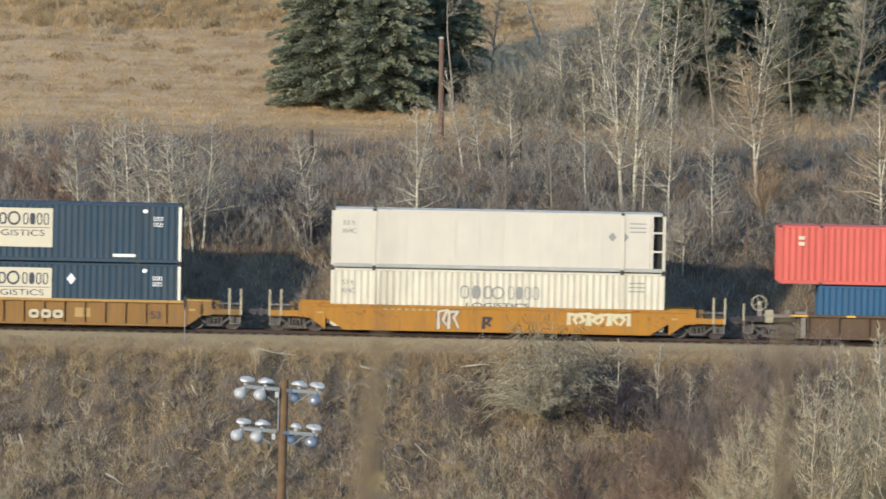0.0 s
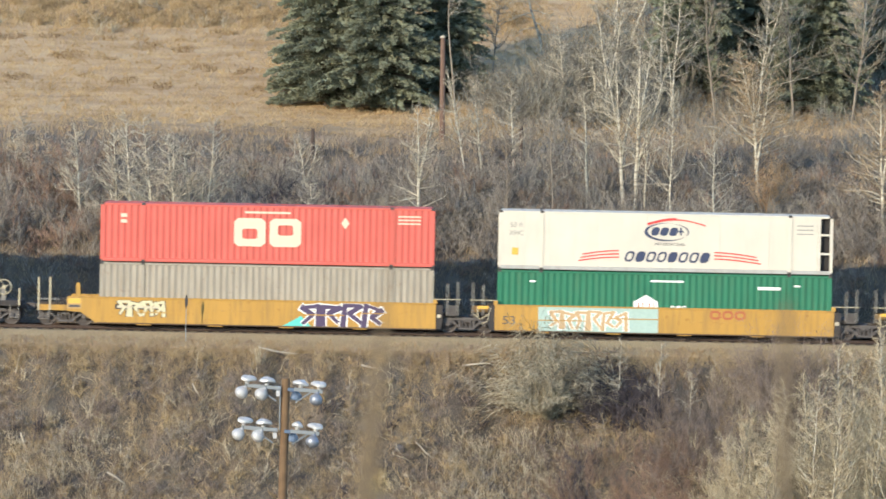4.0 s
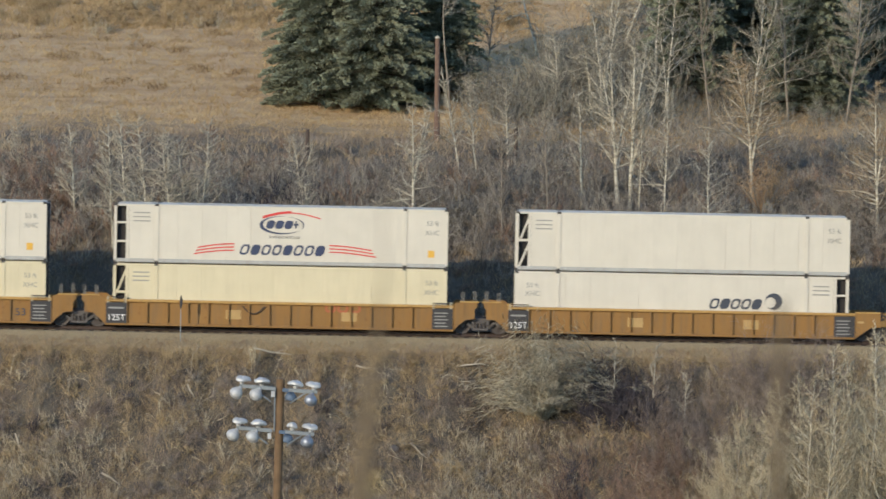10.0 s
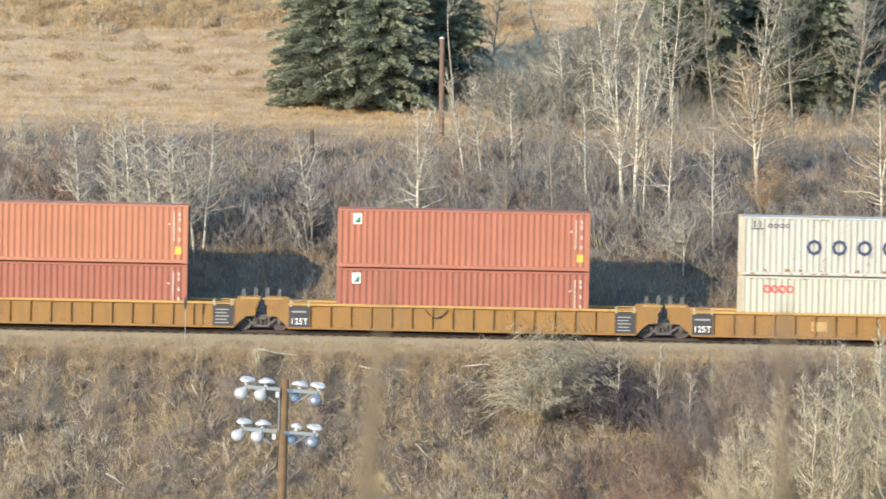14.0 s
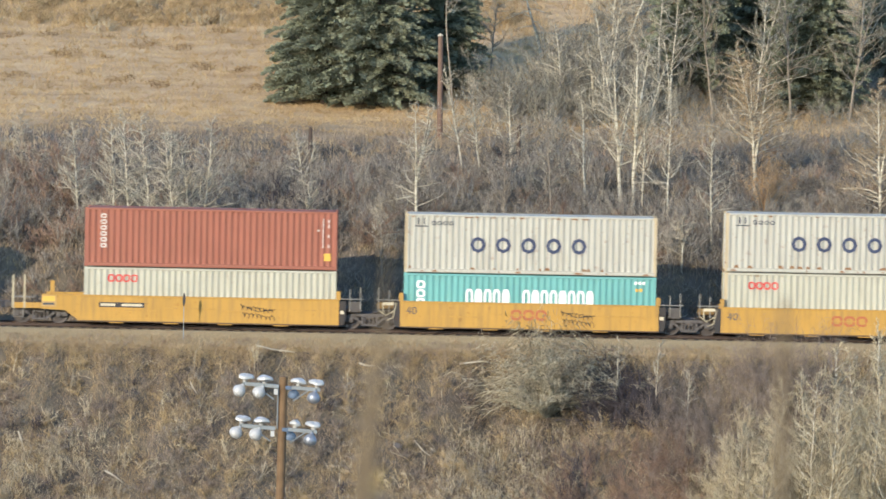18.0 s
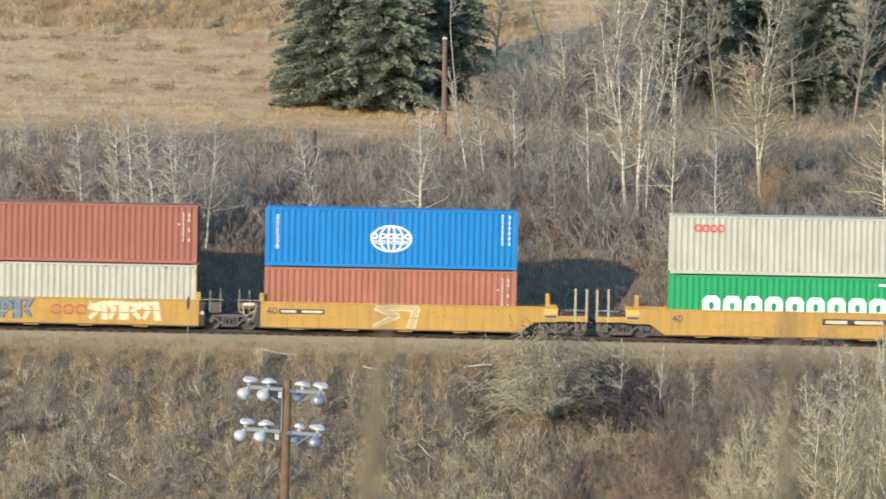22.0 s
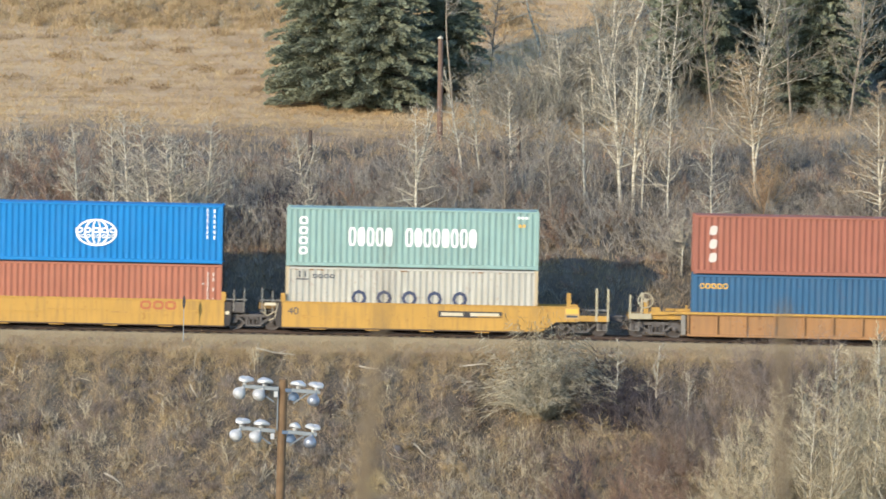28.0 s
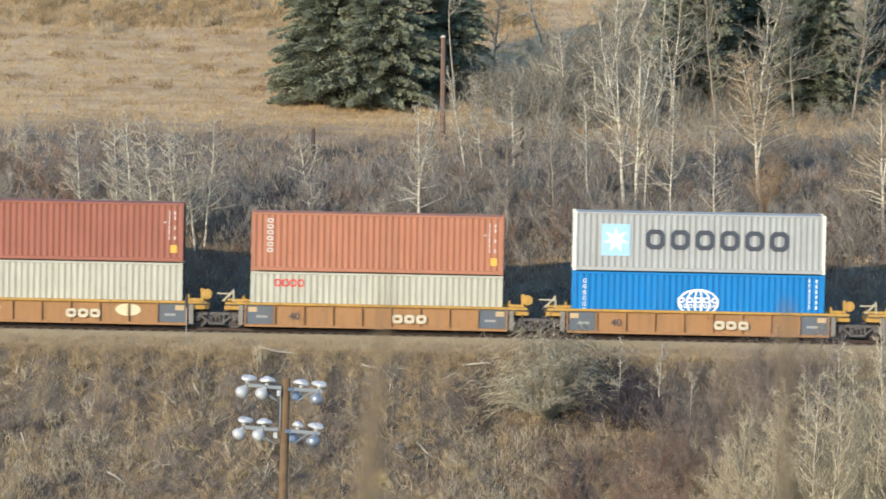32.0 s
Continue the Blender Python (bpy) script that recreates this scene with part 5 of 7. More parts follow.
# -- three ochre units with shorter boxes
x = stack(164.09, L40, ("rib", brick_red, "brick-red corrugated container in an ochre well car", ("tex",)),
          ("rib", orange_red, "orange-red corrugated container with a white column of blocks", ("column",)))
well_car(x, "ribbed", 8.4, brown_car, "ochre-brown ribbed well car longer than its red containers", (-9.73, 9.72), ("couple", "shared"), ochre_top, ("plates",))
x = stack(183.52, L40, ("rib", brick_red, "brick-red corrugated container with a small white emblem", ("emblem",)),
          ("rib", rust_red, "rust-red corrugated container with a small white emblem, stacked on another", ("emblem",)))
well_car(x, "ribbed", 8.4, brown_car, "ochre-brown ribbed well car with a hanging cable, under red containers", (-9.72, 9.74), ("none", "shared"), ochre_top, ("plates", "chain"))
x = stack(203.01, L40, ("rib", oocl_box, "off-white corrugated container with small red block shapes", ("oocl",), rusty_post),
          ("rib", cosco_grey, "pale grey corrugated container with five navy rings and rust streaks", ("five_rings",), rusty_post))
well_car(x, "ribbed", 8.4, brown_car, "ochre-brown ribbed well car under pale containers", (-9.74, 9.72), ("none", "couple"), ochre_top, ("plates", "labels"))
# -- five yellow units joined
H5 = 7.74
x = stack(224.88, L40, ("rib", oocl_box, "off-white corrugated container with small red block shapes, in a yellow well", ("oocl",)),
          ("rib", brick_red, "brick-red corrugated container with a white column of blocks", ("column",)), HS)
well_car(x, "smooth", 6.25, yellow_car, "yellow smooth-sided well car with a black number plate", (-8.2, H5), ("couple", "shared"), None, ("plate_left", "graf_thin"))
x = stack(240.34, L40, ("rib", teal_box, "teal corrugated container with white block lettering, in a well", ("china",)),
          ("rib", cosco_grey, "pale grey corrugated container with five navy rings", ("five_rings",), rusty_post), HS)
well_car(x, "smooth", 6.25, yellow_car, "yellow smooth-sided well car with red blocks and a black scrawl", (-H5, H5), ("none", "shared"), None, ("n40", "ttx_red", "graf_thin"))
x = stack(255.85, L40, ("rib", oocl_box, "off-white corrugated container with small red block shapes, in a yellow well", ("oocl",), rusty_post),
          ("rib", cosco_grey, "pale grey corrugated container with five navy rings and a yellow label", ("five_rings", "label_r"), rusty_post))
well_car(x, "smooth", 6.25, yellow_car, "yellow smooth-sided well car with three red blocks", (-H5, H5), ("none", "shared"), None, ("n40", "ttx_red"))
x = stack(271.31, L40, ("rib", oocl_box, "off-white corrugated container with small red block shapes, in a yellow well", ("oocl",), rusty_post),
          ("rib", brick_red, "brick-red corrugated container with white code bars", ("plain_codes",)))
well_car(x, "smooth", 6.25, yellow_car, "yellow smooth-sided well car with grey and white graffiti", (-H5, H5), ("none", "shared"), None, ("n40", "graf_grey", "ttx_red"))
x = stack(286.79, L40, ("rib", rust_red, "rust-red corrugated container in a yellow well", ("plain_codes",)),
          ("rib", blue_box, "bright blue corrugated container with a white globe emblem", ("globe",)))
well_car(x, "smooth", 6.25, yellow_car, "yellow smooth-sided well car with a pale sprayed patch", (-H5, 8.2), ("none", "couple"), None, ("n40", "plate_left", "graf_tan"))
# -- five more yellow units
H5 = 7.66
x = stack(306.39, L40, ("rib", green_eg, "leaf-green corrugated container with big white blocks, in a well", ("evergreen",)),
          ("rib", oocl_box, "off-white corrugated container with small red block shapes, on a green one", ("oocl",)))
well_car(x, "smooth", 6.25, yellow_car, "yellow smooth-sided well car under a green container", (-8.3, H5), ("couple", "shared"), None, ("n40", "plate_mid"))
x = stack(321.70, L40, ("rib", cosco_grey, "pale grey corrugated container with five navy rings, in a well", ("five_rings",), rusty_post),
          ("rib", cosco_grey, "pale grey rust-streaked corrugated container with five navy rings", ("five_rings", "label_r"), rusty_post))
well_car(x, "smooth", 6.25, yellow_car, "yellow smooth-sided well car under two grey containers", (-H5, H5), ("none", "shared"), None, ("n40", "ttx_mid"))
x = stack(337.04, L40, ("rib", cosco_grey, "pale grey corrugated container with five navy rings, in a well", ("five_rings",), rusty_post),
          ("rib", rust_red, "rust-red corrugated container with small white blocks and a yellow wedge", ("beacon",)), HS)
well_car(x, "smooth", 6.25, yellow_car, "yellow smooth-sided well car under a red and a grey container", (-H5, H5), ("none", "shared"), None, ("n40", "ttx_mid"))
x = stack(352.38, L40, ("rib", rust_red, "rust-red corrugated container in a yellow well", ("plain_codes",)),
          ("rib", blue_box, "bright blue corrugated container with a white globe emblem", ("globe",)))
well_car(x, "smooth", 6.25, yellow_car, "yellow smooth-sided well car under a blue container", (-H5, H5), ("none", "shared"), None, ("n40", "ttx_mid"))
x = stack(367.67, L40, ("rib", cosco_grey, "pale grey corrugated container with five navy rings and rusty posts", ("five_rings",), rusty_post),
          ("rib", sage_box, "sage-green corrugated container with white block lettering", ("china",)))
well_car(x, "smooth", 6.25, yellow_car, "yellow well car with a black plate, under a sage container", (-H5, 8.2), ("none", "couple"), None, ("n40", "plate_mid"))
# -- ribbed orange-brown units with yellow top flanges
H5 = 7.75
x = stack(387.37, L40, ("rib", seaco_blue, "deep blue corrugated container with small yellow blocks", ("seaco",)),
          ("rib", brick_red, "brick-red corrugated container with three white slanted blocks", ("triple",)))
well_car(x, "ribbed40", 6.35, orange_car, "orange-brown ribbed well car with a yellow top flange", (-7.84, H5), ("couple", "shared"), yellow_car, ())
x = stack(402.85, L40, ("rib", oocl_box, "off-white corrugated container with small red block shapes", ("oocl",)),
          ("rib", brick_red, "brick-red corrugated container with three white slanted blocks", ("triple",)))
well_car(x, "ribbed40", 6.35, orange_car, "orange-brown ribbed well car with white blocks and pale patches", (-H5, H5), ("none", "shared"), yellow_car, ("ttx_white", "ovals"))
x = stack(418.34, L40, ("rib", oocl_box, "off-white corrugated container with small red block shapes", ("oocl",)),
          ("rib", orange_red, "orange-red corrugated container with a white column of blocks", ("column",)), HS)
well_car(x, "ribbed40", 6.35, orange_car, "orange-brown ribbed well car with white blocks", (-H5, H5), ("none", "shared"), yellow_car, ("n40b", "ttx_white"))
x = stack(433.90, L40, ("rib", blue_box, "bright blue corrugated container with a white globe emblem, in the well", ("globe",)),
          ("rib", dull_grey, "pale grey corrugated container with a star emblem and dark blocks", ("maersk",), cream_post))
well_car(x, "ribbed40", 6.35, orange_car, "orange-brown ribbed well car under a blue container", (-H5, H5), ("none", "shared"), yellow_car, ("n40b", "ttx_white"))
well_car(x + 15.5, "ribbed40", 6.35, orange_car, "orange-brown ribbed well car with yellow end platform", (-H5, H5), ("none", "shared"), yellow_car, ())


# ---------------------------------------------------------------- plants
def twig_mat(name, stops, noise_scale=0.35, dark=0.55, rough=0.9, tints=()):
    """Bark or straw: each twig has its own tone, with patches over metres. tints: hues that change over a stand."""
    m, n, l, b = node_mat(name)
    geo = n.new("ShaderNodeNewGeometry")
    tc = n.new("ShaderNodeTexCoord")
    tone = ramp(n, l, geo.outputs["Random Per Island"], [(i / (len(stops) - 1), rgb(h)) for i, h in enumerate(stops)])
    patch = ramp(n, l, noise_node(n, l, tc.outputs["Object"], noise_scale, 3), [(0.38, (dark, dark * 0.96, dark * 0.96, 1)), (0.62, (1, 1, 1, 1))])
    if tints:
        hue = ramp(n, l, noise_node(n, l, tc.outputs["Object"], noise_scale * 1.7, 5), [(0.36 + 0.3 * i / (len(tints) - 1), rgb(h)) for i, h in enumerate(tints)])
        tone = mixc(n, l, 0.6, tone, hue)
    l.new(mixc(n, l, 1.0, tone, patch, "MULTIPLY"), b.inputs["Base Color"])
    b.inputs["Roughness"].default_value, b.inputs["Specular IOR Level"].default_value = rough, 0.15
    return m


grey_twig = twig_mat("grey_brown_twigs", ["6c655c", "958c7e", "5c574f", "b2a896", "787064"])
rust_twig = twig_mat("rust_brown_twigs", ["896d5d", "a8886c", "7c675f", "b89b79", "947868"])
tan_twig = twig_mat("tan_twigs", ["ae9f83", "c4b593", "988b73", "d4c5a1", "b6a788"], dark=0.78)
birch_twig = twig_mat("birch_twigs", ["a09680", "beb49a", "8e8472", "d0c6aa", "a89e86"], dark=0.8)
straw = twig_mat("straw_blades", ["b2976c", "c8ac7e", "9d8259", "d2b888", "b8996c"], 0.5, 0.72)
aspen_twig = twig_mat("aspen_twigs", ["a99a7c", "c4b592", "968868", "d2c4a0", "b3a484"], 0.5, 0.85)
pale_willow = twig_mat("grey_willow_twigs", ["9c937a", "b8ae92", "857d69", "ccc3a6"], 0.8, 0.75)
# dark twig colour, for dark brush and for brush that imitates shade on the slope
dark_and_shade_twig = twig_mat("dark_and_shade_twigs", ["4e4848", "605856", "433f42", "6e6662"], 0.8, 0.7)
grey_olive = twig_mat("olive_grey_twigs", ["8a8270", "a49c86", "787264", "b4ac94"], 0.5, 0.7)
tawny_twig = twig_mat("tawny_brush_twigs", ["b0946a", "c4a87a", "9a8260", "d2b886"], 0.9, 0.62)
slope_grass = twig_mat("slope_grass_blades", ["998469", "beaa86", "8b7761", "cab892", "978369"], 0.3, 0.85, tints=("877870", "9a8468", "b29a70", "927e6c", "80776f"))
slope_straw = twig_mat("slope_straw_stalks", ["aa946e", "c6b188", "957f5f", "d8c69c"], 0.4, 0.78, tints=("a08c6e", "b8a074", "948068"))
mauve_twig = twig_mat("mauve_grey_twigs", ["83766a", "9a8a78", "716660", "a89882", "897b6d"], 0.4, 0.8)
hazy_twig = twig_mat("soft_grey_twigs", ["8f8576", "a99d88", "7a7368", "bcb098", "998e7c"], 0.4, 0.72)
weed = twig_mat("brown_weed_blades", ["8c7250", "7e6648", "967c58", "74603f"], 0.5, 0.8)
needle = twig_mat("spruce_needles", ["757963", "868a70", "666a57", "969a7e", "7c806a"], 1.2, 0.8, 1.0)
gold_twig = twig_mat("bright_golden_twigs", ["b59268", "c8a578", "a0805c", "d4b286"], 0.6, 0.85)
willow = twig_mat("golden_willow_twigs", ["a08a68", "b69e78", "8e7a62", "c4ac86"], 0.6, 0.8)


def birch_mat():
    m, n, l, b = node_mat("birch_bark")
    co = n.new("ShaderNodeTexCoord").outputs["Object"]
    tone = ramp(n, l, noise_node(n, l, co, 2.0, 5, (1, 1, 4)), [(0.35, rgb("6f675b")), (0.48, rgb("aca28a")), (0.7, rgb("cbc2aa"))])
    l.new(tone, b.inputs["Base Color"])
    b.inputs["Roughness"].default_value = 0.8
    return m


birch_bark = birch_mat()
grey_bark = plain("grey_bark", "857967", 0.9, 0, 0.35, 5)
spruce_bark = plain("spruce_bark", "4c3f35", 0.95, 0, 0.3, 6)
pole_wood = plain("weathered_pole_wood", "6c5438", 0.85, 0, 0.35, 3)
old_wood = plain("old_grey_brown_wood", "6b5444", 0.9, 0, 0.3, 4)
pale_wood = plain("bleached_dead_wood", "b8ab92", 0.85, 0, 0.2, 6)


def frames_of(d):
    d = d / np.maximum(np.linalg.norm(d, axis=1, keepdims=True), 1e-6)
    ref = np.where(np.abs(d[:, 2:3]) > 0.9, np.array([[1.0, 0, 0]]), np.array([[0, 0, 1.0]]))
    a = np.cross(d, ref)
    a /= np.maximum(np.linalg.norm(a, axis=1, keepdims=True), 1e-6)
    return a, np.cross(d, a)


def sticks(seg):
    """Three-sided sticks from rows of x0 y0 z0 x1 y1 z1 r0 r1; the thin ones run out to a point."""
    seg = np.asarray(seg, float)
    a, b = frames_of(seg[:, 3:6] - seg[:, :3])
    fine = seg[:, 7] < 0.0105
    vs, ts, k = [], [], 0
    for pick, pointed in ((fine, True), (~fine, False)):
        m = int(pick.sum())
        if not m:
            continue
        p, q, r0, r1, u, w = seg[pick, :3], seg[pick, 3:6], seg[pick, 6:7], seg[pick, 7:8], a[pick], b[pick]
        turn = [(math.cos(2 * math.pi * c / 3), math.sin(2 * math.pi * c / 3)) for c in range(3)]
        rows = [p + (u * c + w * d) * r0 * (1.15 if pointed else 1.0) for c, d in turn]
        rows += [q] if pointed else [q + (u * c + w * d) * r1 for c, d in turn]
        n = len(rows)
        i = k + np.arange(m)[:, None] * n
        vs.append(np.stack(rows, 1).reshape(-1, 3))
        for c in range(3):
            e = (c + 1) % 3
            ts += [i + np.array([[c, e, 3]])] if pointed else [i + np.array([[c, e, e + 3]]), i + np.array([[c, e + 3, c + 3]])]
        k += m * n
    return np.concatenate(vs), np.concatenate(ts)


def grow(rnd, base, height, lean, limbs, spread, up, twigs, r0, start=0.25, wander=0.05, droop=0.0, trunk_n=9, fine=1.0, fat=1.25):
    """Trunk line with radii, and sticks of the limbs and twigs."""
    line, rad = [], []
    ox = oy = 0.0
    for i in range(trunk_n + 1):
        t = i / trunk_n
        ox += rnd.uniform(-1, 1) * wander * height / trunk_n
        oy += rnd.uniform(-1, 1) * wander * height / trunk_n
        line.append(Vector((base[0] + lean[0] * t + ox, base[1] + lean[1] * t + oy, base[2] - 0.2 * (i == 0) + height * t)))
        rad.append(r0 * (1 - t) ** 0.8 + 0.008)
    seg, limb = [], []
    for k in range(limbs):
        t = start + (1 - start) * (k + rnd.random()) / limbs
        f = t * trunk_n
        i = min(int(f), trunk_n - 1)
        p = line[i].lerp(line[i + 1], f - i)
        az, el = rnd.uniform(0, 2 * math.pi), radians(up + rnd.uniform(-18, 18))
        d = Vector((math.cos(az) * math.cos(el), math.sin(az) * math.cos(el), math.sin(el)))
        ln = spread * height * (1.05 - t) * rnd.uniform(0.6, 1.25) + 0.25
        r = max(0.42 * rad[i], 0.015)
        n = 4
        for j in range(n):
            d = (d + Vector((rnd.uniform(-1, 1), rnd.uniform(-1, 1), rnd.uniform(-0.8, 0.9) - droop)) * 0.3).normalized()
            q = p + d * (ln / n)
            limb.append((*p, *q, r * (1 - j / n) + 0.011, r * (1 - (j + 1) / n) + 0.009))
            for _ in range(twigs):
                s = p.lerp(q, rnd.random())
                e = (d + Vector((rnd.uniform(-1, 1), rnd.uniform(-1, 1), rnd.uniform(-0.5, 1)))).normalized()
                tl = ln * rnd.uniform(0.12, 0.34) * fine + 0.1
                m = s + e * tl * 0.6
                e2 = (e + Vector((rnd.uniform(-1, 1), rnd.uniform(-1, 1), rnd.uniform(-0.6, 1))) * 0.5).normalized()
                seg.append((*s, *m, 0.0105 * fat, 0.008 * fat))
                seg.append((*m, *(m + e2 * tl * 0.55), 0.008 * fat, 0.004 * fat))
                e3 = (e + Vector((rnd.uniform(-1, 1), rnd.uniform(-1, 1), rnd.uniform(-0.6, 1))) * 0.9).normalized()
                seg.append((*m, *(m + e3 * tl * 0.45), 0.0075 * fat, 0.004 * fat))
            p = q
    return line, rad, seg, limb


def bare_tree(x, y, height, lean=0.0, limbs=22, spread=0.3, up=38, twigs=4, r0=0.06, label="", seed=1, bark=None, twig=None, forks=0, **kw):
    z = float(hills(x, y))
    rnd = random.Random(seed)
    tree = new("bare_tree")
    tree.location = (x, y, z)
    tagged(tree, label or "leafless pale birch with fine twigs on the slope", "tree", "bare trees")
    line, rad, seg, limb = grow(rnd, (0, 0, 0), height, (lean, rnd.uniform(-0.3, 0.3)), limbs, spread, up, twigs, r0, **kw)
    Geo().tube(line, rad, 7).part("trunk", bark or birch_bark, tree)
    for k in range(forks):
        i = rnd.randint(2, 5)
        h = height * rnd.uniform(0.45, 0.7)
        l2, r2, s2, b2 = grow(rnd, line[i] + Vector((0, 0, 0.15)), h, (rnd.choice((-1, 1)) * h * rnd.uniform(0.12, 0.3), rnd.uniform(-0.4, 0.4)), limbs // 2, spread, up, twigs, rad[i] * 0.75, **kw)
        Geo().tube(l2, r2, 6).part("limb", bark or birch_bark, tree)
        seg += s2
        limb += b2
    v, t = sticks(limb)
    bough = new("branchwork", fast_mesh("branchwork", v, t, bark or birch_bark))
    tagged(bough, kind="stuff").parent = tree
    v, t = sticks(seg)
    crown = new("crown", fast_mesh("crown", v, t, twig or birch_twig))
    tagged(crown, kind="stuff").parent = tree
    return tree


def shrub_shape(rnd, stems, height, spread, twigs, fine=0.35, arch=0.0, crook=0.36, thick=1.4):
    """Sticks of one shrub about the origin."""
    seg = []
    for _ in range(stems):
        az, out = rnd.uniform(0, 2 * math.pi), rnd.uniform(0.1, 1.0) * spread
        d = Vector((math.cos(az) * out, math.sin(az) * out, 1)).normalized()
        p = Vector((rnd.uniform(-0.15, 0.15), rnd.uniform(-0.15, 0.15), -0.1))
        ln = height * rnd.uniform(0.6, 1.1)
        for j in range(4):
            d = (d + Vector((rnd.uniform(-1, 1), rnd.uniform(-1, 1), rnd.uniform(-0.8, 0.5) - arch * j)) * crook).normalized()
            q = p + d * (ln / 4)
            seg.append((*p, *q, (0.013 - 0.0022 * j) * thick, (0.011 - 0.0022 * j) * thick))
            for _ in range(twigs if j else twigs // 2):
                s = p.lerp(q, rnd.random())
                e = (d + Vector((rnd.uniform(-1, 1), rnd.uniform(-1, 1), rnd.uniform(-0.6, 1))) * 0.9).normalized()
                m = s + e * ln * fine * rnd.uniform(0.4, 1)
                seg.append((*s, *m, 0.0075 * thick, 0.004 * thick))
                e2 = (e + Vector((rnd.uniform(-1, 1), rnd.uniform(-1, 1), rnd.uniform(-0.6, 1))) * 0.8).normalized()
                w = s.lerp(m, 0.55)
                seg.append((*w, *(w + e2 * ln * fine * 0.5), 0.006 * thick, 0.003 * thick))
            p = q
    return np.array(seg)


def thicket(name, label, mat, shapes, spots, seed=3, fat=1.0):
    """Many shrubs as one object: spots are rows of x, y, scale."""
    rg = np.random.default_rng(seed)
    parts = []
    for x, y, s in spots:
        a = rg.uniform(0, 2 * math.pi)
        sh = shapes[rg.integers(len(shapes))].copy()
        c, d = math.cos(a), math.sin(a)
        for k in (0, 3):
            px, py = sh[:, k].copy(), sh[:, k + 1].copy()
            sh[:, k], sh[:, k + 1] = (px * c - py * d) * s + x, (px * d + py * c) * s + y
            sh[:, k + 2] = sh[:, k + 2] * s * rg.uniform(0.85, 1.15) + float(hills(x, y))
        sh[:, 6:] *= fat * min(1.3, max(0.8, s))
        parts.append(sh)
    v, t = sticks(np.concatenate(parts))
    ob = new(name, fast_mesh(name, v, t, mat))
    return tagged(ob, label, "brush", kind="stuff")


def blades(name, label, mat, x, y, h, w, seed, tilt=0.45):
    """Grass blades, one triangle each, at numpy places x, y."""
    rg = np.random.default_rng(seed)
    n = len(x)
    z = np.where((y > -4.3) & (y < 0), np.maximum(hills(x, y), np.interp(-y, [1.9, 3.4, 4.6], [-0.185, -0.93, -1.6])), hills(x, y)) - 0.03
    a = rg.uniform(0, 2 * math.pi, n)
    hh = h * rg.uniform(0.5, 1.2, n)
    ww = w * rg.uniform(0.6, 1.3, n)
    lx, ly = rg.normal(0, tilt, n) * hh, rg.normal(0, tilt, n) * hh
    v = np.empty((n, 3, 3))
    v[:, 0] = np.stack([x - np.cos(a) * ww, y - np.sin(a) * ww, z], 1)
    v[:, 1] = np.stack([x + np.cos(a) * ww, y + np.sin(a) * ww, z], 1)
    v[:, 2] = np.stack([x + lx, y + ly, z + hh], 1)
    ob = new(name, fast_mesh(name, v.reshape(-1, 3), np.arange(3 * n).reshape(-1, 3), mat))
    return tagged(ob, label, "grass", kind="stuff")


def clumped(rg, n, per, x0, x1, y0, y1, sig):
    cx, cy = rg.uniform(x0, x1, n), rg.uniform(y0, y1, n)
    return np.repeat(cx, per) + rg.normal(0, sig, n * per), np.repeat(cy, per) + rg.normal(0, sig, n * per)


def patchy(x, y, k=0.35, ph=0.0):
    return 0.5 + 0.25 * np.sin(k * x + 1.7 * k * y + ph) + 0.25 * np.sin(2.3 * k * x - 0.9 * k * y + 2.1 * ph + 1)


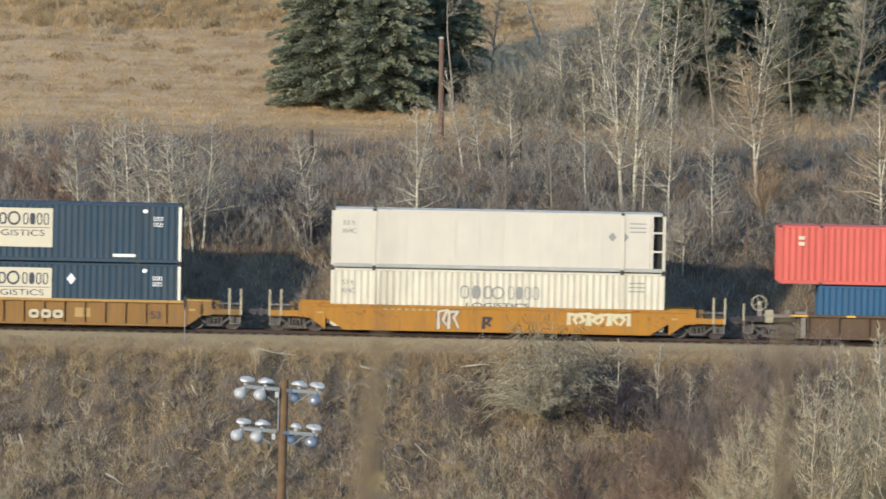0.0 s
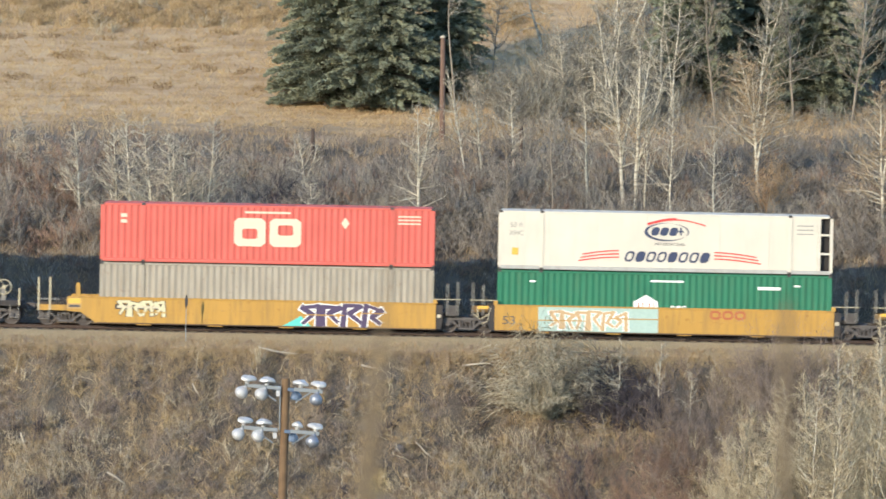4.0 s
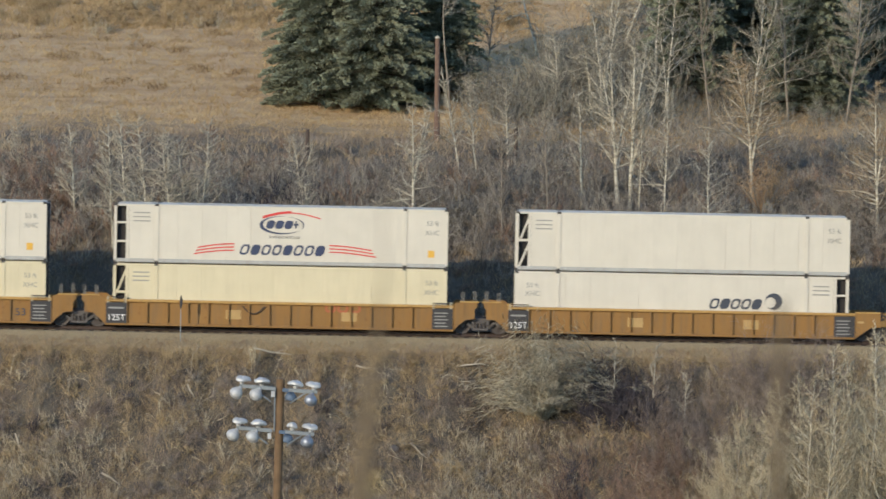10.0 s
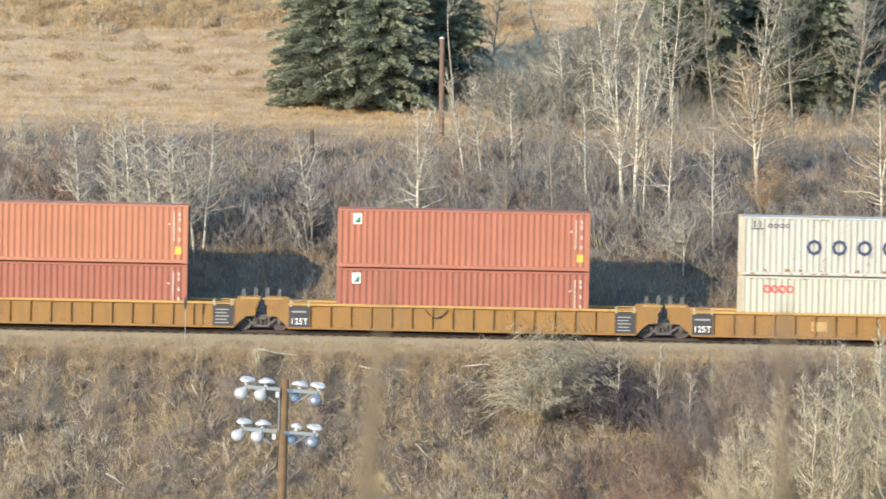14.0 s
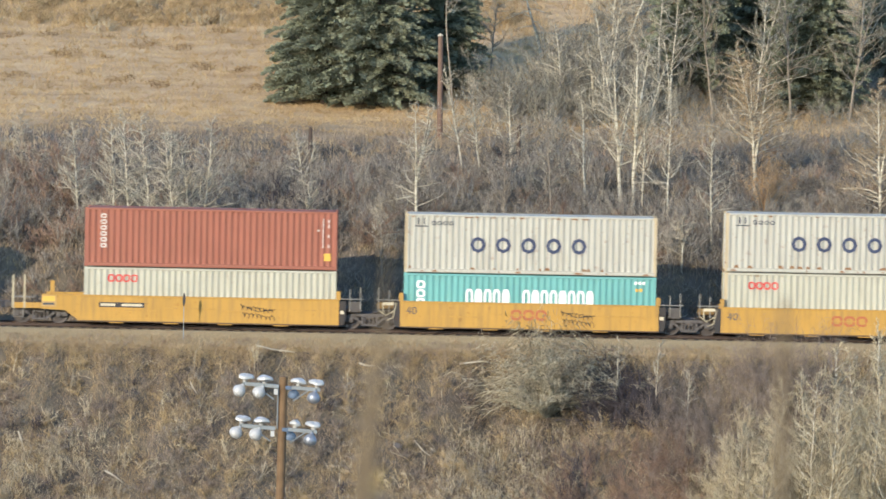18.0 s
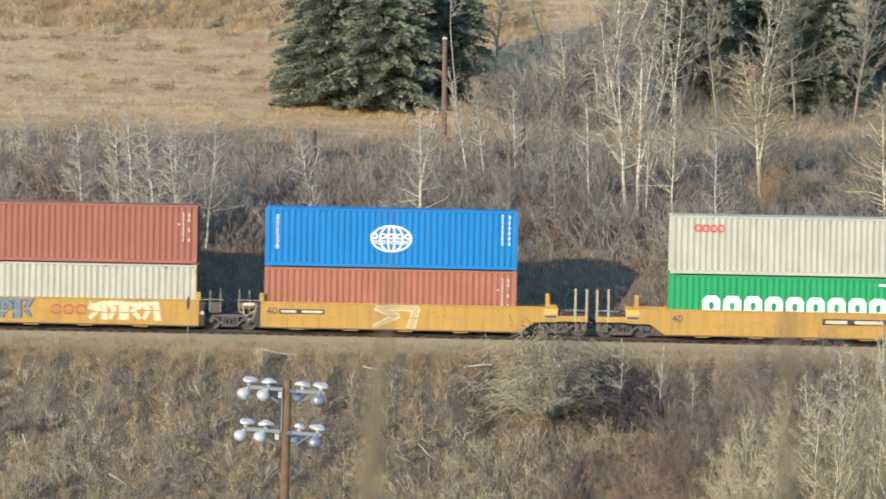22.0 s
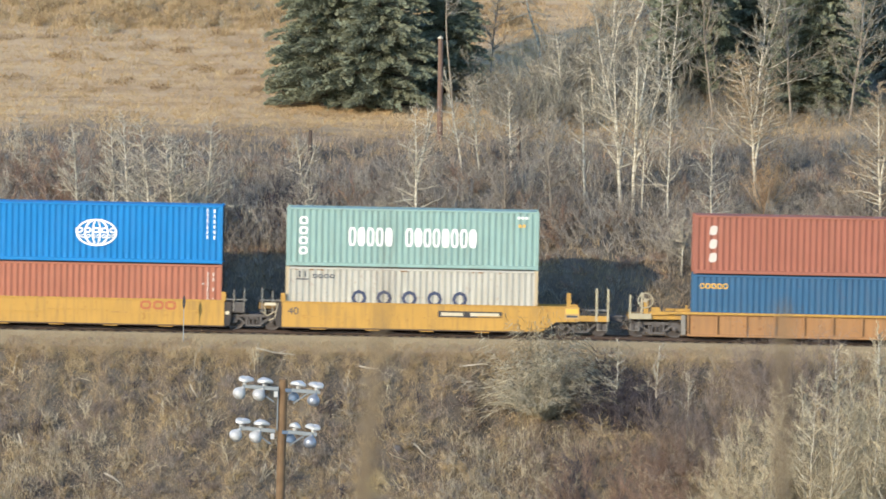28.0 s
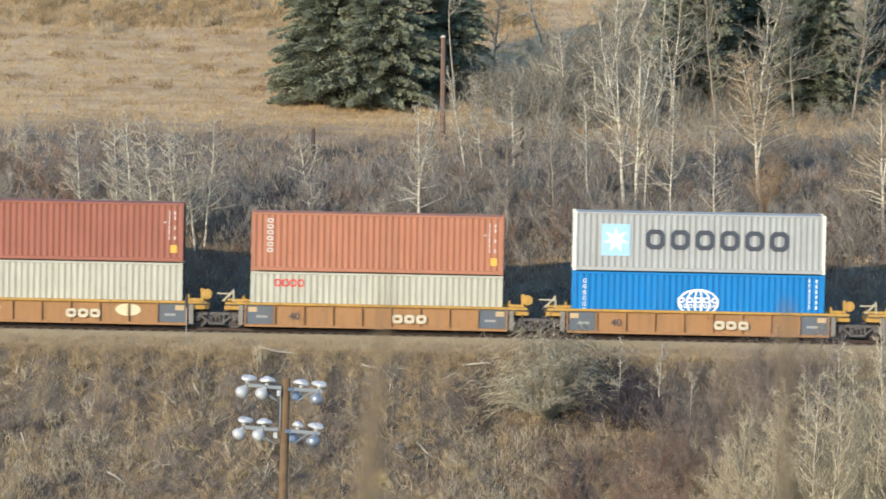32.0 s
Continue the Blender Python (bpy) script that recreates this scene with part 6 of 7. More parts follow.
def plant_all():
    rg = np.random.default_rng(11)
    rnd = random.Random(5)
    low = [shrub_shape(rnd, 6, 1.5, 0.8, 3) for _ in range(6)]
    tall = [shrub_shape(rnd, 6, 2.4, 0.7, 4, 0.28, 0.0, 0.5) for _ in range(6)]
    fluffy = [shrub_shape(rnd, 6, 1.6, 0.9, 4, 0.38, 0.25, 0.36, 1.5) for _ in range(5)]

    def spots(n, x0, x1, y0, y1, s0, s1, keep=None):
        x, y, s = rg.uniform(x0, x1, n), rg.uniform(y0, y1, n), rg.uniform(s0, s1, n)
        m = np.ones(n, bool) if keep is None else keep(x, y)
        return np.stack([x[m], y[m], s[m]], 1)

    def faded(sp):
        """Lower and thinner towards the meadow."""
        sp = sp[rg.random(len(sp)) > np.clip((sp[:, 1] - 19) / 16, 0, 0.7)]
        sp[:, 2] *= np.clip(1.05 - (sp[:, 1] - 14) / 22, 0.4, 1)
        return sp

    thicket("grey_brush", "dense grey-brown leafless brush on the bank behind the track", hazy_twig, tall,
            faded(spots(760, -34, 34, 9.6, 24.5, 0.6, 1.15)), 21)
    crooked = [shrub_shape(rnd, 5, 2.4, 0.9, 4, 0.3, 0.0, 0.5) for _ in range(8)]
    thicket("pale_brush", "pale crooked leafless brush on the bank", hazy_twig, crooked, faded(spots(420, -34, 34, 9.6, 30, 0.5, 1.15)), 28, 1.2)
    thicket("hillside_brush", "pale tangled branches on the wooded hillside", birch_twig, crooked, spots(300, 9, 36, 46, 84, 0.6, 1.1), 29, 1.2)
    thicket("slope_brush", "pale crooked twigs on the embankment slope", tan_twig, crooked, spots(150, -28, 28, -19, -5.6, 0.3, 0.6), 36, 0.9)
    thicket("grey_brush", "low grey leafless brush on the bank behind the track", grey_twig, low, faded(spots(1000, -34, 34, 9.2, 30, 0.6, 1.2)), 22)
    thicket("rust_brush", "rust-brown leafless brush among the birches", rust_twig, fluffy, faded(spots(250, -34, 34, 9.6, 32, 0.6, 1.3)), 23)
    thicket("hillside_brush", "tangled grey brush between spruces on the hillside", grey_twig, tall,
            spots(420, 4, 36, 44, 82, 0.5, 0.95, lambda x, y: (patchy(x, y, 0.3) > 0.3) & (x > 9 + 0.08 * (y - 41))), 24)
    thicket("hillside_brush", "tan leafless brush on the hillside", tan_twig, fluffy, spots(260, 8, 36, 42, 84, 0.6, 1.2), 25)
    thicket("upper_brush", "tawny brush along the top of the straw meadow", tawny_twig, fluffy,
            spots(950, -36, 4, 63, 90, 0.25, 0.7, lambda x, y: y > 65.3 + 0.9 * np.sin(0.4 * x) + 0.6 * np.sin(1.3 * x)), 26)
    thicket("upper_brush", "straw-coloured tussocks along the top of the meadow", tan_twig, low, spots(260, -36, 6, 60, 95, 0.4, 0.8, lambda x, y: patchy(x, y, 0.5, 2) > 0.55), 27)
    # the slope below the track
    haze = [shrub_shape(rnd, 7, 2.4, 0.5, 5, 0.26, 0.0, 0.5, 0.9) for _ in range(5)]
    fuzz = [shrub_shape(rnd, 8, 1.0, 1.1, 4, 0.42, 0.1, 0.5, 1.0) for _ in range(6)]
    snag = [shrub_shape(rnd, 2, 1.7, 1.6, 1, 0.3, 0.1, 0.55, 2.0) for _ in range(10)]
    thicket("slope_brush", "low mauve-grey brush patches on the embankment slope", mauve_twig, fuzz, spots(700, -26, 26, -18.5, -6.6, 0.45, 1.0, lambda x, y: patchy(x, y, 0.5, 1) > 0.45), 31)
    thicket("slope_brush", "low soft grey brush on the embankment slope", hazy_twig, fuzz, spots(500, -26, 26, -18.5, -6.0, 0.4, 0.95, lambda x, y: patchy(x, y, 0.42, 4) > 0.5), 32)
    thicket("slope_brush", "tan dry weeds on the embankment slope", slope_straw, fluffy, spots(420, -28, 28, -19, -5.4, 0.3, 0.6, lambda x, y: patchy(x, y, 0.5, 1) < 0.6), 33)
    thicket("dead_branches", "bleached crooked dead branches sticking out of the slope's weeds", tan_twig, snag, spots(520, -28, 28, -19, -5.4, 0.35, 0.95), 35)
    big = [shrub_shape(rnd, 150, 4.4, 1.3, 7, 0.24, 0.06, 0.45, 1.9)]
    stalks = [shrub_shape(rnd, 6, 1.0, 0.5, 1, 0.25, 0.0, 0.35, 1.0) for _ in range(5)]
    thicket("weed_stalks", "upright pale dead weed stalks on the embankment", slope_straw, stalks, spots(1500, -28, 28, -19, -5.0, 0.5, 1.1, lambda x, y: patchy(x, y, 0.3, 3) > 0.35), 37)
    thicket("weed_stalks", "upright rusty dead weed stalks on the embankment", slope_grass, stalks, spots(1200, -28, 28, -19, -5.0, 0.4, 0.8), 38)
    for nm, lb, bx, by, twig, shapes in (("willow_bush", "wide pale leafless willow bush on the embankment", 4.9, -7.9, pale_willow, big),
                                         ("golden_bush", "upright golden-brown willow bush behind the track", 16.6, 17.5, gold_twig, [shrub_shape(rnd, 46, 3.0, 0.5, 8, 0.22, 0.0, 0.36, 1.1)])):
        bush = new(nm)
        tagged(bush, lb, "bush")
        z = float(hills(bx, by))
        for k in range(9):
            a = k * 0.7
            Geo().tube([(bx, by, z - 0.2), (bx + 0.35 * math.cos(a), by + 0.35 * math.sin(a), z + 0.6), (bx + 1.1 * math.cos(a), by + 1.1 * math.sin(a), z + 1.6)], [0.06, 0.045, 0.02], 6).part("stem", grey_bark, bush)
        g = thicket("crown", "", twig, shapes, np.array([[bx, by, 1.05]]), 34)
        g.parent = bush
        del g["category"]
    # dark-coloured brush added as the willow bush's shade
    thicket("dark_and_shade_brush", "dark leafless brush standing in for the shade in the hollow beside the willow", dark_and_shade_twig, tall, spots(75, 6.9, 10.0, -9.6, -6.2, 0.5, 0.9), 39, 1.3)
    # shade under the slope's shrubs, put in as patches of dark-coloured twigs
    thicket("dark_and_shade_brush", "dark low brush patches standing in for shade under the embankment shrubs", dark_and_shade_twig, low + fuzz, spots(420, -26, 24, -18, -6.8, 0.35, 0.75, lambda x, y: patchy(x, y, 0.8, 5) > 0.69), 40, 1.1)
    thicket("hillside_brush", "sparse grey brush at the meadow's corner", grey_olive, crooked, spots(130, 1.5, 11.5, 37, 47, 0.7, 1.5), 50, 1.2)
    thicket("dark_and_shade_brush", "dense dark grey brush on the bank", dark_and_shade_twig, tall + fluffy, spots(40, -10.6, -6.4, 10.5, 17, 0.6, 1.0), 51, 1.2)
    thicket("rust_brush", "red-brown brush on the bank", rust_twig, fluffy + tall, spots(60, -26, -18.4, 10, 22, 0.7, 1.2), 52, 1.2)
    thicket("weed_stalks", "pale straw weed stalks low on the slope", tan_twig, stalks, np.concatenate([spots(330, 0, 6.5, -19, -9, 0.5, 1.1), spots(330, -24, -14.5, -19, -10.5, 0.5, 1.1)]), 53, 1.2)
    thicket("hillside_brush", "dense olive-grey leafless brush before the spruces", grey_olive, crooked + tall, spots(420, 8, 34, 37, 56, 0.45, 0.85), 47, 1.0)
    thicket("verge_brush", "small tan and grey scrub along the edge of the ballast shoulder", slope_straw, fuzz, spots(300, -29, 29, -7.2, -3.8, 0.2, 0.5), 61, 1.0)
    thicket("bank_scrub", "soft grey brush between the bank and the wooded hillside", hazy_twig, low + tall, spots(300, 2, 34, 24, 38, 0.4, 0.75), 63, 1.0)
    thicket("hillside_tangle", "olive-grey tangle of leafless limbs on the hillside", grey_olive, crooked, spots(90, 5.5, 13.5, 43, 52, 1.0, 1.9), 64, 1.3)
    thicket("cut_brush", "scrubby tan and grey brush on the cut behind the rails", hazy_twig, low + fuzz, spots(330, -34, 34, 5.6, 9.8, 0.4, 0.85), 58, 1.0)
    thicket("cut_brush", "red-brown scrub on the cut behind the rails", rust_twig, fuzz, spots(130, -34, 34, 6.0, 9.8, 0.5, 0.9), 59, 1.0)
    thicket("upper_brush", "olive-grey low bushes dotted along the top of the meadow", grey_olive, fluffy, spots(240, -36, 4, 64, 96, 0.25, 0.55, lambda x, y: patchy(x, y, 0.9, 3) > 0.6), 65, 1.1)
    thicket("rust_brush", "red-brown leafless brush low on the slope", rust_twig, haze, spots(130, 4.0, 12.0, -19, -11.5, 0.45, 0.8), 66, 1.0)
    thicket("dark_and_shade_brush", "dark brush in a gap low on the slope", dark_and_shade_twig, haze, spots(16, 5.7, 6.9, -17, -12, 0.5, 0.8), 67, 1.2)
    # grass
    x, y = clumped(rg, 12000, 11, -36, 14, 33, 97, 0.22)
    bx, by = clumped(rg, 9000, 6, -36, 2, 46, 70, 0.25)
    m = np.sin(1.1 * by + 0.1 * bx + 1.5 * np.sin(0.35 * bx)) + 0.6 * np.sin(0.9 * bx + 0.5 * by) + 0.5 * np.sin(2.1 * bx - 0.7 * by) > 1.15
    blades("meadow_weeds", "brown weeds in faint streaks across the meadow", weed, bx[m], by[m], 0.3, 0.018, 46, 0.8)
    blades("meadow_grass", "straw-coloured dry meadow grass on the hillside", straw, x, y, 0.17, 0.024, 41, 1.0)
    bx, by = clumped(rg, 4500, 11, -36, 6, 65, 98, 0.18)
    blades("upper_grass", "tall tawny grass along the top of the meadow", tawny_twig, bx, by, 0.5, 0.016, 49, 0.4)
    bx, by = clumped(rg, 5000, 12, -36, 6, 36, 76, 0.1)
    blades("meadow_tufts", "taller straw-coloured grass tufts scattered over the meadow", straw, bx, by, 0.26, 0.012, 48, 0.6)
    x, y = clumped(rg, 1500, 9, -29, 29, -3.5, -2.5, 0.14)
    blades("verge_grass", "sparse dry weeds creeping up the ballast shoulder", slope_grass, x, y, 0.2, 0.014, 45, 0.6)
    x, y = clumped(rg, 3000, 10, 8, 38, 35, 90, 0.25)
    blades("meadow_grass", "straw-coloured dry grass between the hillside trees", straw, x, y, 0.42, 0.022, 42)
    x, y = clumped(rg, 24000, 8, -29, 29, -20, -3.2, 0.5)
    blades("slope_grass", "dry tan grass covering the embankment slope", slope_grass, x, y, 0.34, 0.009, 43, 0.8)
    x, y = clumped(rg, 2600, 10, -29, 29, -5.8, -3.5, 0.16)
    blades("verge_grass", "straw-coloured tufts over the edge of the ballast shoulder", slope_straw, x, y, 0.36, 0.012, 68, 0.7)
    x, y = clumped(rg, 1600, 16, -29, 29, -20, -4.6, 0.2)
    m = patchy(x, y, 0.5, 1) < 0.62
    blades("slope_grass", "golden dry grass tufts on the embankment slope", slope_straw, x[m], y[m], 0.46, 0.009, 54, 0.65)
    # dense aspen shoots and brush low on the slope, rising towards the east
    edge = lambda x: np.interp(x, [11.2, 12.2, 13.8, 16.2, 18.1, 20, 24], [1.6, 3.2, 6.2, 7.6, 8.6, 9.8, 10.2])
    sp = spots(140, 12.2, 24, -19.5, -13.5, 0.55, 1.0)
    sp[:, 2] *= edge(sp[:, 0]) / 2.9
    wand = [shrub_shape(rnd, 6, 2.4, 0.5, 5, 0.22, 0.0, 0.45, 0.7) for _ in range(6)]
    thicket("aspen_shoots", "dense tan leafless aspen shoots filling the lower slope", aspen_twig, wand, sp, 55)
    thicket("mauve_brush", "tall fine mauve-grey brush between the aspens and the rails", mauve_twig, haze, spots(20, 14.4, 18.6, -9.4, -6.4, 1.2, 1.75), 56, 0.8)
    thicket("mauve_brush", "mauve-brown fine brush below the rails", mauve_twig, haze, spots(110, 9.6, 17.0, -14.5, -5.8, 0.6, 1.05), 57, 0.9)
    x, y = clumped(rg, 3200, 10, -34, 34, 5.2, 9.6, 0.3)
    blades("cut_grass", "dry grass on the cut behind the rails", slope_grass, x, y, 0.4, 0.014, 60, 0.6)
    x, y = clumped(rg, 5000, 9, -34, 34, 9.0, 34, 0.2)
    blades("bank_grass", "dry grass under the brush on the bank", slope_grass, x, y, 0.5, 0.016, 44)

    # birches along the bank
    for i, (bx, by, h, ln) in enumerate(((-18.6, 13.1, 5.3, -0.4), (-16.5, 10.1, 6.0, -0.4), (-15.8, 10.1, 6.6, -0.5), (-14.6, 8.6, 6.9, -0.5), (-13.7, 8.8, 6.0, -0.1),
                                         (-13.2, 7.9, 6.9, -0.9), (-12.2, 9.4, 6.2, 0.4), (-12.6, 8.9, 5.6, -0.7))):
        bare_tree(bx, by, h, ln, 36, 0.36, 30, 3, 0.06, "slender leafless birch with pale bark on the bank", 100 + i, wander=0.07)
    for i, (bx, by, h, ln) in enumerate(((-6.7, 10.7, 3.0, -0.2), (-7.2, 17.6, 3.2, -0.6), (12.0, 9.4, 2.8, -0.1))):
        bare_tree(bx, by, h, ln, 12, 0.4, 30, 4, 0.05, "small crooked leafless birch with spreading limbs", 120 + i, wander=0.12, forks=1)
    bare_tree(-1.3, 11.1, 7.2, -0.2, 22, 0.36, 24, 3, 0.085, "forked leafless birch with wide limbs behind the track", 130, wander=0.06, forks=2)
    for i, (bx, by, h, ln) in enumerate(((-3.0, 7.9, 4.0, -0.2), (1.9, 23.7, 4.8, -0.5), (3.5, 22.7, 4.8, -0.2), (5.5, 13.8, 6.1, -0.4), (13.6, 11.4, 6.0, -0.1),
                                         (11.5, 14.8, 7.0, 0.0), (-21.9, 18.5, 3.6, -0.2), (1.0, 22.8, 5.3, -1.0), (6.7, 41.0, 5.1, -0.6), (2.6, 53.9, 4.3, 0.4))):
        bare_tree(bx, by, h, ln, 26, 0.34, 34, 3, 0.05, "thin leafless sapling with upright twigs", 140 + i, grey_bark if i % 3 == 0 else None, None, wander=0.06)
    bare_tree(3.1, 11.9, 5.0, -0.2, 30, 0.35, 45, 5, 0.05, "bushy leafless tree with many upright shoots", 151, grey_bark, grey_twig)
    bare_tree(7.3, 17.0, 6.3, -0.4, 16, 0.22, 45, 3, 0.07, "leafless poplar with a straight pale trunk", 152)
    bare_tree(9.2, 17.3, 8.0, -0.7, 26, 0.42, 40, 3, 0.1, "tall leafless poplar with a pale forked trunk", 153, forks=2)
    bare_tree(9.7, 17.0, 8.8, 0.2, 28, 0.42, 42, 3, 0.105, "tall leafless poplar with ascending limbs", 154, forks=2)
    bare_tree(10.2, 16.7, 5.4, 0.1, 18, 0.3, 45, 4, 0.06, "leafless poplar sapling beside taller ones", 155)
    bare_tree(16.3, 20.7, 7.1, -0.3, 44, 0.64, 24, 5, 0.1, "wide bushy leafless tree with spreading pale limbs", 156, None, willow, start=0.3, forks=2, fat=1.0)
    bare_tree(22.4, 14.1, 7.8, -0.3, 46, 0.5, 26, 6, 0.085, "tall leafless birch with brownish fine twigs", 157, None, willow, start=0.15, forks=1, fat=1.0)
    for i, (bx, by, h, ln) in enumerate(((12.4, 38.5, 8.0, 0.8), (14.9, 40.0, 8.5, -0.9), (17.2, 39.0, 8.2, 0.6), (19.4, 41.0, 9.0, -0.5), (8.6, 39.5, 7.4, 1.4), (22.6, 40.5, 8.6, 0.7))):
        bare_tree(bx, by, h, ln, 30, 0.42, 34, 3, 0.07, "leafless poplar with tangled pale limbs before the spruces", 240 + i, grey_bark if i % 2 else None, grey_olive, start=0.2, wander=0.1, forks=1, fat=1.4)
    bare_tree(24.2, 18.0, 8.0, -0.3, 34, 0.3, 40, 5, 0.08, "tall leafless birch with a pale trunk", 158)
    for i, (bx, by, h) in enumerate(((23.9, 50.1, 9.0), (17.8, 55.3, 8.6), (20.8, 59.3, 8.0), (12.0, 44.0, 7.0), (26.0, 42.0, 8.0), (9.5, 50.0, 6.5))):
        bare_tree(bx, by, h, 0.2, 18, 0.32, 34, 3, 0.1, "pale leafless poplar on the wooded hillside", 160 + i)
    for i, (bx, by, h, ln) in enumerate(((7.8, 46.4, 5.0, 2.2), (5.7, 57.8, 5.5, -1.5), (8.4, 40.5, 4.2, -0.6), (10.5, 60.0, 5.0, 1.8))):
        bare_tree(bx, by, h, ln, 16, 0.5, 12, 4, 0.09, "leaning broken dead tree with drooping limbs", 170 + i, None, birch_twig, wander=0.1, droop=0.5)
    bare_tree(0.45, 36.5, 9.6, -0.2, 16, 0.26, 32, 4, 0.06, "leafless tree with twisted pale limbs before the spruces", 180, grey_bark, birch_twig, start=0.62, wander=0.12)
    # aspens on the slope below
    for i, (bx, by, h, ln) in enumerate(((13.4, -17.0, 5.4, 0.1), (15.2, -18.0, 7.4, -0.2), (16.6, -18.5, 9.2, 0.3), (18.0, -17.5, 9.8, -0.3), (19.4, -18.5, 10.4, 0.2),
                                         (20.8, -17.0, 9.8, -0.4), (22.2, -18.5, 10.6, 0.1), (17.4, -20.0, 8.4, 0.4), (20.2, -20.5, 9.4, -0.1), (14.4, -20.0, 6.0, 0.2), (23.5, -17.5, 10.0, -0.3),
                                         (13.0, -15.0, 3.6, 0.2), (14.2, -14.5, 4.6, -0.2), (15.6, -15.0, 6.2, 0.1), (17.0, -15.5, 7.4, -0.1), (18.6, -15.5, 8.2, 0.2), (20.0, -15.0, 8.4, -0.2), (21.6, -15.0, 8.6, 0.1))):
        bare_tree(bx, by, h, ln, 30, 0.34, 42, 4, 0.045, "young leafless aspen with pale tan twigs on the lower slope", 190 + i, grey_bark if bx < 15.5 else None, aspen_twig, start=0.12, wander=0.12, fine=1.4, fat=1.3)
    for i, (bx, by, h) in enumerate(((8.3, -8.0, 4.0), (10.1, -8.4, 3.6), (11.6, -9.0, 3.0))):
        bare_tree(bx, by, h, 0.1, 10, 0.2, 45, 3, 0.035, "thin pale sapling standing in the embankment brush", 210 + i)


def spruce(x, y, height, radius, seed, label):
    rnd = np.random.default_rng(seed)
    z = float(hills(x, y))
    tree = new("spruce_tree")
    tree.location = (x, y, z)
    tagged(tree, label, "tree", "spruce trees")
    Geo().tube([(0, 0, -0.3), (0, 0, height * 0.5), (0, 0, height)], [0.2, 0.12, 0.02], 8).part("trunk", spruce_bark, tree)
    vs, bs = [], []
    lev = 0.25
    while lev < height - 0.2:
        t = lev / height
        rr = radius * (1 - t) ** 0.85 * (0.75 + 0.25 * min(1, lev / 1.2))
        for k in range(int(11 - 3 * t) if lev < 8 else 5):
            az = rnd.uniform(0, 2 * math.pi)
            ln = rr * rnd.uniform(0.65, 1.3)
            d = np.array([math.cos(az), math.sin(az), 0])
            s = np.array([-d[1], d[0], 0])
            n = max(20, int(ln * (105 if lev < 8 else 40)))
            u = rnd.uniform(0.12, 1, n)
            side = rnd.uniform(-1, 1, n) * (0.34 * ln * (1.1 - u) + 0.1)
            pos = d * (u * ln)[:, None] + s * side[:, None]
            pos[:, 2] = lev + 0.12 * ln * np.sin(u * 2.2) - 0.16 * ln * u ** 1.5 + rnd.normal(0, 0.06, n)
            dirv = d + s * (np.sign(side) * 0.55)[:, None] + rnd.normal(0, 0.25, (n, 3)) + np.array([0, 0, -0.05])
            dirv /= np.linalg.norm(dirv, axis=1, keepdims=True)
            a, b = frames_of(dirv)
            roll = rnd.uniform(-1.57, 1.57, n)[:, None]
            w = a * np.cos(roll) + b * np.sin(roll)
            L = rnd.uniform(0.1, 0.24, n)[:, None]
            for sgn in (-1, 1):
                vs.append(np.stack([pos - dirv * L * 0.2, pos + dirv * L * 0.35 + sgn * w * L * 0.24 - np.array([0, 0, 0.03]), pos + dirv * L], 1).reshape(-1, 3))
            bs.append((0, 0, lev, *(d * ln * 0.9 + np.array([0, 0, lev - 0.1 * ln])), 0.035, 0.008))
        lev += rnd.uniform(0.17, 0.28)
    v = np.concatenate(vs)
    c = new("crown", fast_mesh("crown", v, np.arange(len(v)).reshape(-1, 3), needle))
    tagged(c, kind="stuff").parent = tree
    v, t = sticks(bs)
    c = new("branchwork", fast_mesh("branchwork", v, t, spruce_bark))
    tagged(c, kind="stuff").parent = tree


plant_all()
spruce(-6.9, 43.6, 17.0, 3.35, 1, "big dark green spruce at the meadow's edge")
spruce(-3.9, 43.0, 17.0, 3.3, 2, "big dark green spruce beside its twin")
spruce(-0.1, 48.2, 13.0, 2.8, 3, "spruce standing in its neighbours' shade")
spruce(14.0, 48.2, 16.0, 3.0, 4, "spruce among bare poplars on the hillside")
spruce(18.2, 52.6, 16.0, 3.1, 5, "spruce among bare poplars on the hillside")
spruce(21.0, 43.8, 15.0, 2.8, 6, "spruce reaching down to the brush")
spruce(26.0, 52.0, 15.0, 2.6, 7, "spruce on the wooded hillside")


# ---------------------------------------------------------------- poles and small things
lamp_white = plain("white_enamel", "b4b2aa", 0.35, 0.1, 0.06)
lamp_metal = plain("spun_aluminium", "909396", 0.4, 0.5, 0.1)
arm_steel = plain("galvanised_steel", "858987", 0.5, 0.5, 0.12)
glass_dark = plain("dark_glass", "5d6a78", 0.2, 0.0, 0.1)


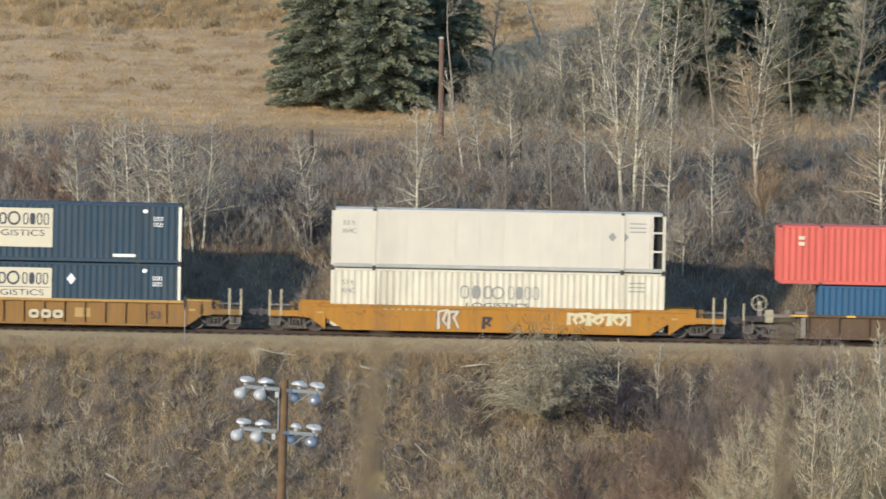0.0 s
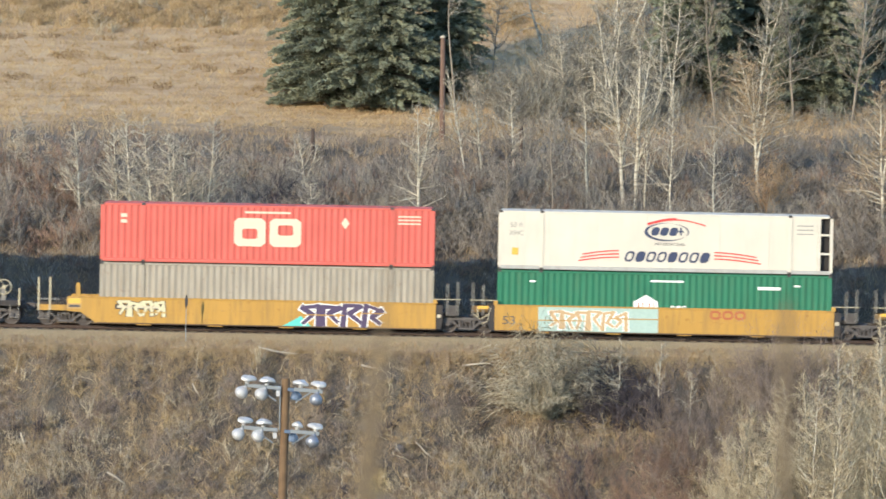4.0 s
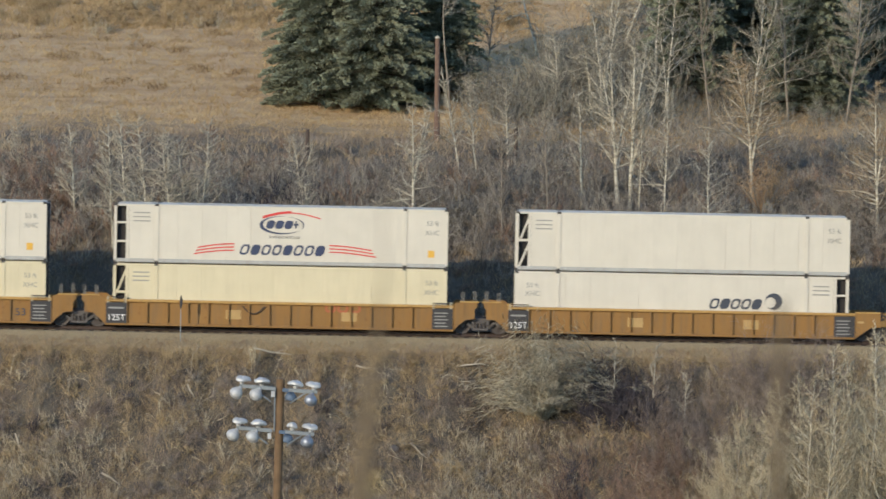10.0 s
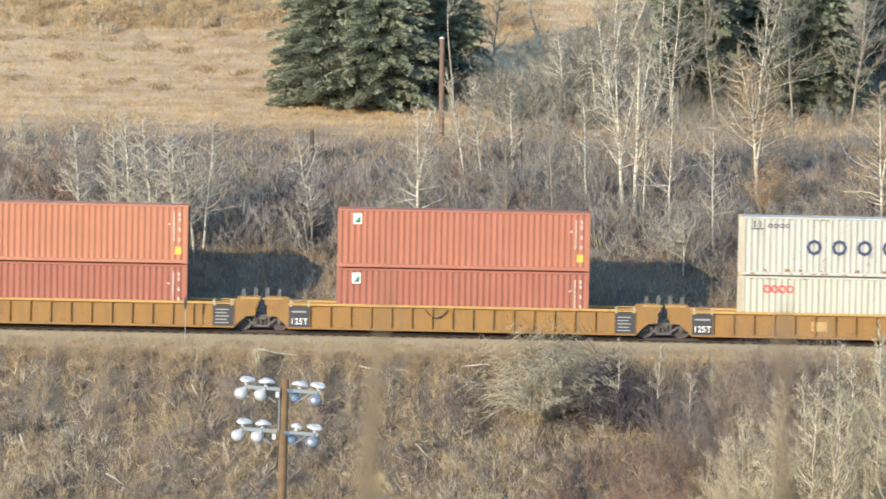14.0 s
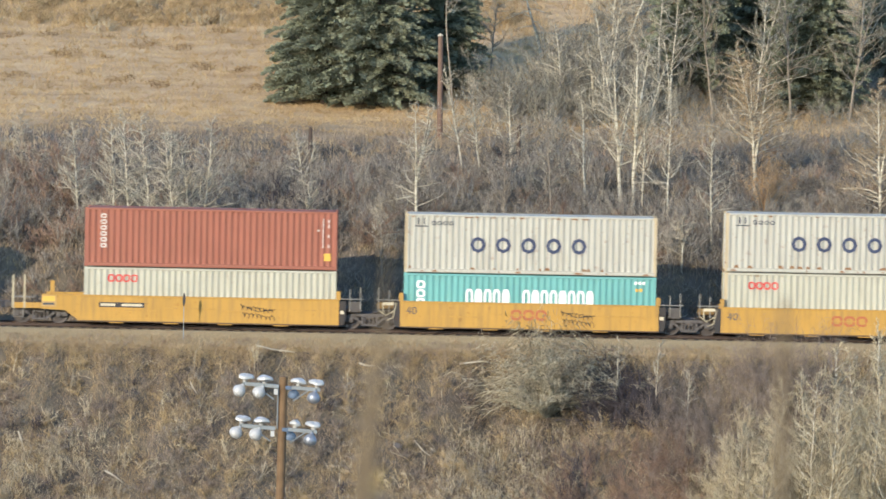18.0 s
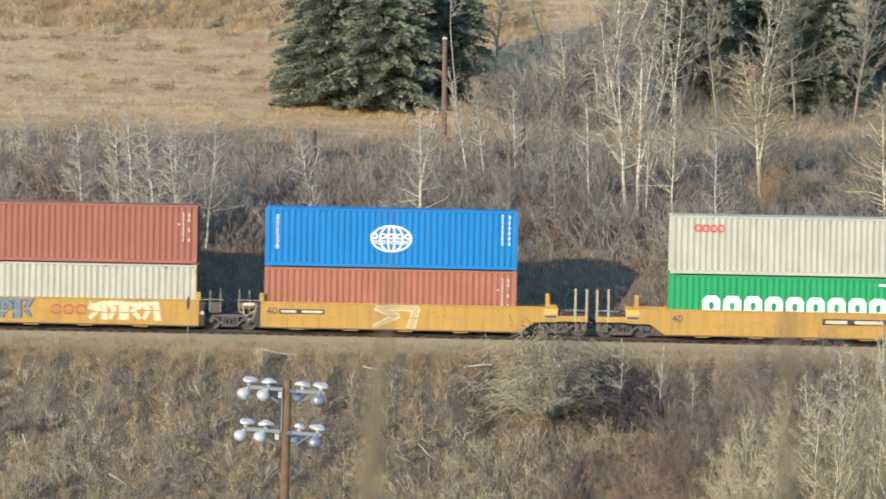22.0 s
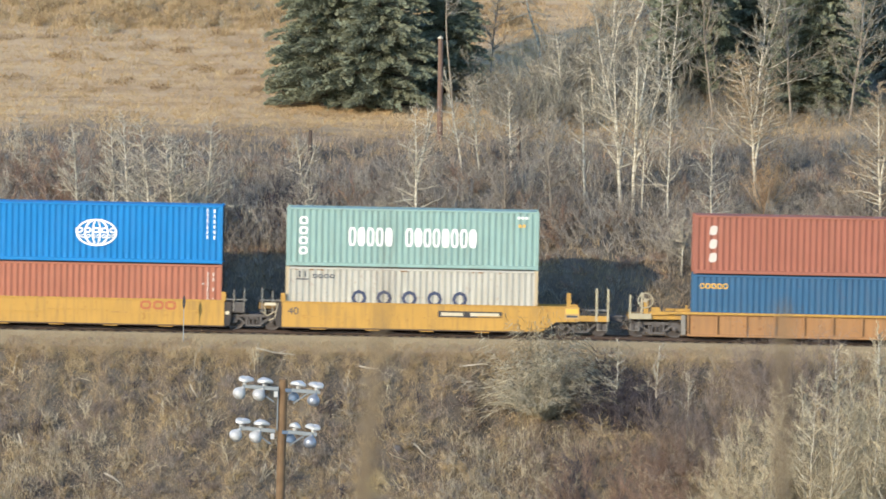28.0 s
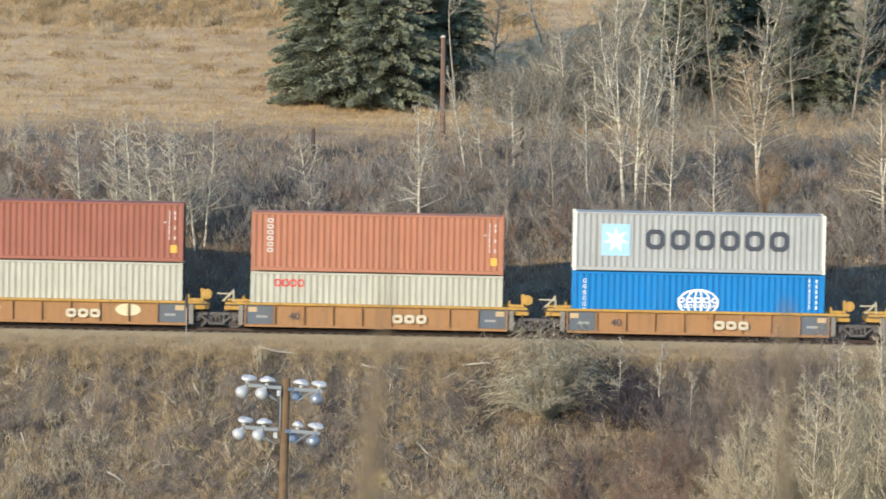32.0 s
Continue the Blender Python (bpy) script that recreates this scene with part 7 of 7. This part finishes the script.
def floodlight_pole():
    x, y = -5.93, -58.0
    z0 = float(hills(x, y))
    top = 1.72
    pole = new("floodlight_pole")
    pole.location = (x, y, z0)
    tagged(pole, "tall wooden floodlight pole with two steel arms below the track", "light pole")
    Geo().tube([(-0.18, 0, -0.5), (-0.05, 0, (top - z0) * 0.6), (0, 0, top - z0), (0.0, 0, top - z0 + 0.02)], [0.2, 0.175, 0.155, 0.11], 14).part("post", pole_wood, pole, "brown weathered wooden post")
    h = top - z0
    Geo().tube([(-0.2, -0.14, h - 1.95), (-0.19, -0.14, h - 0.35)], 0.03, 6).part("conduit", arm_steel, pole)
    lean = radians(3.8)
    for k, az in enumerate((h - 0.36, h - 1.95)):
        dx = -0.04 - 0.1 * k
        drop = lambda p, az=az, dx=dx: az - math.tan(lean) * (p - dx)

        def tilted(g, o, ang):
            """Turns the shape about y and sets it at o."""
            c, d = math.cos(ang), math.sin(ang)
            g.v = [(a * c + q * d + o[0], b + o[1], -a * d + q * c + o[2]) for a, b, q in g.v]
            return g

        for a, b in ((-1.5, -0.13), (0.36, 1.45)):
            tilted(Geo().box(a, b, -0.06, 0.06, -0.07, 0.07, 0.01), (dx, -0.16, az), lean).part("crossarm", arm_steel, pole, "grey steel crossarm")
        tilted(Geo().box(0.13, 0.36, -0.07, 0.07, -0.09, 0.05, 0.01), (dx, -0.16, az), lean).part("arm_clamp", glass_dark, pole, "dark clamp between post and arm")
        Geo().box(dx - 0.3, dx - 0.16, -0.28, -0.16, az - 0.3, az - 0.08, 0.01).part("junction_box", lamp_white, pole)
        for a, b in ((-0.3, -1.0), (0.42, 1.0)):
            Geo().tube([(dx + a, -0.18, drop(dx + a) - 0.5), (dx + b, -0.18, drop(dx + b) - 0.06)], 0.03, 6).part("brace", arm_steel, pole)
        for i, fx in enumerate((-1.42, -0.68, 0.6, 1.3)):
            lx, lz = dx + fx, drop(dx + fx)
            f = Geo().lathe([(0.07, 0.05), (0.09, 0.12), (0.06, 0.2)], (0, 0, 0), "z", 10)
            size = 0.7 if k == 1 and i == 2 else 1.0
            cap = Geo().lathe([(0.1, 0.17), (0.24, 0.18), (0.29, 0.21), (0.28, 0.28), (0.22, 0.33), (0.12, 0.36), (0.02, 0.365)], (0, 0, 0), "z", 20)
            cap.v = [(a * size * (1 + 0.17 * math.cos(3 * math.atan2(b, a) + i)), b * size, q + 0.025 * math.cos(2 * math.atan2(b, a) + 2 * i)) for a, b, q in cap.v]
            f.add(cap.v, cap.f)
            tilted(f, (lx, -0.14, lz), radians(6)).part("ballast_housing", lamp_white, pole, "white lobed ballast housing")
            if i == 2:
                d = Geo().lathe([(0.05, 0.02), (0.12, -0.02), (0.21, -0.12), (0.23, -0.26), (0.2, -0.32)], (0, 0, 0), "z", 14)
                tilted(d, (lx - 0.12, 0.12, lz - 0.1), radians(12)).part("floodlight", glass_dark, pole, "floodlight turned away")
            else:
                o = (lx - 0.04, -0.24, lz - 0.05)
                d = Geo().lathe([(0.05, 0.03), (0.08, -0.03), (0.15, -0.09), (0.23, -0.19), (0.25, -0.28), (0.235, -0.37), (0.17, -0.44), (0.08, -0.48), (0.02, -0.49)], (0, 0, 0), "z", 18)
                tilted(d, o, radians(34 if fx < 0 else 14)).part("floodlight", lamp_metal if fx > 0 else lamp_white, pole, "rounded floodlight reflector")
                Geo().tube([(lx, -0.2, lz), (o[0], o[1], o[2] + 0.03)], 0.035, 6).part("lamp_bracket", arm_steel, pole)


floodlight_pole()


def small_things():
    pole = new("utility_pole")
    pole.location = (-0.3, 33.0, float(hills(-0.3, 33)))
    tagged(pole, "old brown wooden utility pole without wires on the bank", "utility pole")
    Geo().tube([(0, 0, -0.5), (-0.03, 0, 3), (-0.06, 0, 5.6)], [0.16, 0.145, 0.13], 10).part("post", old_wood, pole)
    Geo().lathe([(0.15, 0), (0.15, 0.06), (0.03, 0.14)], (-0.06, 0, 5.58)).part("top_cap", pale_wood, pole, "pale pole top")
    for px, py, h in ((-7.2, 25.4, 1.7), (3.9, 25.8, 2.0)):
        ob = Geo().tube([(0, 0, -0.4), (0.02, 0.01, h * 0.6), (0.03, 0.0, h), (0.03, 0, h + 0.04)], [0.12, 0.11, 0.1, 0.06], 9).part("fence_post", spruce_bark)
        ob.location = (px, py, float(hills(px, py)))
        tagged(ob, "dark weathered wooden fence post on the bank", "fence post", "old fence posts")
    ob = new("marker_stake")
    ob.location = (-12.41, -2.6, -0.55)
    tagged(ob, "thin pale marker stake with a dark blade-shaped top beside the rails", "stake")
    Geo().box(-0.018, 0.018, -0.012, 0.012, -0.4, 1.62, 0.004).part("shaft", arm_steel, ob)
    Geo().prism([(0, 1.55), (0.07, 1.75), (0.085, 2.0), (0.03, 2.24), (-0.03, 2.2), (-0.07, 1.95), (-0.06, 1.7)], -0.03, -0.012).part("marker_blade", black_ink, ob, "dark blade-shaped marker")
    rnd = random.Random(8)
    for px, py, ln, rz, ry in ((-8.8, -5.2, 1.9, 12, 8), (-3.9, -5.5, 1.7, 6, 6), (0.9, -5.6, 1.4, -10, -8), (-15.4, -13.4, 2.4, 20, 34), (-1.2, -11.2, 1.2, 15, 40),
                               (-11.8, -8.0, 1.5, 40, 55), (12.8, -10.0, 1.8, -20, 30), (-19.6, -11.2, 1.6, 10, 70)):
        g = Geo()
        pts = [Vector((ln * t / 5, rnd.uniform(-0.06, 0.06), rnd.uniform(-0.05, 0.05))) for t in range(6)]
        g.tube(pts, [0.045, 0.042, 0.038, 0.03, 0.024, 0.015], 6)
        g.tube([pts[3], pts[3] + Vector((ln * 0.18, 0.1, 0.2))], [0.02, 0.008], 5)
        ob = g.part("fallen_branch", pale_wood)
        ob.rotation_euler = (0, radians(ry), radians(rz))
        ob.location = (px, py, float(hills(px, py)) + 0.3 + math.sin(radians(ry)) * ln * 0.4)
        tagged(ob, "bleached fallen branch lying in the embankment brush", "branch", "fallen branches")
    bm = bmesh.new()
    bmesh.ops.create_icosphere(bm, subdivisions=3, radius=0.22)
    for v in bm.verts:
        v.co *= 1 + 0.25 * noise.noise(v.co * 5)
    me = bpy.data.meshes.new("stone")
    bm.to_mesh(me), bm.free()
    me.materials.append(plain("dark_stone", "5a534c", 0.85, 0, 0.6, 5))
    ob = new("stone", me)
    ob.location = (-1.94, -11.4, float(hills(-1.94, -11.4)) + 0.2)
    tagged(ob, "round dark stone with a pale top in the brush", "stone")


small_things()


def near_stems():
    """Dry weeds a few steps before the camera, far out of focus."""
    stem = plain("dry_weed_stem", "6a5a42", 0.9, 0, 0.2, 20)
    leaf = plain("dry_weed_leaf", "c9b06c", 0.9, 0, 0.2, 20)
    for nm, y, pts, rs in (("weed_stalk", -254.0, [(-0.16, 13.3), (-0.10, 15.3), (-0.083, 15.7), (-0.076, 15.82), (-0.066, 15.9), (-0.062, 15.97), (-0.066, 16.05)], [0.014, 0.0115, 0.0105, 0.008, 0.0028, 0.001, 0.0006]),
                           ("weed_stalk", -254.0, [(0.42, 13.3), (0.39, 15.5), (0.383, 15.85), (0.384, 15.925)], [0.006, 0.006, 0.006, 0.004])):
        ob = Geo().tube([(p, y, q) for p, q in pts], rs, 7)
        w = new(nm)
        tagged(w, "dry brown weed stalk close before the camera", "weed", "dry weeds")
        ob.part("stem", stem, w)
        if pts[0][0] < 0:
            Geo().prism([(-0.098, 15.69), (-0.075, 15.705), (-0.05, 15.722), (-0.07, 15.712)], y - 0.004, y + 0.004).part("dry_leaf", leaf, w)


near_stems()


# ---------------------------------------------------------------- birds
BIRDS = []           # each bird with its start second, place and speeds
FLAPS = []


def bird(t0, x0, z0, vx, vz, beat):
    """A small dark bird flying across the valley towards the west, on beating wings."""
    dark = plain("dark_feathers", "3b3835", 0.85, 0, 0.3, 14)
    b = new("bird")
    tagged(b, "dark grey bird in level flight over the valley", "bird", "birds in flight")
    g = Geo().lathe([(0.012, -0.2), (0.035, -0.165), (0.042, -0.13), (0.05, -0.09), (0.065, -0.02), (0.055, 0.06), (0.03, 0.12), (0.012, 0.15)], (0, 0, 0), "z", 10)
    g.v = [(c, a, d) for a, d, c in g.v]
    g.part("body", dark, b)
    Geo().prism([(0.12, 0.012), (0.12, -0.012), (0.27, -0.01), (0.27, 0.004)], -0.035, 0.035).part("tail", dark, b)
    for s in (-1, 1):
        vs = [(x, s * y, z) for x, y, z in ((-0.09, 0, 0.01), (-0.1, 0.14, 0.012), (-0.03, 0.32, 0.006), (0.03, 0.31, 0.0), (0.06, 0.14, 0.0), (0.07, 0, 0.0))]
        vs += [(x, y, z - 0.012) for x, y, z in vs]
        w = Geo().add(vs, [tuple(range(6)), tuple(range(11, 5, -1))] + [(k, k + 6, (k + 1) % 6 + 6, (k + 1) % 6) for k in range(6)]).part("wing", dark, b)
        FLAPS.append((w, s, beat))
    BIRDS.append((b, t0, x0, z0, vx, vz))


bird(23.9, 16.13, 5.94, -17.36, 0.5, 0)
bird(23.9, 15.48, 4.96, -17.33, 0.71, 1)
bird(21.5, 15.36, 5.41, -17.54, 0.3, 0)


# ---------------------------------------------------------------- the train's travel
def travelled(t):
    """Metres that the train has gone to the left after t seconds; it slows a little."""
    keys = ((0, 0.0), (2, 27.33), (4, 54.46), (6, 81.44), (8, 108.32), (10, 135.14), (12, 161.93), (14, 188.7), (16, 215.46), (18, 242.2), (20, 268.92),
            (22, 295.6), (24, 322.23), (26, 348.78), (28, 375.24), (30, 401.57), (32, 427.74))
    return float(np.interp(t, [k[0] for k in keys], [k[1] for k in keys]))


def motions():
    for ob, x0, y0, z0 in TRAIN:
        walk(ob, [(t, pose(x0 - travelled(t), y0, z0)) for t in range(0, 33, 2)])
    for b, t0, x0, z0, vx, vz in BIRDS:
        walk(b, [(t, pose(x0 + vx * (t - t0), -60, z0 + vz * min(max(t - t0, -0.5), 2.5))) for t in (0, 8, 16, t0 - 0.5, t0 + 0.5, t0 + 1.5, t0 + 2.5, 32)])
    for w, s, beat in FLAPS:
        walk(w, [(i / 10, pose(0, s * 0.04, 0.02, s * (38 if (i + beat) % 2 else -30))) for i in range(321)])
    keyed = {}
    for w, k in WHEELSETS:
        if k not in keyed:
            walk(w, [(i / 30, pose(k, 0, 0.42) @ Matrix.Rotation(-travelled(i / 30) / 0.42, 4, "Y")) for i in range(961)])
            keyed[k] = w
        else:
            w.rotation_mode = "QUATERNION"
            w.animation_data_create()
            w.animation_data.action = keyed[k].animation_data.action
            w.animation_data.action_slot = keyed[k].animation_data.action_slot


motions()
